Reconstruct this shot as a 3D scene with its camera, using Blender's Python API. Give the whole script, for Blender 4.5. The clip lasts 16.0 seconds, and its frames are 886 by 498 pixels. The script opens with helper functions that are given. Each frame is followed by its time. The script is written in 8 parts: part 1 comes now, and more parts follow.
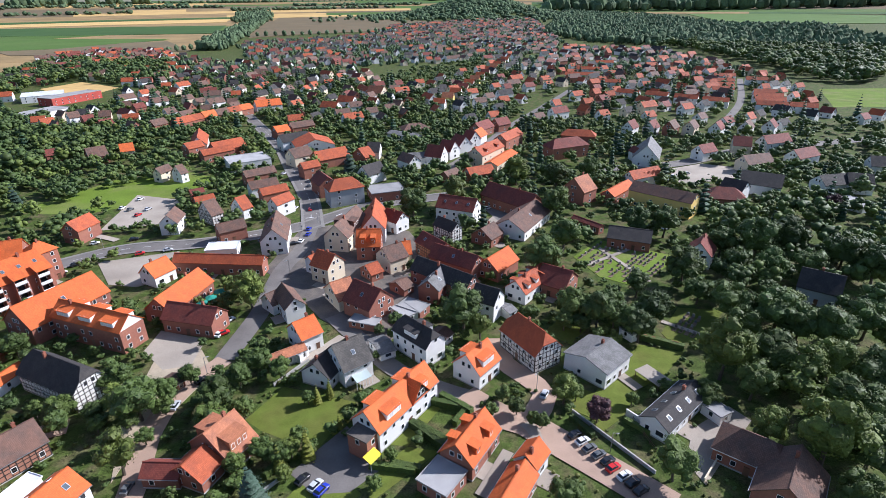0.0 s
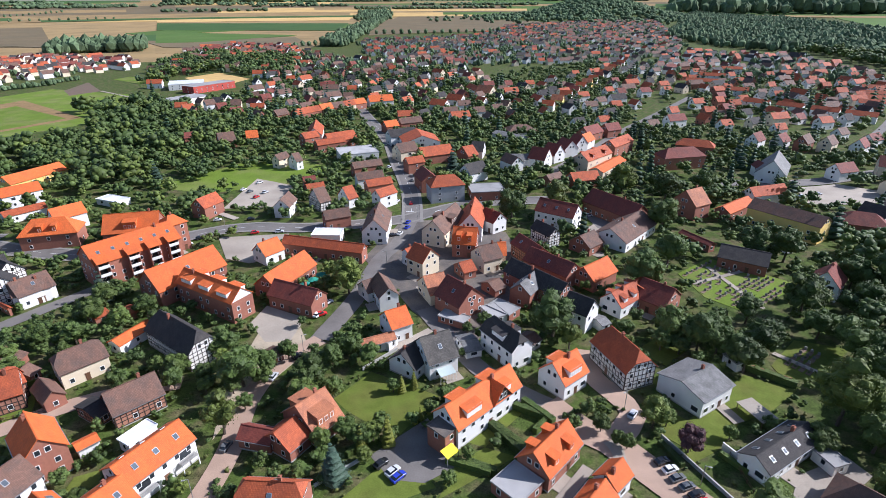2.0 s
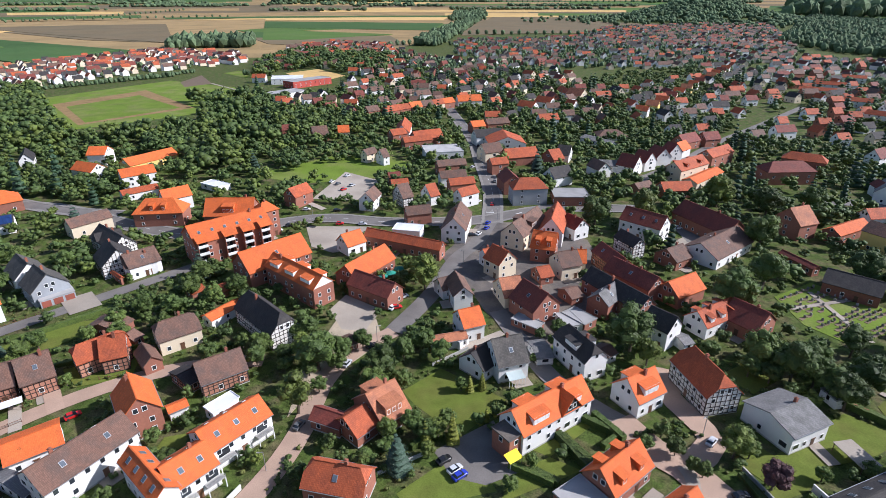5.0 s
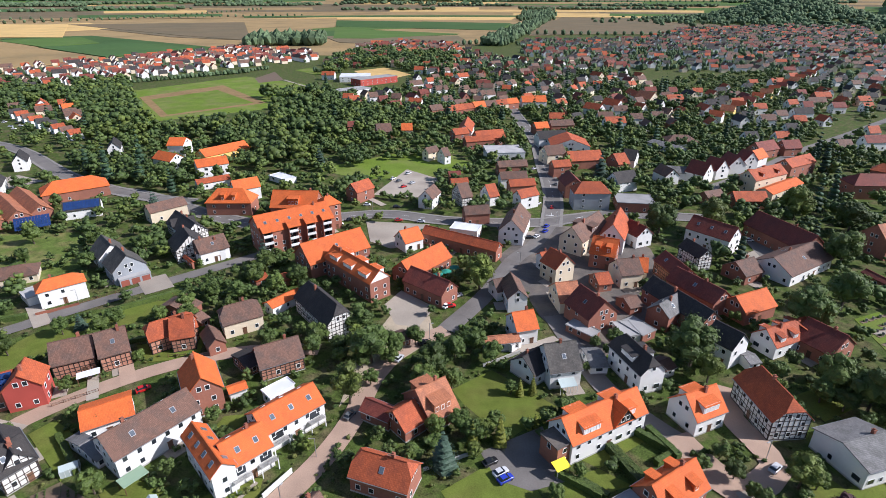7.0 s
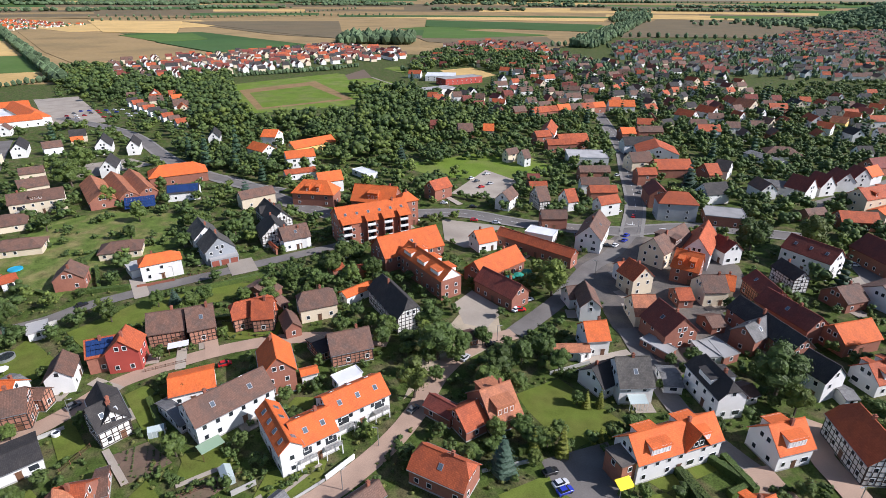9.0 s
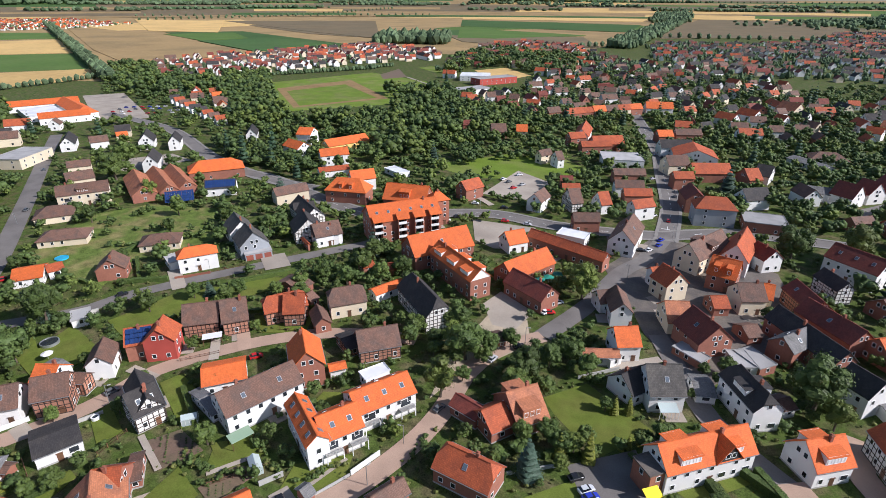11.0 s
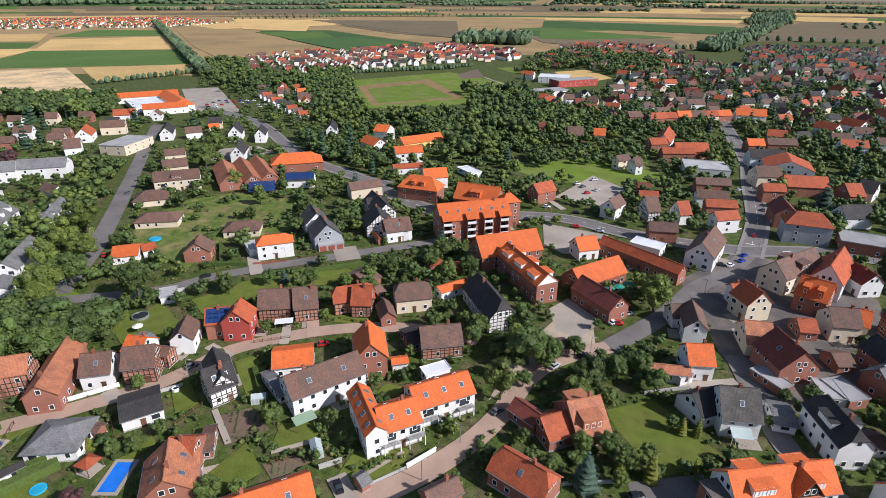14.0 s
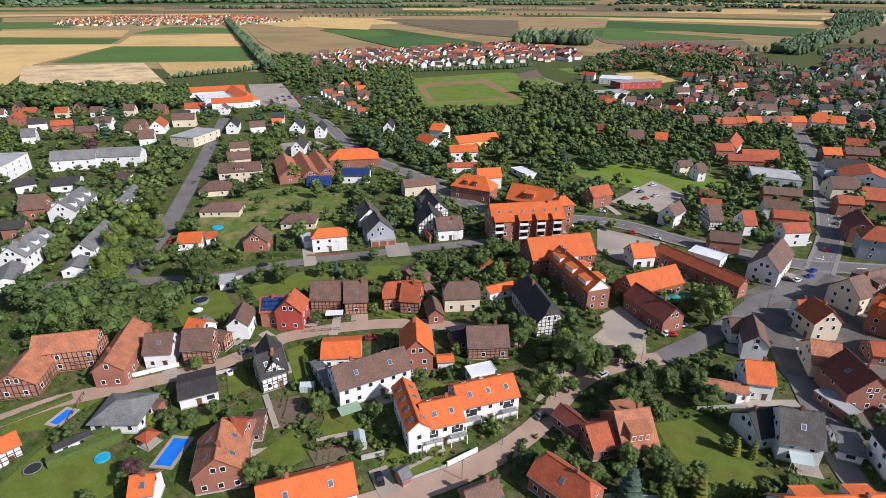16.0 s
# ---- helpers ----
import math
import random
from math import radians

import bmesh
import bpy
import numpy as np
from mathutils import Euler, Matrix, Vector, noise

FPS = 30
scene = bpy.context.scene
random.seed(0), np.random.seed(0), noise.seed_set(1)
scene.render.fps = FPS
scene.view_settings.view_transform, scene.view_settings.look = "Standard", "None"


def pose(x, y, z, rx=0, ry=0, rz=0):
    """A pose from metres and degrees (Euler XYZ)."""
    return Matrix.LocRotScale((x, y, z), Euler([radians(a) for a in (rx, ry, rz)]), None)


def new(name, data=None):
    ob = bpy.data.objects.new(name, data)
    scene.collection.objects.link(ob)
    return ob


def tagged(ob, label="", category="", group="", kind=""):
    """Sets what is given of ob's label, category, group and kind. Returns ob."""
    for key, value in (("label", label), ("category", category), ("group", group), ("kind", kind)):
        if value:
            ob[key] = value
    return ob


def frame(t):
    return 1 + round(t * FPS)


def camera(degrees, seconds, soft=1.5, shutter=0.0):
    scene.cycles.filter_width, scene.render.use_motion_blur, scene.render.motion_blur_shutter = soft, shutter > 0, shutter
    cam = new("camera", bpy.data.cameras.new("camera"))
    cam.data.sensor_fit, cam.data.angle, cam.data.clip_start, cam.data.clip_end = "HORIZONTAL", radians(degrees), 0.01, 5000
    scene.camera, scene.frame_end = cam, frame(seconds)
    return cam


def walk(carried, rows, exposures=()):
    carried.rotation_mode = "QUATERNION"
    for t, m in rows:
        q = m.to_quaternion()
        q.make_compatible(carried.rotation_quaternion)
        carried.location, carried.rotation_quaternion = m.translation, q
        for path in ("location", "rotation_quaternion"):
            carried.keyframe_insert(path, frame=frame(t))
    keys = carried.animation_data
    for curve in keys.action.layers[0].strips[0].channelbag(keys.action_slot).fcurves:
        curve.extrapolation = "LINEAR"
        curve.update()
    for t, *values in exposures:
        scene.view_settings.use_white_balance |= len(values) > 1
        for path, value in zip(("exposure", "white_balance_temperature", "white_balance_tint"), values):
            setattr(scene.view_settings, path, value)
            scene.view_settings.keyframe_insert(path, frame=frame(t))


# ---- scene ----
cam = camera(78.60, 16.0, soft=0.62)
PATH = [
    (0.0, pose(0, 0, 88, 65.058, 0.642, 1.878)),
    (0.5, pose(0, 0, 88, 65.093, 0.616, 3.600)),
    (1.0, pose(0, 0, 88, 65.101, 0.517, 6.513)),
    (1.5, pose(0, 0, 88, 65.116, 0.417, 10.317)),
    (2.0, pose(0, 0, 88, 65.156, 0.299, 13.087)),
    (2.5, pose(0, 0, 88, 65.162, 0.299, 14.335)),
    (3.0, pose(0, 0, 88, 65.144, 0.306, 16.054)),
    (3.5, pose(0, 0, 88, 65.161, 0.253, 17.877)),
    (6.0, pose(0, 0, 88, 65.211, 0.024, 24.984)),
    (6.5, pose(0, 0, 88, 65.190, 0.035, 26.635)),
    (7.0, pose(0, 0, 88, 65.210, -0.007, 28.853)),
    (7.5, pose(0, 0, 88, 65.173, -0.021, 31.395)),
    (8.0, pose(0, 0, 88, 65.170, -0.138, 33.820)),
    (8.5, pose(0, 0, 88, 65.203, -0.211, 35.974)),
    (11.0, pose(0, 0, 88, 65.199, -0.249, 41.008)),
    (11.5, pose(0, 0, 88, 65.209, -0.242, 42.265)),
    (12.0, pose(0, 0, 88, 65.233, -0.228, 43.370)),
    (12.5, pose(0, 0, 88, 65.200, -0.220, 44.586)),
    (13.0, pose(0, 0, 88, 65.194, -0.225, 45.809)),
    (13.5, pose(0, 0, 88, 65.185, -0.238, 47.211)),
    (14.0, pose(0, 0, 88, 65.187, -0.285, 48.908)),
    (14.5, pose(0, 0, 88, 65.149, -0.316, 50.738)),
    (15.0, pose(0, 0, 88, 65.120, -0.329, 52.172)),
    (15.5, pose(0, 0, 88, 65.103, -0.335, 53.659)),
    (16.0, pose(0, 0, 88, 65.090, -0.377, 54.826)),
]
walk(cam, PATH, [(0.0, 0.25, 5650, 16), (3.5, 0.17, 5720, 16), (8.0, 0.03, 5900, 16), (12.0, -0.06, 5950, 16), (16.0, -0.17, 6000, 16)])

# world: clear summer sky with one sun
SUN_AZ, SUN_EL = 67.0, 36.0          # degrees clockwise from +y, and above the ground
world = bpy.data.worlds.new("world")
scene.world = world
world.use_nodes = True
wn = world.node_tree.nodes
sky = wn.new("ShaderNodeTexSky")
sky.sky_type, sky.sun_disc = "NISHITA", False
sky.sun_elevation, sky.sun_rotation = radians(SUN_EL), radians(SUN_AZ)
world.node_tree.links.new(sky.outputs[0], wn["Background"].inputs[0])
wn["Background"].inputs[1].default_value = 0.115
sun = new("sun", bpy.data.lights.new("sun", "SUN"))
sun.data.energy, sun.data.angle, sun.data.color = 6.2, radians(0.6), (1.0, 0.95, 0.88)
az, el = radians(SUN_AZ), radians(SUN_EL)
to_sun = Vector((math.sin(az) * math.cos(el), math.cos(az) * math.cos(el), math.sin(el)))
sun.matrix_world = Matrix.Translation(to_sun * 300) @ to_sun.to_track_quat("Z", "Y").to_matrix().to_4x4()

rng = random.Random(7)


# ---- materials ----
def mat(name, base, rough=0.85, spread=0.25, scale=0.6, fine=9.0, bump=0.0, other=None, other_scale=0.15, other_amount=0.5, vary=0.15, metal=0.0, island=False, spec=0.5):
    """A surface with grain at two scales, a second tone in patches, and a tone of its own for each object."""
    m = bpy.data.materials.new(name)
    m.use_nodes = True
    t = m.node_tree
    n, l = t.nodes, t.links
    b = n["Principled BSDF"]
    b.inputs["Roughness"].default_value, b.inputs["Metallic"].default_value = rough, metal
    b.inputs["Specular IOR Level"].default_value = spec
    co = n.new("ShaderNodeTexCoord")
    big, small = n.new("ShaderNodeTexNoise"), n.new("ShaderNodeTexNoise")
    big.inputs["Scale"].default_value, big.inputs["Detail"].default_value = scale, 6
    small.inputs["Scale"].default_value, small.inputs["Detail"].default_value = fine, 4
    for k in (big, small):
        l.new(co.outputs["Object"], k.inputs["Vector"])
    mix = n.new("ShaderNodeMix")
    mix.data_type = "RGBA"
    mix.inputs["A"].default_value = (*base, 1)
    o = other or tuple(c * 0.6 for c in base)
    mix.inputs["B"].default_value = (*o, 1)
    patch = n.new("ShaderNodeTexNoise")
    patch.inputs["Scale"].default_value, patch.inputs["Detail"].default_value = other_scale, 5
    l.new(co.outputs["Object"], patch.inputs["Vector"])
    ramp = n.new("ShaderNodeMapRange")
    ramp.inputs["From Min"].default_value, ramp.inputs["From Max"].default_value = 0.45, 0.65
    ramp.inputs["To Max"].default_value = other_amount
    l.new(patch.outputs["Fac"], ramp.inputs["Value"])
    l.new(ramp.outputs[0], mix.inputs["Factor"])
    add = n.new("ShaderNodeMath")
    add.operation = "ADD"
    l.new(big.outputs["Fac"], add.inputs[0])
    l.new(small.outputs["Fac"], add.inputs[1])
    val = n.new("ShaderNodeMapRange")
    val.inputs["From Min"].default_value, val.inputs["From Max"].default_value = 0.6, 1.4
    val.inputs["To Min"].default_value, val.inputs["To Max"].default_value = 1 - spread, 1 + spread
    l.new(add.outputs[0], val.inputs["Value"])
    own = n.new("ShaderNodeMapRange")
    own.inputs["To Min"].default_value, own.inputs["To Max"].default_value = 1 - vary, 1 + vary
    if island:
        l.new(n.new("ShaderNodeNewGeometry").outputs["Random Per Island"], own.inputs["Value"])
    else:
        l.new(n.new("ShaderNodeObjectInfo").outputs["Random"], own.inputs["Value"])
    mul = n.new("ShaderNodeMath")
    mul.operation = "MULTIPLY"
    l.new(val.outputs[0], mul.inputs[0])
    l.new(own.outputs[0], mul.inputs[1])
    hsv = n.new("ShaderNodeHueSaturation")
    l.new(mix.outputs["Result"], hsv.inputs["Color"])
    l.new(mul.outputs[0], hsv.inputs["Value"])
    l.new(hsv.outputs[0], b.inputs["Base Color"])
    if bump:
        bp = n.new("ShaderNodeBump")
        bp.inputs["Strength"].default_value, bp.inputs["Distance"].default_value = bump, 0.05
        l.new(small.outputs["Fac"], bp.inputs["Height"])
        l.new(bp.outputs[0], b.inputs["Normal"])
    return m


def tiles(name, base, other, amount=0.5, vary=0.12, rough=0.75, joint=0.75):
    """Clay pantiles: courses down the slope and rolls along the eaves, from the roof's own UV in metres."""
    m = mat(name, base, rough=rough, spread=0.16, scale=0.5, fine=3.5, other=other, other_scale=0.35, other_amount=amount, vary=vary, spec=0.3)
    n, l = m.node_tree.nodes, m.node_tree.links
    b = n["Principled BSDF"]
    uv = n.new("ShaderNodeUVMap")
    br = n.new("ShaderNodeTexBrick")
    br.inputs["Scale"].default_value = 1.0
    br.inputs["Brick Width"].default_value, br.inputs["Row Height"].default_value = 0.28, 0.36
    br.inputs["Mortar Size"].default_value, br.inputs["Mortar Smooth"].default_value = 0.035, 0.6
    br.inputs["Color1"].default_value, br.inputs["Color2"].default_value = (1, 1, 1, 1), (0.62, 0.62, 0.62, 1)
    br.inputs["Mortar"].default_value = (0.45, 0.45, 0.45, 1)
    br.offset = 0.0
    l.new(uv.outputs[0], br.inputs["Vector"])
    old = b.inputs["Base Color"].links[0].from_socket
    mx = n.new("ShaderNodeMix")
    mx.data_type, mx.blend_type = "RGBA", "MULTIPLY"
    mx.inputs["Factor"].default_value = joint
    l.new(old, mx.inputs["A"])
    l.new(br.outputs["Color"], mx.inputs["B"])
    l.new(mx.outputs["Result"], b.inputs["Base Color"])
    bp = n.new("ShaderNodeBump")
    bp.inputs["Strength"].default_value, bp.inputs["Distance"].default_value = 0.6, 0.04
    l.new(br.outputs["Color"], bp.inputs["Height"])
    l.new(bp.outputs[0], b.inputs["Normal"])
    return m


ROOF = {
    "or": tiles("orange_tiles", (0.68, 0.15, 0.036), (0.54, 0.125, 0.04), 0.5, joint=0.5),
    "rd": tiles("red_tiles", (0.47, 0.11, 0.042), (0.31, 0.082, 0.042), 0.6),
    "dr": tiles("dark_red_tiles", (0.23, 0.06, 0.042), (0.15, 0.052, 0.042), 0.6),
    "br": tiles("brown_tiles", (0.19, 0.105, 0.075), (0.12, 0.085, 0.07), 0.7),
    "dk": tiles("slate_dark_tiles", (0.05, 0.046, 0.045), (0.08, 0.07, 0.063), 0.6, rough=0.8),
    "gy": tiles("grey_tiles", (0.22, 0.215, 0.21), (0.14, 0.14, 0.13), 0.7),
    "dg": tiles("weathered_dark_tiles", (0.095, 0.088, 0.08), (0.15, 0.135, 0.115), 0.6, rough=0.85),
    "pk": tiles("weathered_tiles", (0.52, 0.2, 0.1), (0.34, 0.14, 0.085), 0.8),
}
ROOF_WORD = {"or": "bright orange tiled", "rd": "red tiled", "dr": "dark red tiled", "br": "brown tiled", "dk": "dark slate-grey", "gy": "grey", "dg": "dark weathered grey", "pk": "weathered orange tiled"}
WALL = {
    "w": mat("white_render", (0.76, 0.75, 0.72), spread=0.07, scale=0.4, fine=6, other=(0.66, 0.64, 0.6), vary=0.06),
    "cr": mat("cream_render", (0.68, 0.58, 0.42), spread=0.08, other=(0.56, 0.47, 0.34), vary=0.1),
    "ye": mat("yellow_render", (0.75, 0.53, 0.16), spread=0.08, other=(0.62, 0.45, 0.16), vary=0.06),
    "gr": mat("grey_cladding", (0.33, 0.35, 0.37), spread=0.1, vary=0.1),
    "bk": mat("red_brick", (0.31, 0.125, 0.08), spread=0.2, scale=1.5, fine=14, other=(0.22, 0.085, 0.06), vary=0.12, bump=0.2),
    "rb": mat("painted_red_wall", (0.42, 0.07, 0.05), spread=0.12, vary=0.05),
    "tf": mat("timber_infill_white", (0.74, 0.72, 0.67), spread=0.08, other=(0.6, 0.58, 0.53), vary=0.05),
    "tb": mat("timber_infill_brick", (0.42, 0.2, 0.13), spread=0.2, scale=1.2, fine=12, other=(0.3, 0.14, 0.09), vary=0.15),
}
WALL_WORD = {"w": "white rendered walls", "cr": "cream rendered walls", "ye": "yellow rendered walls", "gr": "grey clad walls", "bk": "red brick walls", "rb": "red painted walls", "tf": "white half-timbered walls", "tb": "brick half-timbered walls"}
BEAM = mat("dark_beams", (0.045, 0.032, 0.025), spread=0.3)
FRAME = mat("white_frames", (0.8, 0.8, 0.78), rough=0.5, spread=0.04, vary=0.03)
PANE = mat("window_glass", (0.025, 0.03, 0.036), rough=0.08, spread=0.3, vary=0.4, spec=0.7)
DOORM = mat("door_wood", (0.14, 0.07, 0.04), rough=0.5, vary=0.5)
BRICKCH = mat("chimney_brick", (0.28, 0.1, 0.06), spread=0.25, fine=12, vary=0.25)
ZINC = mat("zinc", (0.42, 0.43, 0.44), rough=0.45, metal=0.7, spread=0.12)
CONCRETE = mat("concrete", (0.42, 0.41, 0.38), spread=0.15, fine=5, other=(0.3, 0.29, 0.27), vary=0.1)
FLATROOF = mat("gravel_roof", (0.36, 0.35, 0.34), spread=0.15, other=(0.22, 0.22, 0.21), other_amount=0.7, vary=0.2)
SHEET = mat("white_sheet_roof", (0.72, 0.73, 0.74), rough=0.5, spread=0.06, vary=0.05)
SOLAR = mat("solar_cells", (0.02, 0.045, 0.14), rough=0.15, spread=0.2, vary=0.1, spec=0.7)
YELLOW = mat("yellow_awning", (0.85, 0.68, 0.03), spread=0.05)
GREENC = mat("green_canvas", (0.02, 0.22, 0.16), spread=0.1)
POOLW = mat("pool_water", (0.02, 0.16, 0.62), rough=0.1, spread=0.15, scale=0.8)
PALE_GREEN = mat("pale_green_sheet", (0.3, 0.42, 0.28), rough=0.6, spread=0.1)
TURQUOISE = mat("turquoise_plastic", (0.03, 0.36, 0.55), rough=0.35, spread=0.15, scale=0.8)
STONEP = mat("pale_paving", (0.36, 0.31, 0.25), spread=0.2, fine=4, scale=0.2, other=(0.25, 0.21, 0.17), other_scale=0.1, other_amount=0.8)
PALE_GLASS = mat("greenhouse_glass", (0.45, 0.52, 0.5), rough=0.1, spread=0.1, spec=0.8)
KERB = mat("kerb_stone", (0.22, 0.21, 0.195), spread=0.2, fine=4)
SLABS = mat("pavement_slabs", (0.2, 0.185, 0.165), spread=0.15, fine=4, other=(0.2, 0.185, 0.17))
ASPHALT = mat("asphalt", (0.165, 0.15, 0.136), spread=0.2, scale=0.2, fine=3, other=(0.1, 0.09, 0.082), other_scale=0.08, vary=0.03)
OLDTAR = mat("patched_tar_and_gravel", (0.12, 0.104, 0.092), spread=0.32, scale=0.3, fine=2, other=(0.2, 0.165, 0.125), other_scale=0.12, other_amount=0.8)
PAVED = mat("pink_paving", (0.4, 0.275, 0.2), spread=0.2, scale=0.2, fine=4, other=(0.31, 0.215, 0.155), other_scale=0.08, vary=0.05)
SAND = mat("trodden_sand", (0.42, 0.34, 0.24), spread=0.2, scale=0.2, fine=2, other=(0.3, 0.26, 0.18), vary=0.05)
LAWN = mat("mown_lawn", (0.116, 0.148, 0.026), spec=0.1, spread=0.3, scale=0.3, fine=3.2, other=(0.128, 0.135, 0.032), other_scale=0.13, other_amount=0.7, vary=0.06, bump=0.3)
MEADOW = mat("meadow", (0.13, 0.19, 0.026), spec=0.1, spread=0.3, scale=0.08, fine=1.5, other=(0.2, 0.185, 0.08), other_scale=0.05, vary=0.05)
ROUGH = mat("rough_grass", (0.105, 0.145, 0.032), spec=0.1, spread=0.6, scale=0.3, fine=2.2, other=(0.21, 0.18, 0.075), other_scale=0.11, other_amount=0.9, vary=0.0)
SOIL = mat("garden_soil", (0.17, 0.11, 0.075), spread=0.25, scale=0.4, fine=3, other=(0.12, 0.12, 0.05), vary=0.15)
GROUND = mat("garden_ground", (0.062, 0.09, 0.02), spec=0.1, spread=0.75, scale=0.5, fine=2.6, other=(0.125, 0.1, 0.055), other_scale=0.2, other_amount=0.75, vary=0.0, bump=0.5)
GREY_GRAVE = mat("grave_stone", (0.3, 0.28, 0.26), spread=0.2, vary=0.4)
LEAF = [mat("leaves_" + w, c, rough=0.6, spread=0.5, scale=6, fine=42, other=o, other_scale=2.2, other_amount=0.8, vary=0.3, spec=0.25, bump=0.7)
        for w, c, o in (("oak", (0.066, 0.1, 0.023), (0.042, 0.068, 0.019)), ("lime", (0.108, 0.14, 0.026), (0.07, 0.098, 0.021)),
                        ("maple", (0.08, 0.114, 0.025), (0.05, 0.079, 0.021)), ("spruce", (0.05, 0.082, 0.055), (0.035, 0.06, 0.042)), ("beech", (0.075, 0.035, 0.035), (0.045, 0.025, 0.028)), ("thuja", (0.15, 0.16, 0.022), (0.09, 0.11, 0.02)))]
BARK = mat("bark", (0.1, 0.075, 0.055), spread=0.3)
# paler and bluer than the near leaves: distance haze put into the colour
FAR_HAZED_LEAF = mat("far_hazed_foliage", (0.095, 0.135, 0.07), rough=0.8, spread=0.4, scale=0.1, fine=0.7, other=(0.065, 0.1, 0.045), other_scale=0.02, vary=0.4, island=True, spec=0.1)


# ---- mesh helpers ----
class Shape:
    """Collects vertices and faces of one part."""
    def __init__(self):
        self.v, self.f, self.m = [], [], []

    def face(self, pts, m=0):
        k = len(self.v)
        self.v += [tuple(p) for p in pts]
        self.f.append(tuple(range(k, k + len(pts))))
        self.m.append(m)

    def box(self, x0, x1, y0, y1, z0, z1, m=0, turn=None):
        k = len(self.v)
        c = [(x, y, z) for z in (z0, z1) for y in (y0, y1) for x in (x0, x1)]
        if turn is not None:
            c = [tuple(turn @ Vector(p)) for p in c]
        self.v += c
        for q in ((0, 2, 3, 1), (4, 5, 7, 6), (0, 1, 5, 4), (2, 6, 7, 3), (0, 4, 6, 2), (1, 3, 7, 5)):
            self.f.append(tuple(k + i for i in q))
            self.m.append(m)
        return self

    def shell(self, polys, th):
        """Slabs of a roof: the given upper faces, the same lowered, and the rim between."""
        rim = {}
        for p in polys:
            self.face(p)
            self.face([(x, y, z - th) for x, y, z in reversed(p)])
            for a, b in zip(p, p[1:] + p[:1]):
                ka, kb = tuple(round(c, 3) for c in a), tuple(round(c, 3) for c in b)
                if (kb, ka) in rim:
                    del rim[(kb, ka)]
                else:
                    rim[(ka, kb)] = (a, b)
        for a, b in rim.values():
            self.face([a, (a[0], a[1], a[2] - th), (b[0], b[1], b[2] - th), b])

    def mesh(self, name, mats, uv=False, smooth=False):
        me = bpy.data.meshes.new(name)
        me.from_pydata(self.v, [], self.f)
        for k in mats:
            me.materials.append(k)
        me.polygons.foreach_set("material_index", self.m)
        if uv:
            lay = me.uv_layers.new(name="UVMap")
            for p in me.polygons:
                nrm = p.normal
                u = Vector((-nrm.y, nrm.x, 0))
                u = u.normalized() if u.length > 1e-4 else Vector((1, 0, 0))
                w = nrm.cross(u)
                for li in p.loop_indices:
                    c = me.vertices[me.loops[li].vertex_index].co
                    lay.data[li].uv = (c.dot(u), c.dot(w))
        if smooth:
            me.polygons.foreach_set("use_smooth", [True] * len(me.polygons))
        me.update()
        return me


def part(name, shape, material, parent, label="", uv=False):
    ob = new(name, shape.mesh(name, material if isinstance(material, list) else [material], uv))
    ob.parent = parent
    if label:
        ob["label"] = label
    return ob


def root(name, m, label, category, group="", kind=""):
    ob = new(name)
    ob.empty_display_size = 0.5
    ob.matrix_world = m
    return tagged(ob, label, category, group, kind)


def share(name, mesh, parent, m):
    ob = new(name, mesh)
    ob.parent = parent
    ob.matrix_basis = m
    return ob


def window_meshes(w, h):
    """A frame with a recessed pane: the frame alone, the pane alone, and both in one."""
    o = [(-w / 2, 0), (w / 2, 0), (w / 2, h), (-w / 2, h)]
    i = [(-w / 2 + 0.1, 0.1), (w / 2 - 0.1, 0.1), (w / 2 - 0.1, h - 0.1), (-w / 2 + 0.1, h - 0.1)]
    out = []
    for pane in (False, True):
        s = Shape()
        s.v = [(x, -0.07, z) for x, z in o] + [(x, 0.06, z) for x, z in o] + [(x, -0.07, z) for x, z in i] + [(x, -0.02, z) for x, z in i]
        for k in range(4):
            n = (k + 1) % 4
            s.f += [(k, n, 8 + n, 8 + k), (4 + n, 4 + k, k, n)[::-1], (8 + k, 8 + n, 12 + n, 12 + k)]
        s.m = [0] * 12
        if pane:
            s.f.append((12, 13, 14, 15))
            s.m.append(1)
        out.append(s)
    p = Shape().box(-w / 2 + 0.06, w / 2 - 0.06, -0.03, 0.01, 0.06, h - 0.06)
    return out[0].mesh("window", [FRAME]), p.mesh("pane", [PANE]), out[1].mesh("window", [FRAME, PANE])


WIN = window_meshes(1.1, 1.35)
WIN_BIG = window_meshes(1.9, 1.45)
DOOR = Shape().box(-0.55, 0.55, -0.06, 0.05, 0, 2.1).box(-0.65, 0.65, -0.2, 0.02, 2.12, 2.22).mesh("door", [DOORM])
SKY_F = Shape().box(-0.5, 0.5, -0.65, 0.65, 0, 0.09).mesh("skylight", [ZINC])
SKY_P = Shape().box(-0.4, 0.4, -0.55, 0.55, 0.05, 0.11).mesh("pane", [mat("skylight_glass", (0.1, 0.12, 0.14), rough=0.12, spread=0.1, vary=0.3, spec=0.8)])
CHIM = Shape().box(-0.32, 0.32, -0.32, 0.32, -1.2, 0.9).box(-0.4, 0.4, -0.4, 0.4, 0.9, 1.0).box(-0.18, 0.18, -0.18, 0.18, 1.0, 1.25).mesh("chimney", [BRICKCH])


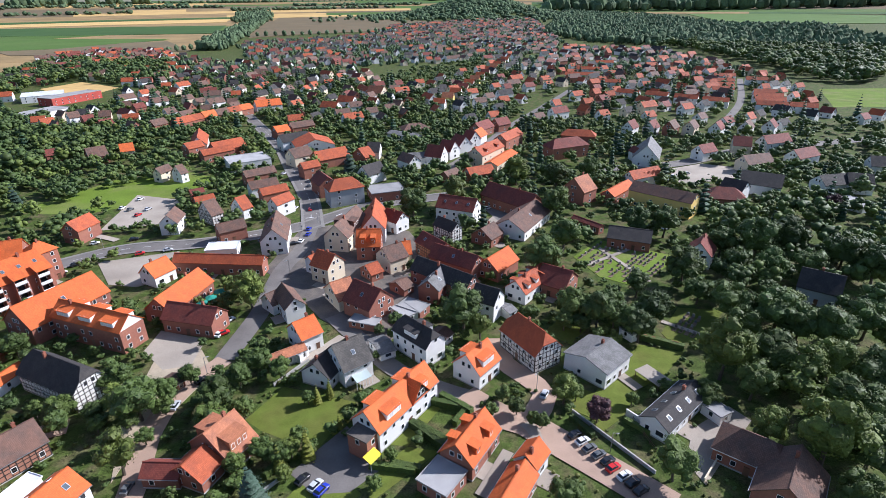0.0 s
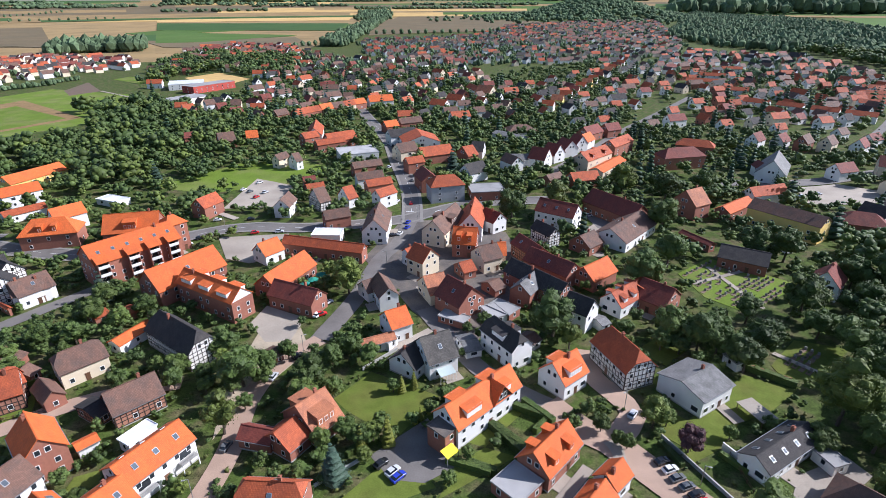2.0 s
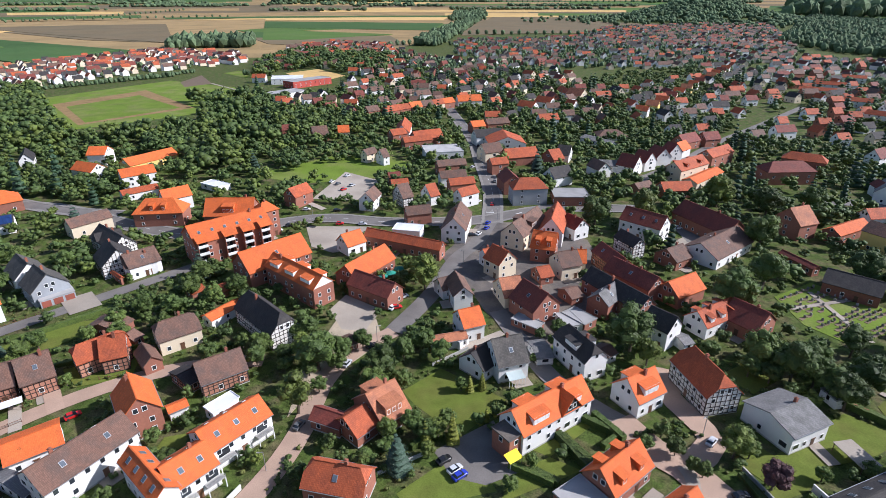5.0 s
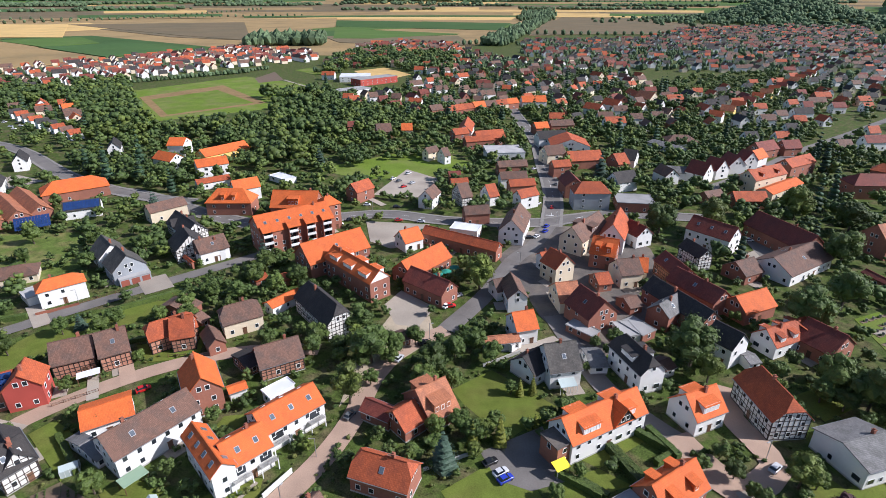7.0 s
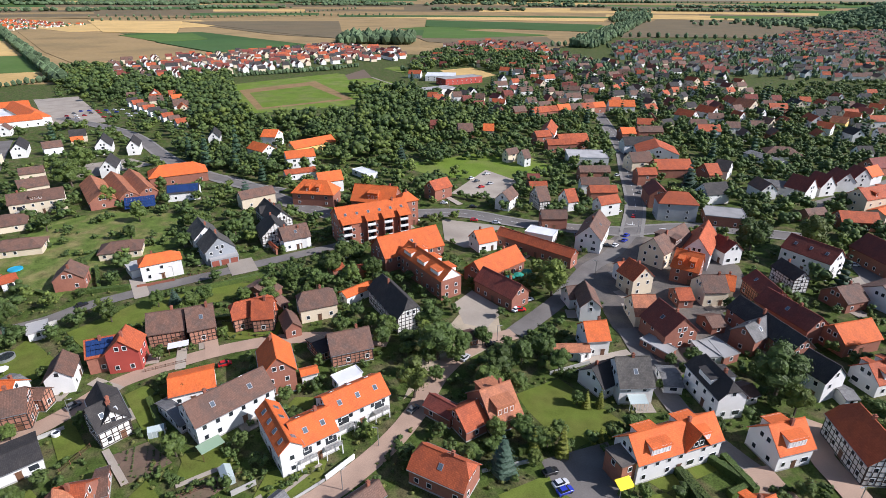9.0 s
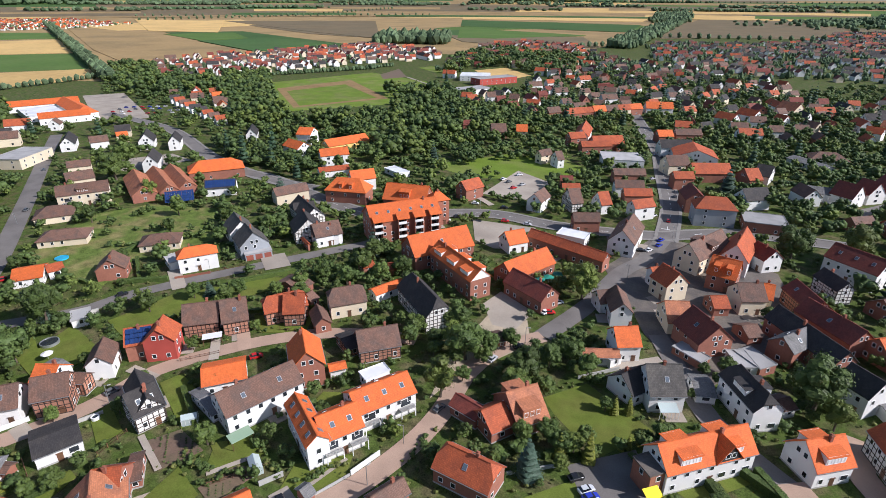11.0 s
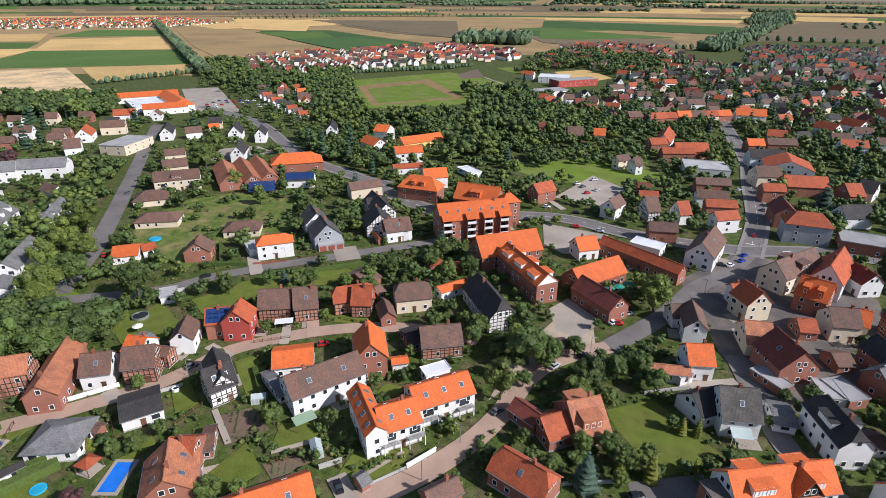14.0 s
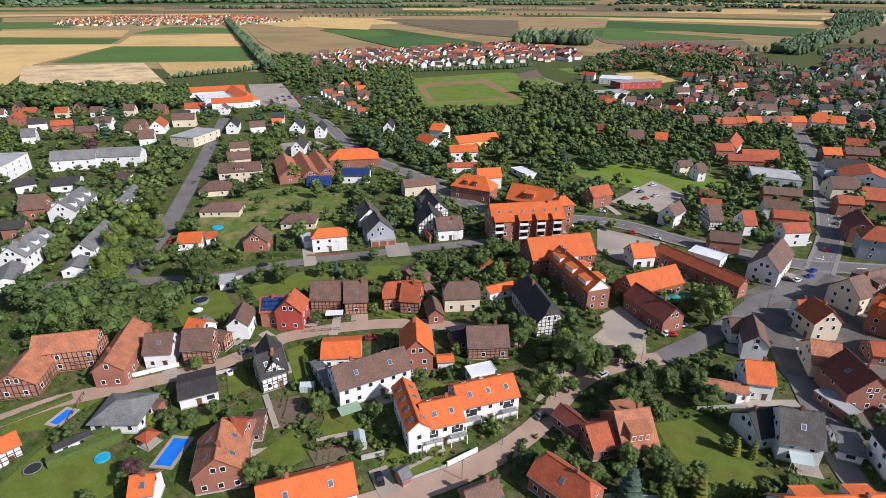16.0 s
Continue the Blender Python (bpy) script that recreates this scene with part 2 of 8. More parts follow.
def bars(x0, x1, y, z0, z1, gap=0.3):
    """A railing: two rails and upright bars."""
    s = Shape().box(x0, x1, y - 0.035, y + 0.035, z1 - 0.07, z1).box(x0, x1, y - 0.03, y + 0.03, z0 + 0.08, z0 + 0.13)
    n = int((x1 - x0) / gap)
    for i in range(n + 1):
        u = x0 + 0.03 + (x1 - x0 - 0.06) * i / n
        s.box(u - 0.025, u + 0.025, y - 0.02, y + 0.02, z0, z1 - 0.072)
    return s


def house(x, y, yaw, length, width, eave, ridge, roof, wall, *opts, detail=1, name="house"):
    """A pitched house: its ridge runs along yaw; length and width are those of its roof."""
    kinds = {o.rstrip("0123456789s") if not o.startswith(("hip", "hh")) else o: o for o in opts}
    flat = ridge - eave < 0.05
    hipk = width * 0.42 if "hip" in opts else 0.0
    hhk = width * 0.2 if "hh" in opts else 0.0
    length = length + 2 * hipk + 2 * hhk
    form = "flat-roofed" if flat else ("hipped" if hipk else "gabled")
    rw = ("flat grey" if flat else ROOF_WORD[roof])
    home = root(name, pose(x, y, 0, 0, 0, yaw), f"{form} house with {rw} roof and {WALL_WORD[wall]}", "house", kind="")
    lx, wy = length / 2 - 0.3, width / 2 - (0.4 if not flat else 0.1)
    slope = (ridge - eave) / (width / 2) if not flat else 0
    body = Shape()
    top = eave + 0.4 * slope - 0.3 if not flat else eave
    s = body
    zr = ridge - 0.28
    if flat:
        s.box(-lx, lx, -wy, wy, -0.3, eave - 0.05)
    elif hipk:
        s.box(-lx + 0.15, lx - 0.15, -wy, wy, -0.3, top)
    else:
        cut = 1.0 if not hhk else 0.5
        zt, yt = top + (zr - top) * cut, wy * (1 - cut)
        for sx in (-1, 1):
            g = [(sx * lx, -wy, -0.3), (sx * lx, wy, -0.3), (sx * lx, wy, top)]
            g += [(sx * lx, yt, zt), (sx * lx, -yt, zt)] if hhk else [(sx * lx, 0, zr)]
            g += [(sx * lx, -wy, top)]
            s.face(g if sx > 0 else g[::-1])
        for sy in (-1, 1):
            q = [(-lx, sy * wy, -0.3), (lx, sy * wy, -0.3), (lx, sy * wy, top), (-lx, sy * wy, top)]
            s.face(q if sy < 0 else q[::-1])
    c, si = math.cos(radians(yaw)), math.sin(radians(yaw))
    for q in range(max(1, int(length / width + 0.5))):
        u = (q + 0.5) / max(1, int(length / width + 0.5)) * length - length / 2
        take(x + c * u, y + si * u, width * 0.55)
    walls = part("wall", body, WALL[wall], home)
    # roof
    r = Shape()
    X, Y = length / 2, width / 2
    if flat:
        r.box(-X, X, -Y, Y, eave - 0.04, eave + 0.1)
        for sx in (-1, 1):
            r.box(sx * X - 0.12 * (sx > 0), sx * X + 0.12 * (sx < 0), -Y, Y, eave + 0.102, eave + 0.3)
            r.box(-X + 0.122, X - 0.122, sx * Y - 0.12 * (sx > 0), sx * Y + 0.12 * (sx < 0), eave + 0.102, eave + 0.3)
        part("roof", r, {"sheet": SHEET, "dk": OLDTAR}.get(roof, FLATROOF), home)
    else:
        if hipk:
            k = X - hipk
            a, b = (-k, 0, ridge), (k, 0, ridge)
            c = [(-X, -Y, eave), (X, -Y, eave), (X, Y, eave), (-X, Y, eave)]
            polys = [[c[0], c[1], b, a], [c[1], c[2], b], [c[2], c[3], a, b], [c[3], c[0], a]]
        elif hhk:
            k, zm, ym = X - hhk, eave + (ridge - eave) * 0.52, Y * 0.48
            a, b = (-k, 0, ridge), (k, 0, ridge)
            polys = [[(-X, -Y, eave), (X, -Y, eave), (X, -ym, zm), b, a, (-X, -ym, zm)], [(X, Y, eave), (-X, Y, eave), (-X, ym, zm), a, b, (X, ym, zm)],
                     [(X, -ym, zm), (X, ym, zm), b], [(-X, ym, zm), (-X, -ym, zm), a]]
        else:
            a, b = (-X, 0, ridge), (X, 0, ridge)
            polys = [[(-X, -Y, eave), (X, -Y, eave), b, a], [(X, Y, eave), (-X, Y, eave), a, b]]
        r.shell(polys, 0.2)
        k = X - hipk - hhk
        part("roof", r, ROOF[roof], home, uv=True)
        if detail:
            part("ridge_cap", Shape().box(-k, k, -0.13, 0.13, ridge - 0.03, ridge + 0.07), ROOF[roof], home, uv=True)
        if detail > 1:
            for sy in (-1, 1):
                part("gutter", Shape().box(-X, X, sy * (Y + 0.07) - 0.065, sy * (Y + 0.07) + 0.065, eave - 0.2, eave - 0.08), ZINC, home)
    if detail > 1 and not flat:
        part("plinth", Shape().box(-lx - 0.05, lx + 0.05, -wy - 0.05, wy + 0.05, -0.2, 0.38), CONCRETE, home)
    local = random.Random(int(abs(x) * 31 + abs(y) * 17))

    def put_window(px, py, pz, turn, big=False):
        ws = WIN_BIG if big else WIN
        m = pose(px, py, pz, 0, 0, turn)
        if detail > 1:
            w = share("window", ws[0], home, m)
            share("pane", ws[1], w, Matrix())
        else:
            share("window", ws[2], home, m)

    rows = [z for z in (1.0, 3.7, 6.4, 9.1) if z + 1.5 < top + 0.15] or ([0.75] if top > 2.2 else [])
    gap = {2: 2.5, 1: 3.1, 0: 6.0}[detail]
    for side, span, off, turn in (("s", lx, wy, 0), ("n", lx, wy, 180), ("e", wy, lx - (0.15 if hipk else 0), 90), ("w", wy, lx - (0.15 if hipk else 0), 270)):
        count = max(1, int((2 * span - 0.8) / gap))
        if detail == 0 and -x * math.sin(radians(yaw + turn)) + y * math.cos(radians(yaw + turn)) < -0.2 * math.hypot(x, y):
            continue
        for ri, z in enumerate(rows):
            for i in range(count):
                if local.random() < 0.14:
                    continue
                u = (i - (count - 1) / 2) * (2 * span - 0.6) / count
                if detail and ri == 0 and side in "sn" and i == count // 2 and count > 1 and eave > 3:
                    d = share("door", DOOR, home, pose(u if turn == 0 else -u, -off if turn == 0 else off, 0, 0, 0, turn))
                    continue
                c = {0: (u, -off), 180: (-u, off), 90: (off, u), 270: (-off, -u)}[turn]
                put_window(c[0], c[1], z, turn, local.random() < 0.2 and wall in ("w", "cr"))
        if side in "ew" and not flat and not hipk and ridge - eave > 2.4:
            z = eave + 0.55
            for u in ((-0.9, 0.9) if width > 8 else (0,)):
                c = (off, u) if side == "e" else (-off, -u)
                put_window(c[0], c[1], z, turn)
    if wall in ("tf", "tb"):
        bm = Shape()
        e = 0.05
        for sy in (-1, 1):
            yy = sy * wy
            n = max(4, int(2 * lx / 1.15))
            for i in range(n + 1):
                u = -lx + 0.09 + (2 * lx - 0.18) * i / n
                bm.box(u - 0.09, u + 0.09, min(yy, yy + sy * e), max(yy, yy + sy * e), 0.3, top)
            for z in [0.35, 1.6] + [2.6, 3.9] * (top > 4) + [top - 0.12]:
                bm.box(-lx, lx, min(yy, yy + sy * e * 1.3), max(yy, yy + sy * e * 1.3), z - 0.09, z + 0.09)
        for sx in (-1, 1):
            xx = sx * lx
            n = max(4, int(2 * wy / 1.15))
            for i in range(n + 1):
                u = -wy + 0.09 + (2 * wy - 0.18) * i / n
                zt = top + (zr - top) * (1 - abs(u) / wy) - 0.1 if not hipk else top
                if hhk:
                    zt = min(zt, top + (zr - top) * 0.5)
                bm.box(min(xx, xx + sx * e), max(xx, xx + sx * e), u - 0.09, u + 0.09, 0.3, zt)
            zs = [0.35, 1.6] + [2.6, 3.9] * (top > 4) + [top - 0.12, top + 1.2]
            for z in zs:
                if z > top and (hipk or zr - top < 2):
                    continue
                h = wy if z <= top else wy * (1 - (z - top) / (zr - top)) - 0.1
                bm.box(min(xx, xx + sx * e * 1.3), max(xx, xx + sx * e * 1.3), -h, h, z - 0.09, z + 0.09)
        part("timber_frame", bm, BEAM, home, "dark wooden beams")
    if flat:
        return home
    ang = math.degrees(math.atan(slope))

    def on_roof(u, v, sy):
        """Pose on the slope: u along the ridge, v from 0 at the eave to 1 at the ridge."""
        return pose(u, sy * Y * (1 - v), eave + (ridge - eave) * v, -sy * ang, 0, 0)

    clear = X - hipk - hhk - 0.8
    if detail and "chim" not in opts and eave > 3.2 and local.random() < 0.7:
        share("chimney", CHIM, home, pose(clear * local.uniform(-0.7, 0.7), local.choice((-0.5, 0.5, 0)), ridge - 0.2))
    if detail and eave > 3.2 and local.random() < 0.6:
        sy, u = local.choice((-1, 1)), local.uniform(-0.4, 0.4) * X
        part("terrace", Shape().box(u - 2.4, u + 2.4, min(sy * wy, sy * (wy + 3.2)), max(sy * wy, sy * (wy + 3.2)), 0, 0.14), STONEP, home, "pale paved terrace")
    for o in opts:
        if o.startswith("sky"):
            n = int(o[3:] or 1)
            for sy in (-1, 1):
                for i in range(n):
                    u = (i - (n - 1) / 2) * 2 * clear / max(n, 1) + 0.2
                    w = share("skylight", SKY_F, home, on_roof(u, 0.52, sy))
                    share("pane", SKY_P, w, Matrix())
        if o == "chim":
            share("chimney", CHIM, home, pose(clear * 0.45, 0.25, ridge))
        if o.startswith("dorm"):
            n = int(o[4:].rstrip("sw") or 1)
            dw = 0.9 if o.endswith("s") else min(2.3, clear / n * 0.7)
            for sy in (-1, 1):
                for i in range(n):
                    u = (i - (n - 1) / 2) * 2 * clear / n
                    v0, zt = 0.2, eave + (ridge - eave) * 0.72
                    yb, yf = sy * Y * 0.28, sy * Y * (1 - v0)
                    zb = eave + (ridge - eave) * v0
                    d = Shape()
                    d.box(u - dw, u + dw, min(yb, yf), max(yb, yf), zb - 0.2, zt - 0.25)
                    dob = part("dormer", d, WALL["w"] if o.endswith("w") or wall == "w" else ROOF[roof], home, uv=True)
                    rr = Shape()
                    yo = yf + sy * 0.35
                    q = [(u - dw - 0.2, yo, zt - 0.3), (u + dw + 0.2, yo, zt - 0.3), (u + dw + 0.2, yb * 0.8, zt + 0.08), (u - dw - 0.2, yb * 0.8, zt + 0.08)]
                    rr.shell([q if sy < 0 else q[::-1]], 0.14)
                    part("dormer_roof", rr, ROOF[roof], dob, uv=True)
                    k = max(1, int(2 * dw / 1.3))
                    for j in range(k):
                        uu = u + (j - (k - 1) / 2) * 2 * dw / k
                        ww = share("window", WIN[0], dob, Matrix.Translation((uu, yf, zb + 0.05)) @ pose(0, 0, 0, 0, 0, 0 if sy < 0 else 180) @ Matrix.Diagonal((0.85, 1, min(1, (zt - 0.35 - zb) / 1.5), 1)))
        if o == "solar":
            for sy in (-1, 1):
                nx, ny = max(3, int((2 * clear + 0.9) / 1.05)), max(2, int(math.hypot(Y, ridge - eave) * 0.95 / 1.62))
                if sy != SOLAR_SIDE(yaw):
                    continue
                for i in range(nx):
                    for j in range(ny):
                        share("solar_panel", SOLAR_MESH, home, on_roof((i - (nx - 1) / 2) * 1.05, 0.14 + 0.76 * (j + 0.5) / ny, sy))
        if o == "cross":
            # a steep gable across the front, with its own dark boarded face
            u, gw = length * 0.17, 3.2
            c = Shape()
            zt = ridge - 0.05
            for sy in (-1,):
                yo = sy * (Y + 0.25)
                c.shell([[(u - gw, yo, eave + 0.1), (u, yo, zt), (u, 0.2, zt), (u - gw, 0.2, eave + 0.1)][::-1], [(u + gw, yo, eave + 0.1), (u + gw, 0.2, eave + 0.1), (u, 0.2, zt), (u, yo, zt)][::-1]], 0.18)
                part("cross_gable_roof", c, ROOF[roof], home, uv=True)
                g = Shape()
                g.face([(u - gw + 0.3, sy * (Y - 0.1), eave), (u + gw - 0.3, sy * (Y - 0.1), eave), (u, sy * (Y - 0.1), zt - 0.3)])
                part("gable_boarding", g, BEAM, home, "dark boarded gable")
                for j in (-0.7, 0.7):
                    ww = share("window", WIN[0], home, pose(u + j, sy * (Y - 0.1), eave + 0.7))
                    share("pane", WIN[1], ww, Matrix())
        if o == "wgable":
            for sx in (-1, 1):
                g = [(sx * (lx + 0.03), -wy, top), (sx * (lx + 0.03), wy, top), (sx * (lx + 0.03), 0, zr)]
                gs = Shape()
                gs.face(g if sx > 0 else g[::-1])
                part("gable_board", gs, WALL["w"], home, "white rendered gable triangle")
        if o == "veranda":
            v = Shape()
            v.shell([[(-X * 0.5, -wy - 2.6, 2.3), (X * 0.5, -wy - 2.6, 2.3), (X * 0.5, -wy, 3.0), (-X * 0.5, -wy, 3.0)]], 0.06)
            vo = part("veranda_roof", v, PALE_GLASS, home, "pale glazed veranda roof")
            for k in range(6):
                u = -X * 0.5 + X * k / 5
                part("veranda_post", Shape().box(u - 0.04, u + 0.04, -wy - 2.55, -wy - 2.47, 0, 2.24), FRAME, vo)
        if o == "balcony":
            for k in (-0.3, 0.3):
                bo = part("balcony", Shape().box(k * length - 1.9, k * length + 1.9, -wy - 1.5, -wy - 0.005, 2.55, 2.7), CONCRETE, home)
                part("railing", bars(k * length - 1.9, k * length + 1.9, -wy - 1.47, 2.703, 3.6), ZINC, bo, "grey barred balcony railing")
                share("balcony_door", WIN_BIG[1], home, pose(k * length, -wy - 0.02, 2.75, 0, 0, 0) @ Matrix.Diagonal((1.4, 1, 1.3, 1)))
                for e in (-1.8, 1.8):
                    part("balcony_post", Shape().box(k * length + e - 0.09, k * length + e + 0.09, -wy - 1.47, -wy - 1.29, 0, 2.55), FRAME, bo)
        if o == "balc":
            # stacks of balconies under small roofs of their own
            for u in (-12.3, -2.6, 4.3, 11.0):
                for z in (2.7, 5.5, 8.3):
                    bo = part("balcony", Shape().box(u - 1.7, u + 1.7, -wy - 1.9, -wy - 0.005, z - 0.2, z), CONCRETE, home)
                    part("railing", Shape().box(u - 1.7, u + 1.7, -wy - 1.92, -wy - 1.84, z + 0.003, z + 0.95), FRAME, bo, "white balcony front")
                    share("balcony_door", WIN_BIG[1], home, pose(u, -wy - 0.02, z + 0.03) @ Matrix.Diagonal((1.3, 1, 1.4, 1)))
                for e in (-1.66, 1.66):
                    part("balcony_pier", Shape().box(u + e - 0.12, u + e + 0.12, -wy - 1.83, -wy - 0.005, 0, 10.4), WALL[wall], home)
                b = Shape()
                b.shell([[(u - 2.1, -wy - 2.3, 10.45), (u + 2.1, -wy - 2.3, 10.45), (u + 2.1, -wy + 1.2, 12.1), (u - 2.1, -wy + 1.2, 12.1)]], 0.15)
                part("balcony_roof", b, ROOF[roof], home, uv=True)
    return home


def house_row(p, q, n, roofs, walls, length=11.0, width=8.5, eave=5.0, ridge=9.0, across=True):
    """Houses in a street, side by side from p to q, their gables to the road where across."""
    p, q = Vector(p), Vector(q)
    yaw = math.degrees(math.atan2(q.y - p.y, q.x - p.x)) + (90 if across else 0)
    for i in range(n):
        c = p.lerp(q, (i + 0.5) / n)
        house(c.x, c.y, yaw + rng.uniform(-2, 2), length * rng.uniform(0.93, 1.07), width, eave, ridge * rng.uniform(0.97, 1.04), roofs[i % len(roofs)], walls[(i * 3) % len(walls)], detail=0)


def SOLAR_SIDE(yaw):
    """The side of the ridge that faces the sun more."""
    n = Vector((math.sin(radians(yaw)), -math.cos(radians(yaw)), 0))
    return -1 if n.dot(to_sun) > 0 else 1


SOLAR_MESH = Shape().box(-0.5, 0.5, -0.8, 0.8, 0.06, 0.12).mesh("solar_panel", [SOLAR])


# ---- ground, fields, roads ----
KEEP = []            # open lawns and yards


def sheet(name, pts, material, z, label, category, kind="structure"):
    """A level patch of the ground with a thin edge."""
    s = Shape()
    pts = list(pts)
    area = sum(a[0] * b[1] - b[0] * a[1] for a, b in zip(pts, pts[1:] + pts[:1]))
    if area < 0:
        pts.reverse()
    s.shell([[(px, py, z) for px, py in pts]], z + 0.02)
    if category not in ("field", "meadow"):
        xs, ys = [p[0] for p in pts], [p[1] for p in pts]
        KEEP.append((min(xs), max(xs), min(ys), max(ys), pts))
    return tagged(new(name, s.mesh(name, [material])), label, category, kind=kind)


def clearing(pts):
    """Open ground where neither trees nor houses stand."""
    xs, ys = [p[0] for p in pts], [p[1] for p in pts]
    KEEP.append((min(xs), max(xs), min(ys), max(ys), pts))


def smooth_line(pts, step=4.0):
    out = []
    P = [Vector(p) for p in pts]
    P = [2 * P[0] - P[1]] + P + [2 * P[-1] - P[-2]]
    for a, b, c, d in zip(P, P[1:], P[2:], P[3:]):
        n = max(2, int((c - b).length / step))
        for i in range(n):
            t = i / n
            out.append(0.5 * (2 * b + (c - a) * t + (2 * a - 5 * b + 4 * c - d) * t * t + (3 * b - a - 3 * c + d) * t ** 3))
    return out + [P[-2]]


def road(name, pts, width, material, z, label, kerb=True):
    line = smooth_line(pts)
    s, k = Shape(), Shape()
    side = []
    for i, p in enumerate(line):
        d = (line[min(i + 1, len(line) - 1)] - line[max(i - 1, 0)]).normalized()
        side.append(Vector((-d.y, d.x)))
    for (p, n), (q, m) in zip(zip(line, side), list(zip(line, side))[1:]):
        h = width / 2
        s.face([(*(p + n * h), z), (*(p - n * h), z), (*(q - m * h), z), (*(q + m * h), z)])
        for sg in (-1, 1):
            for lo, hi, zz in ((h, h + 0.2, z + 0.1), (h + 0.2, h + 1.4, z + 0.08)):
                f = [(*(p + n * sg * hi), zz), (*(p + n * sg * lo), zz), (*(q + m * sg * lo), zz), (*(q + m * sg * hi), zz)]
                k.face(f if sg > 0 else f[::-1], 0 if lo == h else 1)
            f = [(*(p + n * sg * h), z), (*(p + n * sg * h), z + 0.1), (*(q + m * sg * h), z + 0.1), (*(q + m * sg * h), z)]
            k.face(f)
    for p in line:
        take(p.x, p.y, width / 2 + 1)
    tagged(new(name, s.mesh(name, [material])), label, "road", kind="structure")
    if kerb:
        tagged(new("pavement", k.mesh("pavement", [KERB, SLABS])), "pale slab pavement with a stone kerb beside the street", "pavement", kind="structure")


g = Shape()
for i in range(-8, 8):
    for j in range(-8, 8):
        g.face([(i * 800, j * 800, 0), (i * 800 + 800, j * 800, 0), (i * 800 + 800, j * 800 + 800, 0), (i * 800, j * 800 + 800, 0)])
gm = bmesh.new()
me = g.mesh("ground", [GROUND])
gm.from_mesh(me)
bmesh.ops.remove_doubles(gm, verts=gm.verts, dist=0.01)
gm.to_mesh(me)
tagged(new("ground", me), "green gardens and grassy ground of the village", "ground", kind="structure")


# ---- trees ----
def crown_mesh(name, seed, material, blobs=16, leaves=900, tall=1.0, conifer=False, size=1.0, round_core=2):
    """A crown one unit wide, its base at z = 0: leafy boughs of several sizes under many small leaf clumps, uneven in outline."""
    r = random.Random(seed)
    s = Shape()
    if conifer:
        lumps = [(r.uniform(-0.02, 0.02), r.uniform(-0.02, 0.02), 0.1 + 1.7 * i / 7, 0.5 * (1 - i / 8.2)) for i in range(8)]
    else:
        lumps = [(0, 0, 0.48 * tall, 0.34)]
        for i in range(blobs):
            a, e = i * 2.4 + r.uniform(-0.5, 0.5), math.asin(r.uniform(-0.45, 0.98))
            d, q = r.uniform(0.24, 0.34), r.uniform(0.1, 0.19) * (1.25 if blobs < 9 else 1.0)
            lumps.append((math.cos(a) * math.cos(e) * d, math.sin(a) * math.cos(e) * d, (0.5 + math.sin(e) * d * 1.15) * tall, q))
    ico = bmesh.new()
    bmesh.ops.create_icosphere(ico, subdivisions=round_core, radius=1)
    base, faces = [v.co.copy() for v in ico.verts], [[v.index for v in f.verts] for f in ico.faces]
    ico.free()
    for x, y, z, q in lumps:
        k = len(s.v)
        for c in base:
            w = q * 0.8 * (1 + 0.6 * noise.noise(c * 3.4 + Vector((x * 9, y * 9, seed))))
            s.v.append((x + c.x * w, y + c.y * w, z + c.z * w * (0.45 if conifer else 0.88)))
        s.f += [tuple(k + i for i in f) for f in faces]
        s.m += [0] * len(faces)
    weights = [q * q for *_, q in lumps]
    for _ in range(leaves):
        x, y, z, q = r.choices(lumps, weights)[0]
        d = Vector((r.gauss(0, 1), r.gauss(0, 1), r.gauss(0.3, 1))).normalized()
        w = q * r.uniform(0.75, 1.24)
        c = Vector((x + d.x * w, y + d.y * w, z + d.z * w * (0.5 if conifer else 0.9)))
        n = (d + Vector((r.uniform(-1, 1), r.uniform(-1, 1), r.uniform(-0.4, 1))) * 0.5).normalized()
        u = n.orthogonal().normalized()
        u.rotate(Matrix.Rotation(r.uniform(0, 6.28), 3, n))
        v = n.cross(u)
        a = r.uniform(0.009, 0.021) * size
        s.face([c + u * a * 1.3, c + v * a * 0.8 + n * a * 0.3, c - u * a * 1.2, c - v * a * 0.9])
    return s.mesh(name, [material])


def trunk_mesh(seed, height=1.0):
    """A tapered trunk with three limbs, one unit high."""
    r = random.Random(seed)
    s = Shape()

    def limb(a, b, r0, r1):
        d = (b - a).normalized()
        u = d.orthogonal().normalized()
        v = d.cross(u)
        k = len(s.v)
        for p, q in ((a, r0), (b, r1)):
            for i in range(6):
                t = i * math.pi / 3
                s.v.append(tuple(p + u * math.cos(t) * q + v * math.sin(t) * q))
        for i in range(6):
            s.f.append((k + i, k + (i + 1) % 6, k + 6 + (i + 1) % 6, k + 6 + i))
            s.m.append(0)
    top = Vector((r.uniform(-0.03, 0.03), r.uniform(-0.03, 0.03), 0.55))
    limb(Vector((0, 0, -0.02)), top, 0.035, 0.022)
    for i in range(3):
        t = i * 2.1 + r.random()
        limb(top * 0.9, top + Vector((math.cos(t) * 0.2, math.sin(t) * 0.2, 0.3)), 0.018, 0.006)
    return s.mesh("trunk", [BARK])


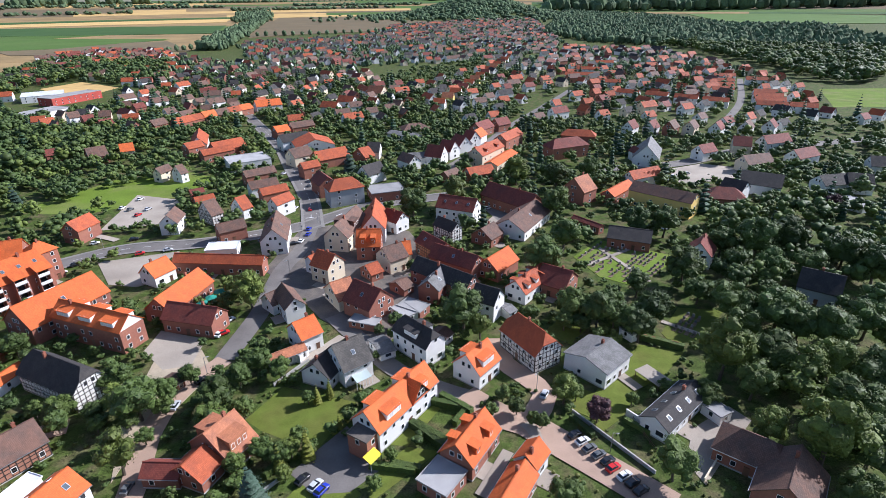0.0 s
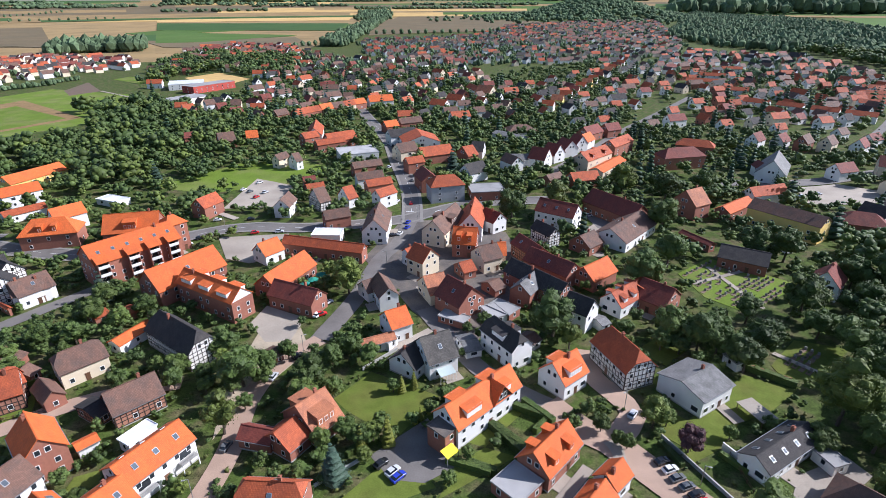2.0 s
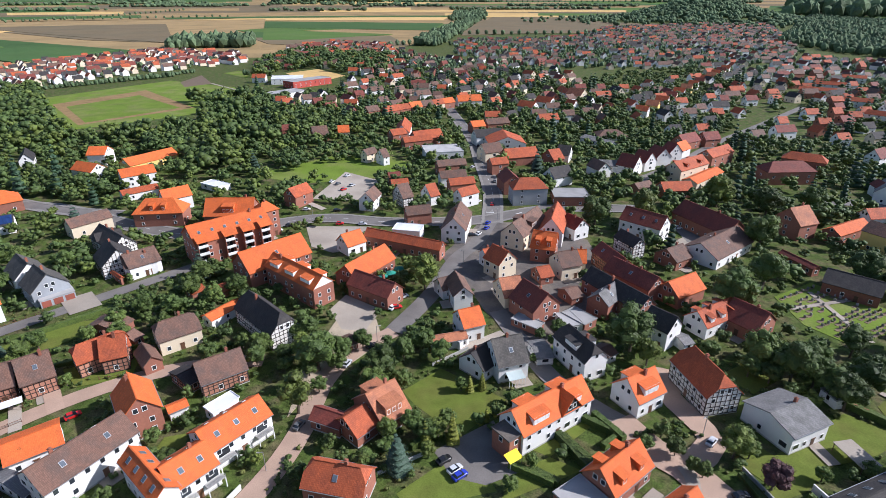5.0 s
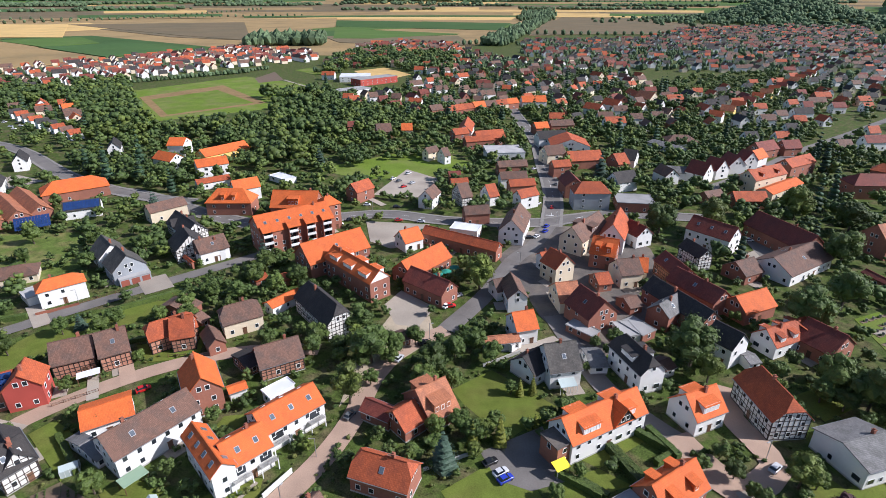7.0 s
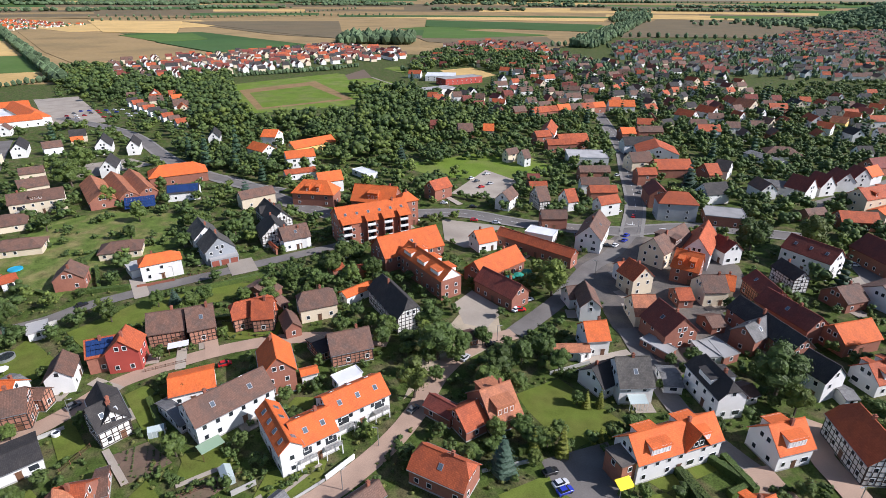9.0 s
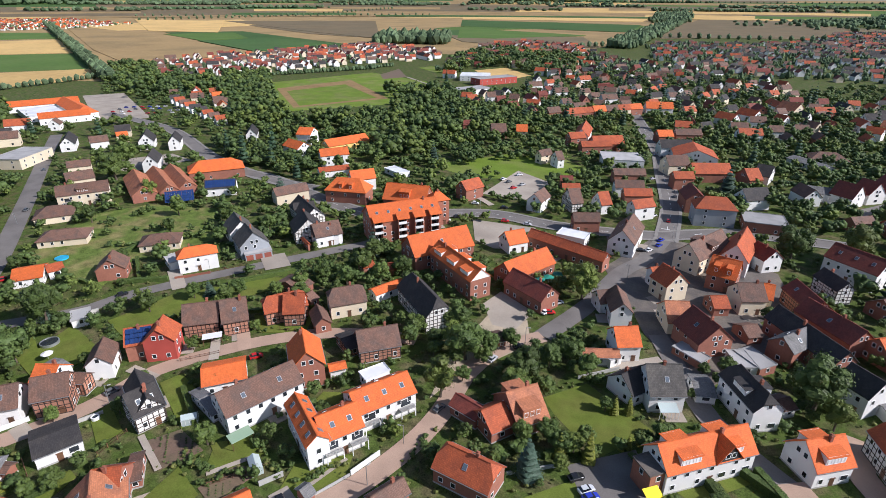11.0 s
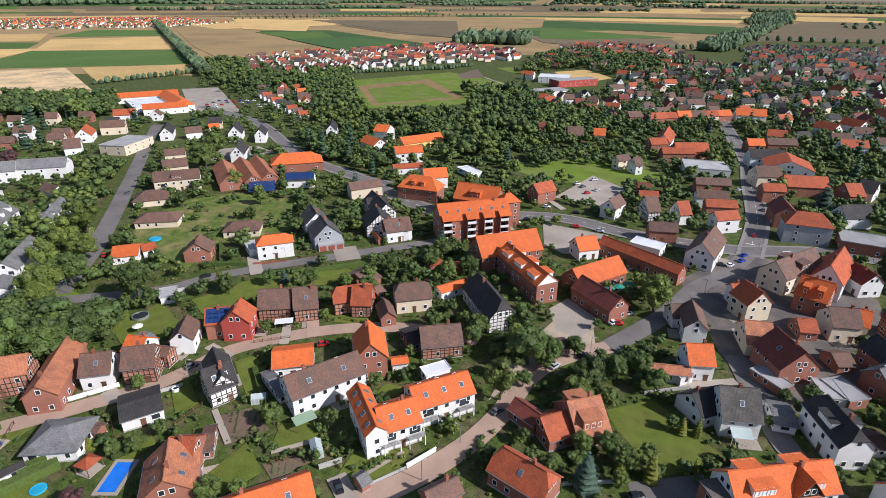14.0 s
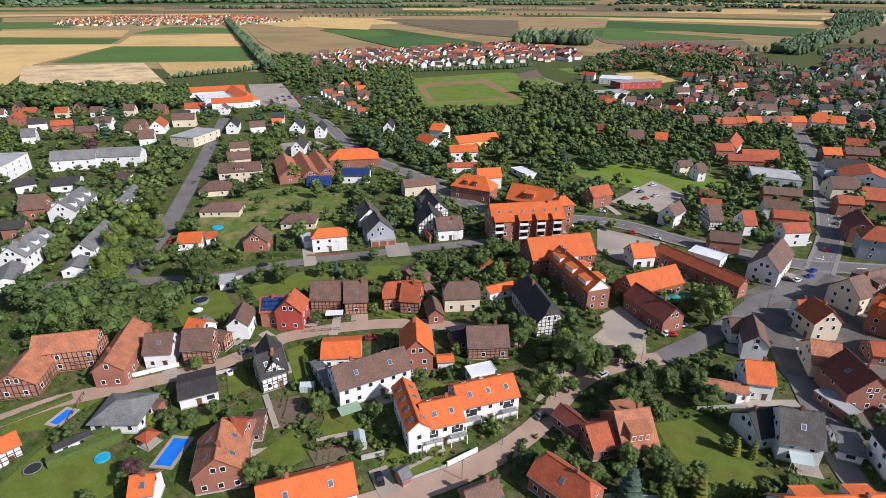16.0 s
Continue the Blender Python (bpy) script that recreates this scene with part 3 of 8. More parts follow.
CROWNS = {k: [crown_mesh("crown", 10 * i + j, LEAF[i], tall=t, leaves=n) for j in range(3)] for k, i, t, n in (("oak", 0, 0.92, 2200), ("lime", 1, 1.02, 2200), ("maple", 2, 0.97, 2200), ("beech", 4, 0.95, 1800))}
CROWNS["spruce"] = [crown_mesh("crown", 90 + j, LEAF[3], conifer=True, leaves=1500) for j in range(2)]
CROWNS["thuja"] = [crown_mesh("crown", 80 + j, LEAF[5], conifer=True, leaves=1300) for j in range(2)]
CROWNS["bush"] = [crown_mesh("crown", 60 + j, LEAF[j % 3], blobs=7, leaves=420, tall=0.8, size=1.5) for j in range(4)]
TRUNKS = [trunk_mesh(j) for j in range(3)]
TREE_WORD = {"oak": "dark green broad-leaved tree with a dense crown", "lime": "light green broad-leaved tree with a round crown", "maple": "green broad-leaved tree with an uneven crown",
             "beech": "purple-leaved tree in a garden", "spruce": "dark pointed conifer beside the houses", "thuja": "golden-green pointed garden conifer beside a lawn", "bush": "low green garden bush beside a lawn"}


def tree(x, y, wide, kind="oak", tall=None):
    """A tree with a crown of the given width, standing at x, y."""
    j = rng.randrange(12)
    high = wide * (tall or {"spruce": 0.72, "thuja": 1.15, "bush": 0.8}.get(kind, rng.uniform(0.9, 1.08)))
    lift = 0.0 if kind in ("bush", "spruce", "thuja") else 0.1 * wide
    ob = root("bush" if kind == "bush" else "tree", pose(x, y, 0, 0, 0, rng.uniform(0, 360)), TREE_WORD[kind], "bush" if kind == "bush" else "tree", "garden bushes" if kind == "bush" else "village trees")
    cm = CROWNS[kind][j % len(CROWNS[kind])]
    share("crown", cm, ob, Matrix.Translation((0, 0, lift)) @ Matrix.Diagonal((wide * rng.uniform(0.92, 1.08), wide * rng.uniform(0.92, 1.08), high, 1)))
    if kind != "bush":
        share("trunk", TRUNKS[j % 3], ob, Matrix.Diagonal((wide, wide, (lift + high * 0.55), 1)))
    return ob


def inside(p, poly):
    r = False
    for a, b in zip(poly, poly[1:] + poly[:1]):
        if (a[1] > p[1]) != (b[1] > p[1]) and p[0] < (b[0] - a[0]) * (p[1] - a[1]) / (b[1] - a[1]) + a[0]:
            r = not r
    return r


TAKEN = {}           # discs already built on, by 30 m cell: x, y, radius


def take(x, y, rad):
    TAKEN.setdefault((int(x // 30), int(y // 30)), []).append((x, y, rad))


def is_free(x, y, rad):
    i, j = int(x // 30), int(y // 30)
    return all((x - a) ** 2 + (y - b) ** 2 > (rad + c) ** 2 for p in (i - 1, i, i + 1) for q in (j - 1, j, j + 1) for a, b, c in TAKEN.get((p, q), ()))


def is_open(x, y):
    return any(a < x < b and c < y < d and inside((x, y), p) for a, b, c, d, p in KEEP)


def scatter(poly, step, wide, kinds, share_of=1.0, gap=0.35):
    xs, ys = [p[0] for p in poly], [p[1] for p in poly]
    cells = [(i, j) for i in range(int(min(xs) / step), int(max(xs) / step) + 1) for j in range(int(min(ys) / step), int(max(ys) / step) + 1)]
    for i, j in cells:
        px, py = (i + rng.uniform(-0.42, 0.42)) * step, (j + rng.uniform(-0.42, 0.42)) * step
        w = rng.uniform(*wide)
        if rng.random() < share_of and inside((px, py), poly) and is_free(px, py, w * gap) and not is_open(px, py):
            take(px, py, w * 0.22)
            (tree if math.hypot(px, py) < 130 and w > 5 else grove.add)(px, py, w, rng.choice(kinds))


class Grove:
    """Trees and bushes past the nearest ones, joined: copies of the crowns, each at its own place, size and turn."""
    def __init__(self):
        self.put = {}

    def add(self, x, y, wide, kind):
        self.put.setdefault(kind, []).append((x, y, wide))
        if kind == "bush" and wide > 1.6:
            for _ in range(1):
                t, d = rng.uniform(0, 6.283), wide * rng.uniform(0.35, 0.6)
                self.put.setdefault("maple" if rng.random() < 0.2 else "bush", []).append((x + d * math.cos(t), y + d * math.sin(t), wide * rng.uniform(0.45, 1.0)))

    def build(self):
        for kind, places in self.put.items():
            V, F, n = [], [], 0
            for x, y, wide in places:
                d = math.hypot(x, y)
                v, f = (SMALL if d < 200 or kind == "herb" else TINY if d < 480 else FAINT)[kind][rng.randrange(3)]
                if kind not in ("bush", "spruce", "herb"):
                    wide *= 1.04 if d < 200 else 1.1
                t = rng.uniform(0, 6.283)
                c, s = math.cos(t), math.sin(t)
                high = wide * (1.15 if kind == "spruce" else rng.uniform(0.8, 1.0))
                m = np.array(((c * wide, -s * wide, 0), (s * wide, c * wide, 0), (0, 0, high)))
                V.append(v @ m.T + (x, y, 0 if kind in ("bush", "spruce", "herb") else wide * 0.06))
                F.append(f + n)
                n += len(v)
            V, F = np.concatenate(V).astype(np.float32), np.concatenate(F).astype(np.int32)
            me = bpy.data.meshes.new("garden_trees")
            me.vertices.add(len(V))
            me.vertices.foreach_set("co", V.ravel())
            me.loops.add(F.size)
            me.loops.foreach_set("vertex_index", F.ravel())
            me.polygons.add(len(F))
            me.polygons.foreach_set("loop_start", np.arange(0, F.size, 3, dtype=np.int32))
            me.update(calc_edges=True)
            me.materials.append(GROVE_LEAF[kind])
            tagged(new({"bush": "garden_bushes", "herb": "garden_plants"}.get(kind, "garden_trees"), me), "many " + {"herb": "low green flowering plants and weeds in the gardens", "bush": "green bushes and shrubs in the gardens", "spruce": "dark conifers among the houses", "lime": "light green trees among the houses", "oak": "dark green trees among the houses", "maple": "green trees among the houses"}[kind], {"bush": "bushes", "herb": "plants"}.get(kind, "trees"), kind="stuff")


def as_arrays(me):
    me.calc_loop_triangles()
    v, f = np.empty(len(me.vertices) * 3), np.empty(len(me.loop_triangles) * 3, dtype=np.int32)
    me.vertices.foreach_get("co", v)
    me.loop_triangles.foreach_get("vertices", f)
    return v.reshape(-1, 3), f.reshape(-1, 3)


SMALL = {k: [as_arrays(crown_mesh("crown_form", 300 + 10 * i + j, LEAF[i], blobs={"bush": 4, "herb": 1}.get(k, 11), leaves=n, tall=t, conifer=k == "spruce", size=3.0 if k == "herb" else 1.9, round_core=1)) for j in range(3)] for k, i, t, n in (("oak", 0, 0.95, 300), ("lime", 1, 1.05, 300), ("maple", 2, 1.0, 300), ("spruce", 3, 1, 260), ("bush", 2, 0.85, 95), ("herb", 2, 0.6, 26))}
TINY = {k: [as_arrays(crown_mesh("crown_form", 500 + 10 * i + j, LEAF[i], blobs=8 if k != "bush" else 4, leaves=n, tall=t, conifer=k == "spruce", size=3.4, round_core=1)) for j in range(3)] for k, i, t, n in (("oak", 0, 0.92, 70), ("lime", 1, 1.02, 70), ("maple", 2, 0.97, 70), ("spruce", 3, 1, 80), ("bush", 2, 0.85, 24))}
FAINT = {k: [as_arrays(crown_mesh("crown_form", 700 + 10 * i + j, LEAF[i], blobs=5, leaves=n, tall=t, conifer=k == "spruce", size=4.6, round_core=1)) for j in range(3)] for k, i, t, n in (("oak", 0, 0.92, 26), ("lime", 1, 1.02, 26), ("maple", 2, 0.97, 26), ("spruce", 3, 1, 24), ("bush", 2, 0.85, 12))}
GROVE_LEAF = {k: mat("grove_" + k, c, rough=0.6, spread=0.5, scale=0.5, fine=3.0, other=o, other_scale=0.08, other_amount=0.7, vary=0.34, island=True, spec=0.2)
              for k, c, o in (("oak", (0.064, 0.098, 0.027), (0.043, 0.068, 0.022)), ("lime", (0.1, 0.132, 0.029), (0.068, 0.098, 0.024)), ("maple", (0.077, 0.11, 0.029), (0.05, 0.079, 0.024)),
                              ("spruce", (0.036, 0.07, 0.036), (0.03, 0.055, 0.03)), ("bush", (0.07, 0.106, 0.028), (0.046, 0.072, 0.022)), ("herb", (0.12, 0.13, 0.036), (0.07, 0.09, 0.024)))}
grove = Grove()


class Wood:
    """Far trees by the thousand in one mesh: small faceted clumps of uneven outline."""
    def __init__(self):
        self.v, self.f, self.n = [], [], 0
        ico = bmesh.new()
        bmesh.ops.create_icosphere(ico, subdivisions=1, radius=1)
        self.base = np.array([v.co for v in ico.verts])
        self.face = np.array([[v.index for v in f.verts] for f in ico.faces])
        ico.free()

    def add(self, x, y, wide, high, z=0.0):
        b = self.base * np.random.uniform(0.72, 1.22, (len(self.base), 1))
        p = b * (wide / 2, wide / 2, high / 2) + (x, y, z + high * 0.46)
        self.v.append(p)
        self.f.append(self.face + self.n)
        self.n += len(p)

    def build(self, name, label):
        if not self.v:
            return
        me = bpy.data.meshes.new(name)
        me.from_pydata(np.concatenate(self.v).tolist(), [], np.concatenate(self.f).tolist())
        me.materials.append(FAR_HAZED_LEAF)
        tagged(new(name, me), label, "trees", kind="stuff")


def rise(x, y):
    """The plain lifts gently towards the horizon."""
    d = math.hypot(x, y)
    return 0 if d < 3200 else 80 * ((d - 3200) / 1700) ** 1.15


def hill(x, y):
    return 86 * math.exp(-(((x - HILL[0]) / 250) ** 2 + ((y - HILL[1]) / 240) ** 2))


# the wooded hill behind the village is raised once its place is known
def raise_hill():
    s = Shape()
    n, r = 36, 1000.0
    P = [[(HILL[0] - r + 2 * r * i / n, HILL[1] - r + 2 * r * j / n) for j in range(n + 1)] for i in range(n + 1)]
    for i in range(n):
        for j in range(n):
            q = [P[i][j], P[i + 1][j], P[i + 1][j + 1], P[i][j + 1]]
            if max(hill(*p) for p in q) > 0.6:
                s.face([(p[0], p[1], hill(*p) - 0.5) for p in q])
    for _ in range(2600):
        x, y = HILL[0] + rng.gauss(0, 230), HILL[1] + rng.gauss(0, 220)
        w = rng.uniform(14, 24)
        far_wood.add(x, y, w, w * rng.uniform(0.7, 1.0), hill(x, y) - 1)
    tagged(new("hill", s.mesh("hill", [GROUND])), "low wooded hill behind the village", "hill", kind="structure")


def raise_plain():
    """Far fields on the rising plain, plot by plot, from the woods behind the village round to the left."""
    s = Shape()
    kinds = ["tan", "wheat", "brown", "green", "dgreen", "tan", "brown"]
    r0 = 3150.0
    while r0 < 4950:
        r1 = min(4970, r0 + rng.uniform(110, 260))
        a = -60.0
        while a < 125:
            b = a + rng.uniform(5, 16)
            m = kinds.index(rng.choice(kinds))
            n = max(2, int(b - a))
            for i in range(n):
                q = []
                for rr, t in ((r0, a + (b - a) * i / n), (r0, a + (b - a) * (i + 1) / n), (r1, a + (b - a) * (i + 1) / n), (r1, a + (b - a) * i / n)):
                    x, y = -math.sin(radians(t)) * rr, math.cos(radians(t)) * rr
                    q.append((x, y, rise(x, y) + 1.8))
                s.face(q, m)
            a = b
        r0 = r1
    tagged(new("far_plain", s.mesh("far_plain", [FIELD[k] for k in kinds[:5]] + [FIELD["tan"], FIELD["brown"]])), "distant patchwork of pale and green fields", "field", kind="structure")
    for _ in range(46):
        t, rr = rng.uniform(-55, 120), rng.uniform(3700, 4850)
        for k in range(rng.randrange(25, 90)):
            d, e = rng.uniform(-4.5, 4.5), rng.uniform(-35, 35)
            x, y = -math.sin(radians(t + d)) * (rr + e), math.cos(radians(t + d)) * (rr + e)
            far_wood.add(x, y, rng.uniform(22, 40), rng.uniform(14, 24), rise(x, y) + 1)


# a few small shapes of far houses, shared
def far_house_meshes():
    out = []
    for L, W, e, r in ((10, 8, 4.2, 8), (12, 8.5, 5.2, 9), (9, 8, 5, 9.2), (16, 9, 5.5, 9.5)):
        b, f = Shape(), Shape()
        lx, wy = L / 2 - 0.3, W / 2 - 0.35
        for sx in (-1, 1):
            q = [(sx * lx, -wy, 0), (sx * lx, wy, 0), (sx * lx, wy, e), (sx * lx, 0, r - 0.25), (sx * lx, -wy, e)]
            b.face(q if sx > 0 else q[::-1])
        for sy in (-1, 1):
            q = [(-lx, sy * wy, 0), (lx, sy * wy, 0), (lx, sy * wy, e), (-lx, sy * wy, e)]
            b.face(q if sy < 0 else q[::-1])
        X, Y = L / 2, W / 2
        f.shell([[(-X, -Y, e - 0.1), (X, -Y, e - 0.1), (X, 0, r), (-X, 0, r)], [(X, Y, e - 0.1), (-X, Y, e - 0.1), (-X, 0, r), (X, 0, r)]], 0.2)
        wins = [(-lx * 0.5, -wy, 1, 0), (lx * 0.5, -wy, 1, 0), (-lx * 0.5, wy, 1, 180), (lx * 0.5, wy, 1, 180), (lx, 0, 1, 90), (lx, 0, e, 90), (-lx, 0, 1, 270), (-lx, 0, e, 270)]
        out.append((b, f, wins))
    return out


FAR = far_house_meshes()
FAR_CACHE = {}


def far_house(x, y, yaw, k, roof, wall, windows):
    b, f, wins = FAR[k]
    if ("w", k, wall) not in FAR_CACHE:
        FAR_CACHE["w", k, wall] = b.mesh("wall", [WALL[wall]])
    if ("r", k, roof) not in FAR_CACHE:
        FAR_CACHE["r", k, roof] = f.mesh("roof", [ROOF[roof]], uv=True)
    home = root("house", pose(x, y, 0, 0, 0, yaw), f"small house with {ROOF_WORD[roof]} gabled roof and {WALL_WORD[wall]}", "house", "houses of the outer village")
    share("wall", FAR_CACHE["w", k, wall], home, Matrix())
    share("roof", FAR_CACHE["r", k, roof], home, Matrix())
    if windows:
        for px, py, pz, t in wins:
            share("window", WIN[2], home, pose(px, py, pz, 0, 0, t))
    return home


class FarRoofs:
    """Houses so far off that none stands out: one mesh, a material for each roof and wall."""
    def __init__(self):
        self.s = Shape()
        self.keys = ["or", "rd", "dr", "br", "dk", "w", "cr", "bk", "pane"]

    def add(self, x, y, yaw, k, roof, wall, z=0):
        b, f, wins = FAR[k]
        c, s = math.cos(radians(yaw)), math.sin(radians(yaw))
        for shp, key in ((b, wall), (f, roof)):
            n = len(self.s.v)
            self.s.v += [(x + c * p[0] - s * p[1], y + s * p[0] + c * p[1], p[2] + z) for p in shp.v]
            self.s.f += [tuple(i + n for i in q) for q in shp.f]
            self.s.m += [self.keys.index(key)] * len(shp.f)
        if math.hypot(x, y) < 720:
            for px, py, pz, t in wins:
                m = pose(x, y, z, 0, 0, yaw) @ pose(px, py, pz, 0, 0, t)
                self.s.face([m @ Vector(q) for q in ((-0.6, -0.05, 0), (0.6, -0.05, 0), (0.6, -0.05, 1.3), (-0.6, -0.05, 1.3))], 8)

    def build(self):
        mats = [ROOF[k] for k in self.keys[:5]] + [WALL[k] for k in self.keys[5:8]] + [PANE]
        tagged(new("far_houses", self.s.mesh("far_houses", mats, uv=True)), "many distant houses with red and brown roofs", "houses", kind="stuff")


far_roofs, far_wood = FarRoofs(), Wood()


def village(poly, step, yaw, roofs, walls, house_share, tree_share, split=345.0, windows=300.0):
    """Streets of houses in a turned grid with trees in the gardens between them."""
    c, s = math.cos(radians(yaw)), math.sin(radians(yaw))
    loc = [(c * px + s * py, -s * px + c * py) for px, py in poly]
    xs, ys = [p[0] for p in loc], [p[1] for p in loc]
    for i in range(int(min(xs) / step), int(max(xs) / step) + 1):
        for j in range(int(min(ys) / step), int(max(ys) / step) + 1):
            u, v = (i + rng.uniform(-0.15, 0.15)) * step, (j + rng.uniform(-0.15, 0.15)) * step
            x, y = c * u - s * v, s * u + c * v
            if not inside((x, y), poly):
                continue
            dist = math.hypot(x, y)
            if rng.random() < house_share and is_free(x, y, 7) and not is_open(x, y):
                k, turn = rng.randrange(4) if rng.random() < 0.7 else 0, yaw + rng.choice((0, 0, 90)) + rng.uniform(-6, 6)
                rf, wl = rng.choice(roofs), rng.choice(walls)
                if dist < split:
                    far_house(x, y, turn, k, rf, wl, dist < windows)
                else:
                    far_roofs.add(x, y, turn, k, rf, wl, rise(x, y))
                take(x, y, 6)
            for _ in range(5):
                if rng.random() < tree_share:
                    tx, ty = x + rng.uniform(-0.5, 0.5) * step, y + rng.uniform(-0.5, 0.5) * step
                    w = rng.uniform(4.5, 9.5)
                    if is_open(tx, ty):
                        continue
                    if math.hypot(tx, ty) < 760:
                        if is_free(tx, ty, w * 0.4):
                            grove.add(tx, ty, w, rng.choice(("oak", "lime", "maple", "oak", "maple", "spruce")))
                    elif is_free(tx, ty, w * 0.3):
                        for q in range(2):
                            far_wood.add(tx + rng.uniform(-0.3, 0.3) * w, ty + rng.uniform(-0.3, 0.3) * w, w * rng.uniform(0.5, 0.9), w * rng.uniform(0.7, 1.1))


def forest(poly, step, wide, lift=0.0, clumps=3, on_hill=False):
    xs, ys = [p[0] for p in poly], [p[1] for p in poly]
    for i in range(int(min(xs) / step), int(max(xs) / step) + 1):
        for j in range(int(min(ys) / step), int(max(ys) / step) + 1):
            x, y = (i + rng.uniform(-0.5, 0.5)) * step, (j + rng.uniform(-0.5, 0.5)) * step
            if inside((x, y), poly) and is_free(x, y, wide * 0.3) and not is_open(x, y):
                z = hill(x, y) if on_hill else rise(x, y)
                w = wide * rng.uniform(0.7, 1.25)
                if math.hypot(x, y) < 1150 and wide < 20:
                    grove.add(x, y, w, rng.choice(("oak", "maple", "oak", "lime")))
                    continue
                for q in range(clumps):
                    far_wood.add(x + rng.uniform(-0.3, 0.3) * w, y + rng.uniform(-0.3, 0.3) * w, w * rng.uniform(0.6, 0.9), w * rng.uniform(0.75, 1.15), z)


def avenue(p, q, step, wide):
    p, q = Vector(p), Vector(q)
    n = int((q - p).length / step)
    for i in range(n + 1):
        c = p.lerp(q, i / n)
        w = wide * rng.uniform(0.8, 1.2)
        for k in range(2):
            far_wood.add(c.x + rng.uniform(-1, 1), c.y + rng.uniform(-1, 1), w, w * rng.uniform(1.0, 1.4), rise(c.x, c.y))




# ---- small things ----
CAR_PAINT = {k: mat("paint_" + k, c, rough=0.25, spread=0.03, vary=0.05, spec=0.6) for k, c in (("black", (0.015, 0.015, 0.018)), ("silver", (0.5, 0.51, 0.53)), ("white", (0.75, 0.75, 0.75)), ("red", (0.5, 0.02, 0.02)), ("blue", (0.03, 0.05, 0.4)), ("grey", (0.12, 0.125, 0.13)))}
RUBBER = mat("rubber", (0.02, 0.02, 0.02), spread=0.1)


def car_meshes(paint):
    """Body of stacked cross-sections with bonnet, cabin and tail; glass sits proud of the cabin."""
    b = Shape()
    rings = []
    for x, w, z0, z1 in ((-2.1, 0.72, 0.4, 0.75), (-2.0, 0.84, 0.3, 0.95), (-1.2, 0.88, 0.28, 1.0), (0.85, 0.88, 0.28, 0.98), (1.7, 0.84, 0.3, 0.82), (2.1, 0.7, 0.4, 0.62)):
        rings.append([(x, -w, z0), (x, w, z0), (x, w, z1 - 0.08), (x, w - 0.12, z1), (x, -w + 0.12, z1), (x, -w, z1 - 0.08)])
    for r in rings:
        b.v += r
    for i in range(len(rings) - 1):
        for j in range(6):
            k = (j + 1) % 6
            b.f.append((i * 6 + j, i * 6 + k, i * 6 + 6 + k, i * 6 + 6 + j))
    b.f += [tuple(range(6)), tuple(range(len(b.v) - 1, len(b.v) - 7, -1))]
    b.m = [0] * len(b.f)
    c = Shape()
    lo = [(-1.7, -0.8, 0.97), (0.95, -0.8, 0.97), (0.95, 0.8, 0.97), (-1.7, 0.8, 0.97)]
    hi = [(-1.25, -0.62, 1.45), (0.2, -0.62, 1.45), (0.2, 0.62, 1.45), (-1.25, 0.62, 1.45)]
    c.v = lo + hi
    c.f = [(0, 1, 5, 4), (1, 2, 6, 5), (2, 3, 7, 6), (3, 0, 4, 7), (3, 2, 1, 0)]
    c.m = [0] * 5
    t = Shape().box(-1.27, 0.22, -0.63, 0.63, 1.44, 1.49)
    w = Shape()
    n = 12
    for s in (-0.1, 0.1):
        w.v += [(0.32 * math.cos(6.283 * i / n), s, 0.32 * math.sin(6.283 * i / n)) for i in range(n)]
    w.f = [(i, (i + 1) % n, n + (i + 1) % n, n + i) for i in range(n)] + [tuple(range(n))[::-1], tuple(range(n, 2 * n))]
    w.m = [0] * len(w.f)
    for q in (b, c, t, w):
        q.v = [(x * 0.84, y * 0.88, z * 0.9) for x, y, z in q.v]
    return b.mesh("body", [CAR_PAINT[paint]]), c.mesh("cabin", [PANE]), t.mesh("car_roof", [CAR_PAINT[paint]]), w.mesh("wheel", [RUBBER])


CARS = {}


def car(x, y, yaw, paint, z=0.12):
    if paint not in CARS:
        CARS[paint] = car_meshes(paint)
    b, c, t, w = CARS[paint]
    ob = root("car", pose(x, y, z, 0, 0, yaw), f"parked {paint} passenger car", "car", "parked cars")
    share("body", b, ob, Matrix())
    share("cabin", c, ob, Matrix())["label"] = "dark glazed cabin"
    share("car_roof", t, ob, Matrix())
    for i in (-1.09, 1.09):
        for j in (-0.7, 0.7):
            share("wheel", w, ob, pose(i, j, 0.29))
    take(x, y, 2.5)


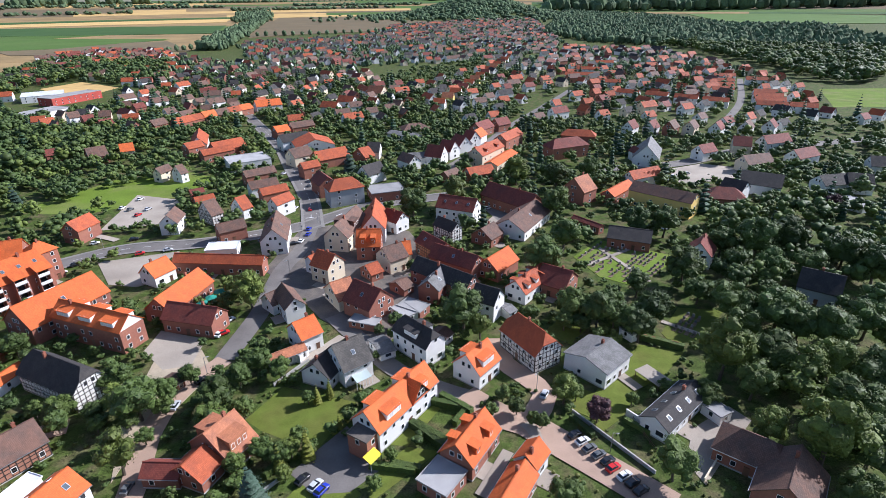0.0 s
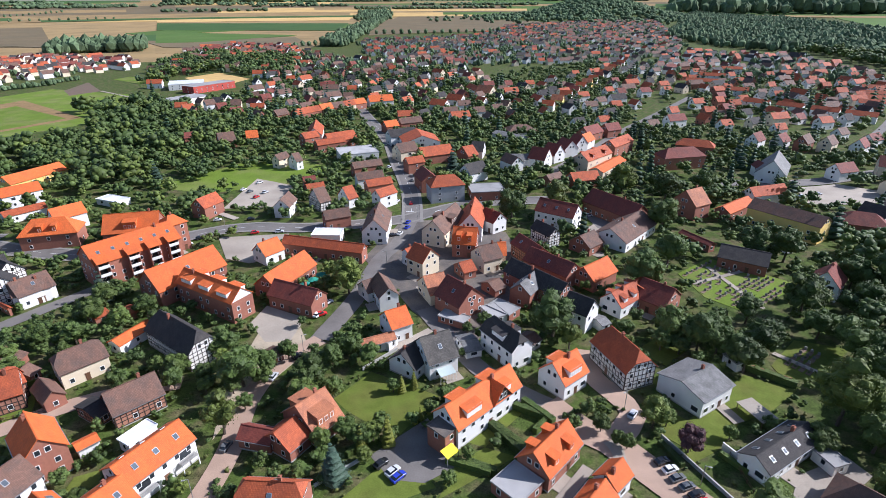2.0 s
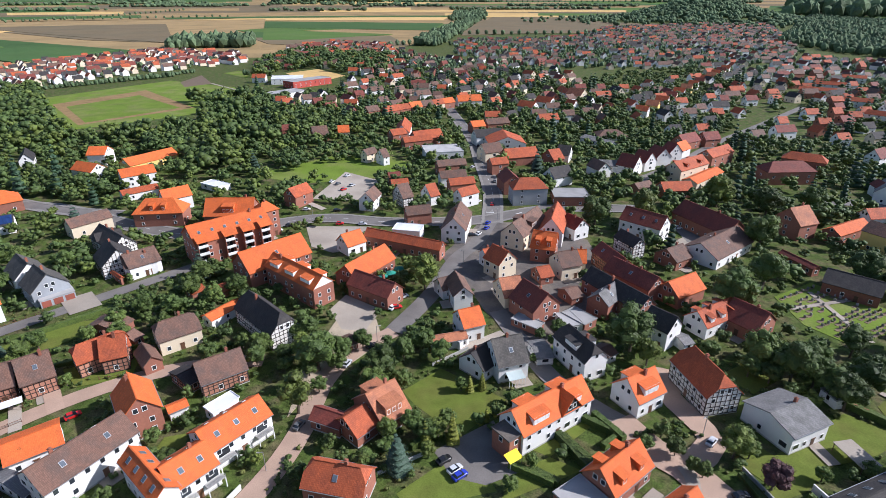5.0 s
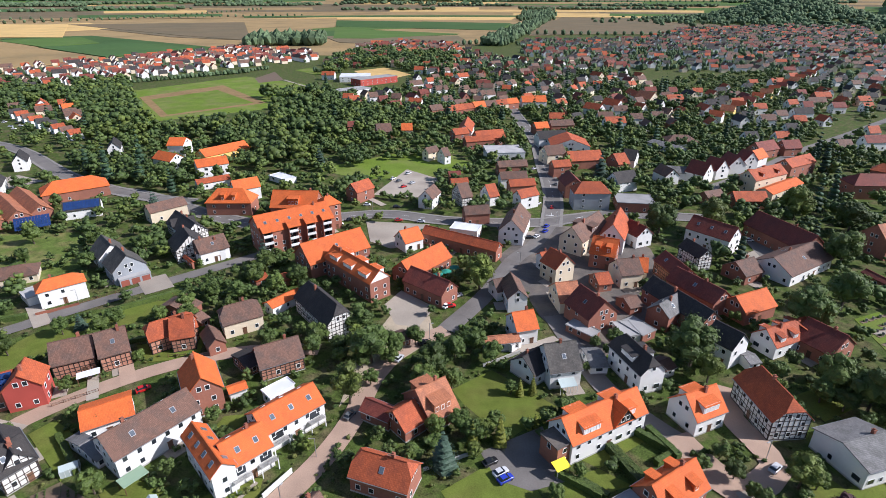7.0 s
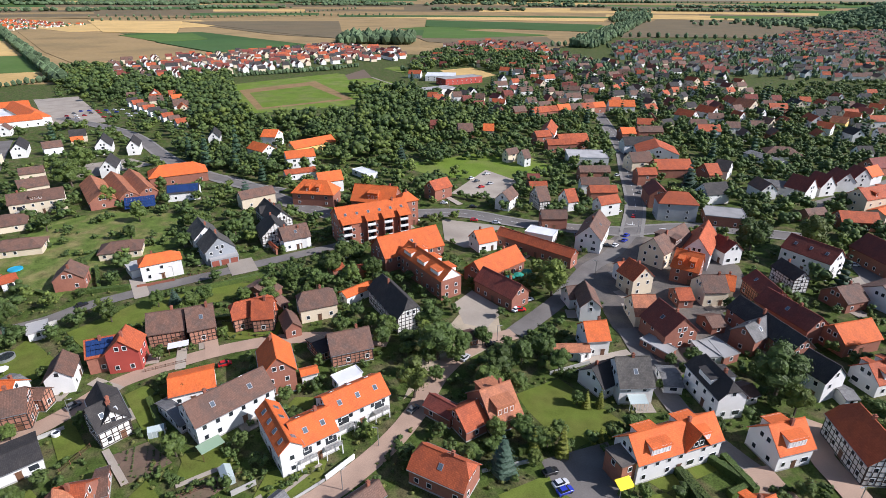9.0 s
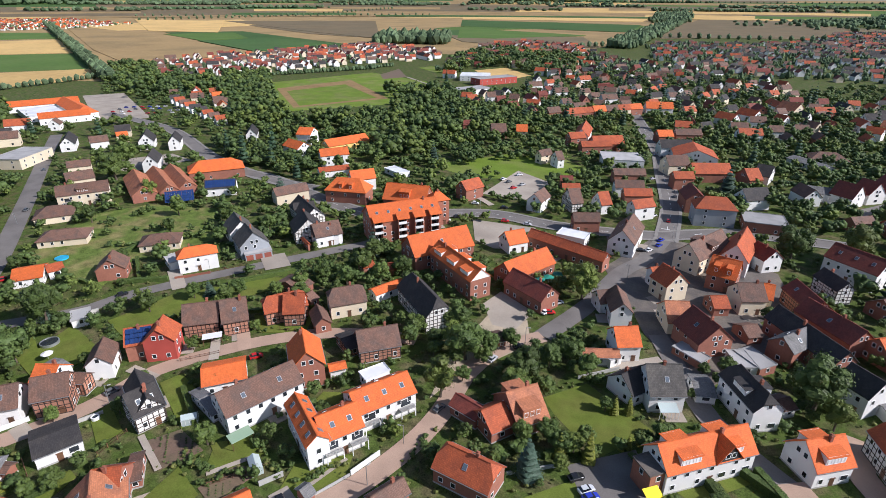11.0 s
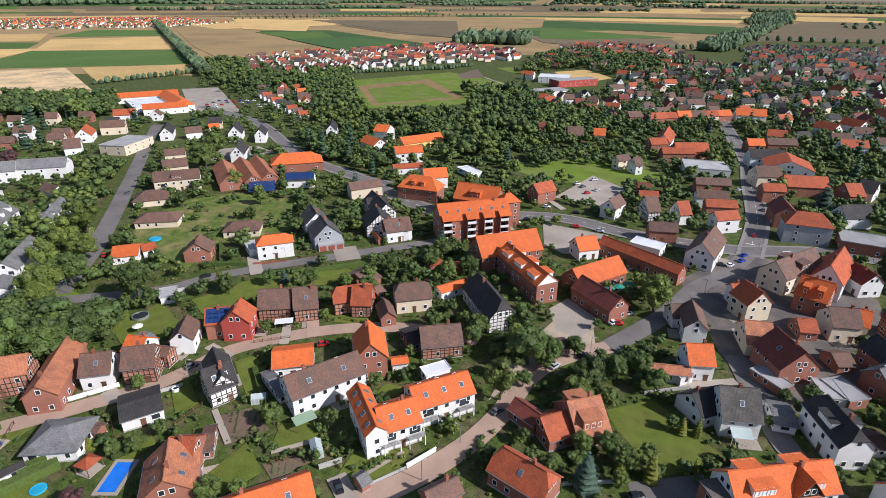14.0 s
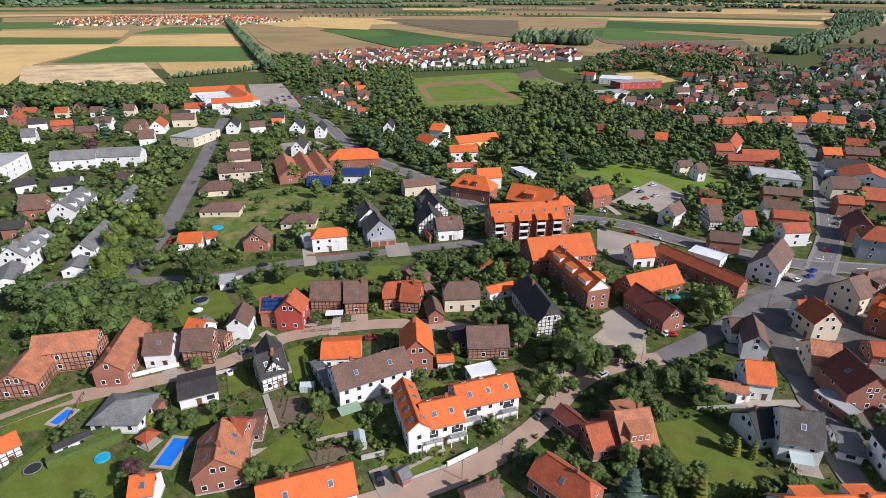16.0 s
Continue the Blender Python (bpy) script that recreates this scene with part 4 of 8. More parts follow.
def hedge(p, q, wide=1.2, high=1.6):
    p, q = Vector(p), Vector(q)
    d = q - p
    s = Shape()
    L = d.length
    n = max(2, int(L / 1.0))
    for i in range(n):
        a, b = L * i / n, L * (i + 1) / n
        w, h = wide * rng.uniform(0.42, 0.52), high * rng.uniform(0.9, 1.0)
        s.box(a, b, -w, w, 0, h)
    for _ in range(int(L * 26)):
        u, face = rng.uniform(0, L), rng.random()
        if face < 0.45:
            c, nn = Vector((u, rng.uniform(-0.5, 0.5) * wide, high * rng.uniform(0.96, 1.05))), Vector((0, 0, 1))
        else:
            sg = rng.choice((-1, 1))
            c, nn = Vector((u, sg * wide * rng.uniform(0.47, 0.56), rng.uniform(0.1, high))), Vector((0, sg, 0.3))
        nn = (nn + Vector((rng.uniform(-1, 1), rng.uniform(-1, 1), rng.uniform(-1, 1))) * 0.6).normalized()
        a = nn.orthogonal().normalized()
        b = nn.cross(a)
        k = rng.uniform(0.09, 0.17)
        s.face([c + a * k, c + b * k, c - a * k, c - b * k])
    ob = new("hedge", s.mesh("hedge", [LEAF[rng.choice((0, 2))]]))
    ob.matrix_world = pose(p.x, p.y, 0, 0, 0, math.degrees(math.atan2(d.y, d.x)))
    tagged(ob, "clipped green garden hedge along a lawn", "hedge", "garden hedges", kind="stuff")
    for i in range(int(L / 2) + 1):
        c = p + d * (i * 2 / max(L, 0.1))
        take(c.x, c.y, 0.8)


def low_wall(p, q, high=1.0, material=None, label="low rendered garden wall beside the street", thick=0.22):
    p, q = Vector(p), Vector(q)
    d = q - p
    L = d.length
    s = Shape().box(0, L, -thick / 2, thick / 2, -0.1, high).box(-0.04, L + 0.04, -thick / 2 - 0.05, thick / 2 + 0.05, high + 0.002, high + 0.08)
    ob = new("garden_wall", s.mesh("garden_wall", [material or CONCRETE]))
    ob.matrix_world = pose(p.x, p.y, 0, 0, 0, math.degrees(math.atan2(d.y, d.x)))
    tagged(ob, label, "wall")


def fence(p, q, high=1.1):
    """Posts, two rails and upright boards."""
    p, q = Vector(p), Vector(q)
    d = q - p
    L = d.length
    f = root("fence", pose(p.x, p.y, 0, 0, 0, math.degrees(math.atan2(d.y, d.x))), "weathered wooden garden fence between plots", "fence")
    n = max(2, int(L / 2.2))
    for i in range(n + 1):
        part("post", Shape().box(L * i / n - 0.06, L * i / n + 0.06, -0.06, 0.06, 0, high + 0.1), DOORM, f)
    for z in (0.3, high - 0.2):
        part("rail", Shape().box(0, L, 0.065, 0.1, z, z + 0.1), DOORM, f)


def pool(x, y, yaw, L, W, label):
    p = root("swimming_pool", pose(x, y, 0.05, 0, 0, yaw), label, "pool")
    r = Shape()
    for a in ((-L / 2 - 0.7, L / 2 + 0.7, -W / 2 - 0.7, -W / 2), (-L / 2 - 0.7, L / 2 + 0.7, W / 2, W / 2 + 0.7), (-L / 2 - 0.7, -L / 2, -W / 2, W / 2), (L / 2, L / 2 + 0.7, -W / 2, W / 2)):
        r.box(*a, 0, 0.25)
    part("rim", r, STONEP, p, "pale stone pool rim")
    part("water", Shape().box(-L / 2, L / 2, -W / 2, W / 2, 0, 0.17), POOLW, p, "blue pool water")
    take(x, y, L * 0.6)


def round_pool(x, y, r, water, high=0.9, rim=None):
    p = root("round_pool", pose(x, y, 0.05), "round white-rimmed garden pool on a lawn", "pool")
    n, s, w = 28, Shape(), Shape()
    ring = lambda q, z: [(q * math.cos(6.283 * i / n), q * math.sin(6.283 * i / n), z) for i in range(n)]
    a, b, c, d = ring(r, 0), ring(r, high), ring(r - 0.25, high), ring(r - 0.25, 0)
    s.v = a + b + c + d
    for k in range(3):
        s.f += [(k * n + i, k * n + (i + 1) % n, (k + 1) * n + (i + 1) % n, (k + 1) * n + i) for i in range(n)]
    s.m = [0] * len(s.f)
    part("rim", s, rim or FRAME, p)
    w.face(ring(r - 0.25, high * 0.8))
    part("water", w, water, p)
    take(x, y, r + 1)


def parasol(x, y, material, word, r=1.9):
    p = root("parasol", pose(x, y, 0.05), f"open {word} parasol over a terrace", "parasol")
    s, n = Shape(), 8
    for i in range(n):
        a, b = 6.283 * i / n, 6.283 * (i + 1) / n
        s.face([(r * math.cos(a), r * math.sin(a), 2.3), (r * math.cos(b), r * math.sin(b), 2.3), (0, 0, 3.0)])
        s.face([(r * math.cos(b), r * math.sin(b), 2.3), (r * math.cos(a), r * math.sin(a), 2.3), (r * math.cos(a), r * math.sin(a), 2.12), (r * math.cos(b), r * math.sin(b), 2.12)])
    part("canopy", s, material, p)
    part("pole", Shape().box(-0.04, 0.04, -0.04, 0.04, 0, 2.9), ZINC, p)
    part("base", Shape().box(-0.35, 0.35, -0.35, 0.35, 0, 0.1), CONCRETE, p)


def trampoline(x, y, r):
    p = root("trampoline", pose(x, y, 0.16), "round black garden trampoline on a lawn", "trampoline")
    n = 24
    ring = lambda q, z: [(q * math.cos(6.283 * i / n), q * math.sin(6.283 * i / n), z) for i in range(n)]
    jump, rim = Shape(), Shape()
    jump.face(ring(r - 0.18, 0.62))
    rim.v = ring(r, 0.58) + ring(r, 0.68) + ring(r - 0.2, 0.68) + ring(r - 0.2, 0.58)
    rim.f = [(k * n + i, k * n + (i + 1) % n, (k + 1) % 4 * n + (i + 1) % n, (k + 1) % 4 * n + i) for k in range(4) for i in range(n)]
    rim.m = [0] * len(rim.f)
    part("jumping_mat", jump, RUBBER, p)
    part("rim", rim, ZINC, p)
    for i in range(6):
        a = 6.283 * i / 6
        part("leg", Shape().box(-0.03, 0.03, -0.03, 0.03, 0, 0.58, turn=Matrix.Translation((r * math.cos(a) * 0.95, r * math.sin(a) * 0.95, 0))), ZINC, p)
    take(x, y, r + 0.5)


def pavilion(x, y, yaw, half=1.9):
    p = root("pavilion", pose(x, y, 0.05, 0, 0, yaw), "garden pavilion with a red tent roof on posts", "pavilion")
    s, c = Shape(), [(-half, -half, 2.3), (half, -half, 2.3), (half, half, 2.3), (-half, half, 2.3)]
    s.shell([[c[i], c[(i + 1) % 4], (0, 0, 3.5)] for i in range(4)], 0.06)
    part("roof", s, ROOF["rd"], p, uv=True)
    for i, j in ((-1, -1), (1, -1), (1, 1), (-1, 1)):
        part("post", Shape().box(i * half * 0.9 - 0.06, i * half * 0.9 + 0.06, j * half * 0.9 - 0.06, j * half * 0.9 + 0.06, 0, 2.32), DOORM, p)
    part("floor", Shape().box(-half, half, -half, half, 0, 0.12), STONEP, p)
    take(x, y, half + 0.5)


def carport(x, y, yaw, length=5.2, width=2.8, roof=None, name="carport", label="small carport with a white sheet roof on posts"):
    p = root(name, pose(x, y, 0.05, 0, 0, yaw), label, name)
    part("roof", Shape().box(-length / 2, length / 2, -width / 2, width / 2, 2.3, 2.42), roof or SHEET, p)
    for i in (-1, 1):
        for j in (-1, 1):
            part("post", Shape().box(i * length * 0.46 - 0.06, i * length * 0.46 + 0.06, j * width * 0.44 - 0.06, j * width * 0.44 + 0.06, 0, 2.3), DOORM, p)
    take(x, y, 2.5)


GARAGE_DOOR = mat("garage_door_red", (0.3, 0.09, 0.06), rough=0.5, spread=0.1)


def garage(x, y, yaw, bays=3):
    """A row of garages under one flat roof, their doors towards the street."""
    w = bays * 3.2
    p = root("garage", pose(x, y, 0, 0, 0, yaw), "row of garages with red doors and a flat roof", "garage")
    part("wall", Shape().box(-w / 2, w / 2, -2.8, 2.8, -0.1, 2.6), WALL["gr"], p)
    part("roof", Shape().box(-w / 2 - 0.15, w / 2 + 0.15, -2.95, 2.95, 2.603, 2.8), FLATROOF, p)
    for k in range(bays):
        u = (k - (bays - 1) / 2) * 3.2
        part("garage_door", Shape().box(u - 1.25, u + 1.25, -2.86, -2.803, 0.05, 2.15), GARAGE_DOOR, p, "red garage door")
    take(x, y, w * 0.55)


def street_lamp(x, y, yaw=0):
    p = root("street_lamp", pose(x, y, 0.1, 0, 0, yaw), "slim grey street lamp at the kerb", "lamp", "street lamps")
    part("pole", Shape().box(-0.06, 0.06, -0.06, 0.06, 0, 5.2), ZINC, p)
    part("arm", Shape().box(0.06, 1.0, -0.04, 0.04, 5.1, 5.18), ZINC, p)
    part("lamp_head", Shape().box(0.6, 1.3, -0.14, 0.14, 4.98, 5.09), CONCRETE, p)


def gravestones(poly, yaw):
    stone = Shape().box(-0.35, 0.35, -0.1, 0.1, 0, 0.9).box(-0.3, 0.3, -0.08, 0.08, 0.9, 1.02).mesh("headstone", [GREY_GRAVE])
    bed = Shape().box(-0.55, 0.55, -1.15, 1.0, 0, 0.18).mesh("grave_bed", [SOIL])
    c, s = math.cos(radians(yaw)), math.sin(radians(yaw))
    loc = [(c * px + s * py, -s * px + c * py) for px, py in poly]
    xs, ys = [p[0] for p in loc], [p[1] for p in loc]
    for i in range(int(min(xs) / 1.7), int(max(xs) / 1.7)):
        for j in range(int(min(ys) / 3.1), int(max(ys) / 3.1)):
            u, v = i * 1.7, j * 3.1
            x, y = c * u - s * v, s * u + c * v
            if inside((x, y), poly) and rng.random() < 0.75 and i % 6:
                g = root("grave", pose(x, y, 0.05, 0, 0, yaw + rng.uniform(-3, 3)), "planted grave with a small grey headstone", "grave", "graves in the churchyard")
                share("headstone", stone, g, pose(0, 1.1, 0))
                share("grave_bed", bed, g, Matrix())
                if rng.random() < 0.35:
                    grove.add(x, y, rng.uniform(0.7, 1.3), "bush")


def beds(poly, yaw, step=1.3):
    """Rows of vegetables: low tufts in lines, joined."""
    c, s = math.cos(radians(yaw)), math.sin(radians(yaw))
    loc = [(c * px + s * py, -s * px + c * py) for px, py in poly]
    xs, ys = [p[0] for p in loc], [p[1] for p in loc]
    for i in range(int(min(xs) / step), int(max(xs) / step) + 1):
        if i % 5 == 0:
            continue
        w = rng.uniform(0.35, 0.9)
        for j in range(int(min(ys) / 0.7), int(max(ys) / 0.7) + 1):
            u, v = i * step, j * 0.7 + rng.uniform(-0.1, 0.1)
            x, y = c * u - s * v, s * u + c * v
            if inside((x, y), poly) and rng.random() < 0.8 and is_free(x, y, 0.3):
                grove.add(x, y, w * rng.uniform(0.8, 1.2), "bush")


def solar_rack(x, y, yaw, nx, ny):
    p = root("solar_rack", pose(x, y, 0, 0, 0, yaw), "blue solar panels on a tilted rack in a garden", "solar panels")
    for i in range(nx):
        for j in range(ny):
            share("solar_panel", SOLAR_MESH, p, Matrix.Translation(((i - (nx - 1) / 2) * 1.05, 0, 3.2)) @ pose(0, 0, 0, 32) @ Matrix.Translation((0, (j - (ny - 1) / 2) * 1.66, 0)))
    for i in (-1, 0, 1):
        part("post", Shape().box(i * nx * 0.45 - 0.08, i * nx * 0.45 + 0.08, -0.08, 0.08, 0, 3.1), ZINC, p)


def awning(x, y, yaw):
    p = root("awning", pose(x, y, 0, 0, 0, yaw), "bright yellow awning over a terrace", "awning")
    s = Shape()
    s.shell([[(-1.7, -1.1, 2.4), (1.7, -1.1, 2.4), (1.7, 1.1, 3.1), (-1.7, 1.1, 3.1)]], 0.05)
    part("cloth", s, YELLOW, p)
    for i in (-1.6, 1.6):
        part("post", Shape().box(i - 0.05, i + 0.05, -1.05, -0.95, 0, 2.35), ZINC, p)


def greenhouse(x, y, yaw, L=4.0, W=2.4):
    p = root("greenhouse", pose(x, y, 0, 0, 0, yaw), "small glazed greenhouse in a vegetable garden", "greenhouse")
    s = Shape()
    for sx in (-1, 1):
        q = [(sx * L / 2, -W / 2, 0), (sx * L / 2, W / 2, 0), (sx * L / 2, W / 2, 1.7), (sx * L / 2, 0, 2.5), (sx * L / 2, -W / 2, 1.7)]
        s.face(q if sx > 0 else q[::-1])
    s.shell([[(-L / 2, -W / 2, 1.7), (L / 2, -W / 2, 1.7), (L / 2, 0, 2.5), (-L / 2, 0, 2.5)], [(L / 2, W / 2, 1.7), (-L / 2, W / 2, 1.7), (-L / 2, 0, 2.5), (L / 2, 0, 2.5)]], 0.03)
    s.face([(-L / 2, -W / 2, 0), (L / 2, -W / 2, 0), (L / 2, -W / 2, 1.7), (-L / 2, -W / 2, 1.7)])
    s.face([(L / 2, W / 2, 0), (-L / 2, W / 2, 0), (-L / 2, W / 2, 1.7), (L / 2, W / 2, 1.7)])
    part("glazing", s, PALE_GLASS, p)
    for i in range(5):
        u = -L / 2 + L * i / 4
        part("rib", Shape().box(u - 0.03, u + 0.03, -W / 2 - 0.03, -W / 2 - 0.005, 0, 1.72).box(u - 0.03, u + 0.03, W / 2 + 0.005, W / 2 + 0.03, 0, 1.72), FRAME, p)



FIELD = {k: mat("field_" + k, c, spec=0.1, spread=0.18, scale=0.012, fine=0.12, other=o, other_scale=0.008, other_amount=0.6, vary=0.1) for k, c, o in (
    ("wheat", (0.56, 0.38, 0.15), (0.46, 0.31, 0.125)), ("green", (0.085, 0.145, 0.034), (0.11, 0.155, 0.045)), ("tan", (0.31, 0.215, 0.1), (0.2, 0.15, 0.075)),
    ("brown", (0.17, 0.13, 0.075), (0.13, 0.115, 0.07)), ("dgreen", (0.06, 0.115, 0.035), (0.075, 0.125, 0.04)), ("sandf", (0.5, 0.4, 0.26), (0.32, 0.27, 0.17)))}
TRACK = mat("cinder_track", (0.27, 0.18, 0.085), spread=0.2, scale=0.05, fine=0.5, spec=0.1)
SANDPIT = mat("sand_pit", (0.66, 0.47, 0.24), spread=0.3, scale=0.03, fine=0.25, other=(0.33, 0.25, 0.15), other_scale=0.035, other_amount=0.8, vary=0.0, bump=0.6)
HILL = (73, 2873)

# ---- fields to the horizon ----
sheet("field", [(-767, -42), (-945, -9), (-824, 137), (-718, 238), (-846, 354), (-779, 695), (-637, 771), (-503, 992), (-586, 1335), (-650, 2059), (-1467, 4465), (-3842, 2708), (-4698, -120)], FIELD["tan"], 0.05, "tan stubble field", "field")
sheet("field", [(-743, 891), (-510, 981), (-585, 1491), (-223, 1944), (-166, 2953), (479, 3556), (1205, 4543), (2686, 3857), (2680, 3861), (-154, 4697), (-2927, 3677)], FIELD["tan"], 0.15, "tan stubble field", "field")
sheet("field", [(-1393, -57), (-1297, 138), (-977, -9), (-720, -41)], FIELD["wheat"], 0.38, "ripe pale wheat field", "field")
sheet("field", [(-982, 11), (-1246, 118), (-1120, 333), (-857, 273)], FIELD["green"], 0.42, "green crop field", "field")
sheet("field", [(-1257, 124), (-1563, 191), (-1530, 438), (-1133, 337)], FIELD["wheat"], 0.46, "ripe pale wheat field", "field")
sheet("field", [(-953, -22), (-914, 120), (-650, 105), (-720, -27)], SANDPIT, 0.50, "bare sandy pit", "field")
sheet("field", [(-904, 137), (-857, 273), (-754, 250), (-746, 123)], FIELD["wheat"], 0.54, "ripe pale wheat field", "field")
sheet("field", [(-1636, -62), (-1469, 159), (-1307, 119), (-1410, -57)], FIELD["green"], 0.58, "green crop field", "field")
sheet("field", [(-1946, -70), (-1823, 222), (-1530, 166), (-1658, -63)], FIELD["wheat"], 0.62, "ripe pale wheat field", "field")
sheet("field", [(-2546, -84), (-2469, 77), (-2023, 101), (-2043, -72)], FIELD["green"], 0.66, "green crop field", "field")
sheet("field", [(-1656, 207), (-1970, 351), (-1826, 483), (-1554, 445)], FIELD["green"], 0.70, "green crop field", "field")
sheet("field", [(-2109, 612), (-1635, 710), (-908, 523), (-926, 329), (-1176, 375)], FIELD["tan"], 0.74, "tan stubble field", "field")
sheet("field", [(-2300, 675), (-2404, 1389), (-1853, 1142), (-1816, 655)], FIELD["wheat"], 0.78, "ripe pale wheat field", "field")
sheet("field", [(-1635, 710), (-1541, 890), (-909, 778), (-934, 575)], FIELD["dgreen"], 0.82, "dark green beet field", "field")
sheet("field", [(-1871, 1105), (-1673, 1513), (-1042, 960), (-1309, 954)], FIELD["brown"], 0.86, "brown-grey field", "field")
sheet("field", [(-1281, 1435), (-1286, 2164), (-827, 2097), (-688, 1704), (-1000, 1646), (-1161, 1352)], FIELD["green"], 0.90, "green crop field", "field")
sheet("field", [(-1015, 1180), (-700, 1351), (-516, 1074), (-711, 1009), (-821, 1012)], FIELD["brown"], 0.94, "brown-grey field", "field")
sheet("field", [(-1208, 1278), (-1091, 1488), (-722, 1395), (-840, 1193), (-1027, 1171)], FIELD["dgreen"], 0.98, "dark green beet field", "field")
sheet("field", [(-2133, 2062), (-1889, 3632), (-1286, 3249), (-1057, 2605), (-1564, 2629)], FIELD["wheat"], 1.02, "ripe pale wheat field", "field")
sheet("field", [(-944, 3006), (-350, 3259), (-116, 2215), (-214, 1706), (-574, 1503)], FIELD["brown"], 1.06, "brown-grey field", "field")
sheet("field", [(-1774, 4352), (-279, 4692), (-275, 4692), (-1724, 4236)], FIELD["wheat"], 1.10, "ripe pale wheat field", "field")
sheet("field", [(-1225, 1496), (-734, 1429), (-829, 1148), (-914, 1106)], FIELD["green"], 1.14, "green crop field", "field")
sheet("field", [(-2419, 2994), (-1421, 3586), (-1021, 2501), (-1772, 2181)], FIELD["wheat"], 1.18, "ripe pale wheat field", "field")
sheet("field", [(-1696, 2086), (-887, 2168), (-715, 1656), (-1305, 1597)], FIELD["dgreen"], 1.22, "dark green beet field", "field")
sheet("field", [(-875, 2583), (-466, 3054), (-243, 1808), (-538, 1442)], FIELD["brown"], 1.26, "brown-grey field", "field")
sheet("field", [(-4355, 1767), (-3692, 2909), (-3691, 2909), (-3771, 1528)], FIELD["wheat"], 1.30, "ripe pale wheat field", "field")
sheet("field", [(-4018, -119), (-4137, 1506), (-3300, 1199), (-3043, -96)], FIELD["brown"], 1.34, "brown-grey field", "field")
sheet("field", [(1170, 3247), (1723, 2457), (1294, 1835), (851, 1861)], FIELD["green"], 1.38, "green crop field", "field")
sheet("field", [(-2715, 1058), (-2287, 1243), (-1524, 806), (-1740, 710)], FIELD["wheat"], 1.42, "ripe pale wheat field", "field")
sheet("field", [(-1556, 670), (-1489, 832), (-1259, 740), (-1250, 621)], FIELD["green"], 1.46, "green crop field", "field")
sheet("field", [(-1259, 615), (-1208, 777), (-987, 773), (-942, 559)], FIELD["dgreen"], 1.50, "dark green beet field", "field")
sheet("field", [(-2287, 1243), (-1871, 1711), (-1029, 953), (-1343, 1002)], FIELD["brown"], 1.54, "brown-grey field", "field")
raise_plain()
raise_hill()

# ---- lawns, yards and squares ----
sheet("lawn", [(-49.8, 95.1), (-44.4, 107.0), (-25.1, 101.6), (-26.8, 96.3), (-30.7, 87.1), (-39.4, 89.4), (-45.0, 91.8)], LAWN, 0.024, "mown garden lawn between hedges", "lawn")
sheet("lawn", [(-37.4, 67.0), (-32.3, 77.1), (-22.8, 78.2), (-19.3, 75.1), (-33.6, 64.6)], LAWN, 0.028, "mown lawn beside the parked cars", "lawn")
sheet("lawn", [(-19.1, 88.8), (-11.6, 87.7), (-3.0, 103.3), (-11.2, 107.1)], LAWN, 0.032, "mown lawn in front of the white house", "lawn")
sheet("lawn", [(-18.3, 72.3), (-4.6, 86.6), (-11.6, 87.7), (-16.8, 81.5)], LAWN, 0.036, "mown lawn between clipped hedges", "lawn")
sheet("yard", [(-35.0, 80.0), (-25.9, 93.7), (-15.8, 82.0), (-21.8, 75.6), (-28.8, 74.9)], ASPHALT, 0.040, "asphalt yard with parked cars", "yard")
sheet("meadow", [(-207, 227), (-187, 278), (-154, 291), (-122.7, 273.4), (-138.9, 249.6), (-173.2, 223.8)], MEADOW, 0.044, "sunlit meadow behind the park", "meadow")
sheet("yard", [(-153.2, 206.2), (-162.1, 251.7), (-136.0, 244.3), (-131.5, 213.5)], STONEP, 0.048, "gravel car park behind the shops", "yard")
sheet("meadow", [(-572, 351), (-556, 498), (-433, 482), (-366, 357), (-410, 263)], MEADOW, 0.052, "grass round the sports field", "meadow")
sheet("running_track", [(-527, 335), (-520, 432), (-393, 372), (-419, 281)], TRACK, 0.056, "reddish sandy running track round the pitch", "running track")
sheet("pitch", [(-504, 332), (-498, 405), (-404, 367), (-423, 290)], MEADOW, 0.060, "green football pitch", "pitch")
sheet("meadow", [(-549, 579), (-548, 606), (-487, 585), (-488, 552)], MEADOW, 0.064, "green meadow beyond the halls", "meadow")
sheet("court", [(-472, 609), (-459, 663), (-386, 616), (-384, 559), (-423, 568)], FIELD["wheat"], 0.068, "yellow sandy sports ground behind the red hall", "court")
sheet("court", [(-533, 491), (-559, 551), (-491, 497), (-499, 465)], SOIL, 0.072, "brown hard court beside the pitch", "court")
sheet("meadow", [(359, 574), (445, 577), (371, 475), (314, 476)], MEADOW, 0.076, "bright green meadow at the wood's edge", "meadow")
sheet("yard", [(-626, 180), (-614, 214), (-466, 178), (-482, 143)], STONEP, 0.080, "car park of the supermarket", "yard")
sheet("yard", [(-334, 99), (-353, 111), (-343, 139), (-320, 140), (-321, 107)], STONEP, 0.084, "pale yard behind the brick halls", "yard")
sheet("grass_plot", [(-234.6, 33.7), (-265.4, 66.5), (-259.9, 90.5), (-231.9, 108.5), (-198.7, 92.1), (-202.9, 59.0), (-188.5, 43.4)], ROUGH, 0.088, "rough garden meadow among bungalows", "grass plot")
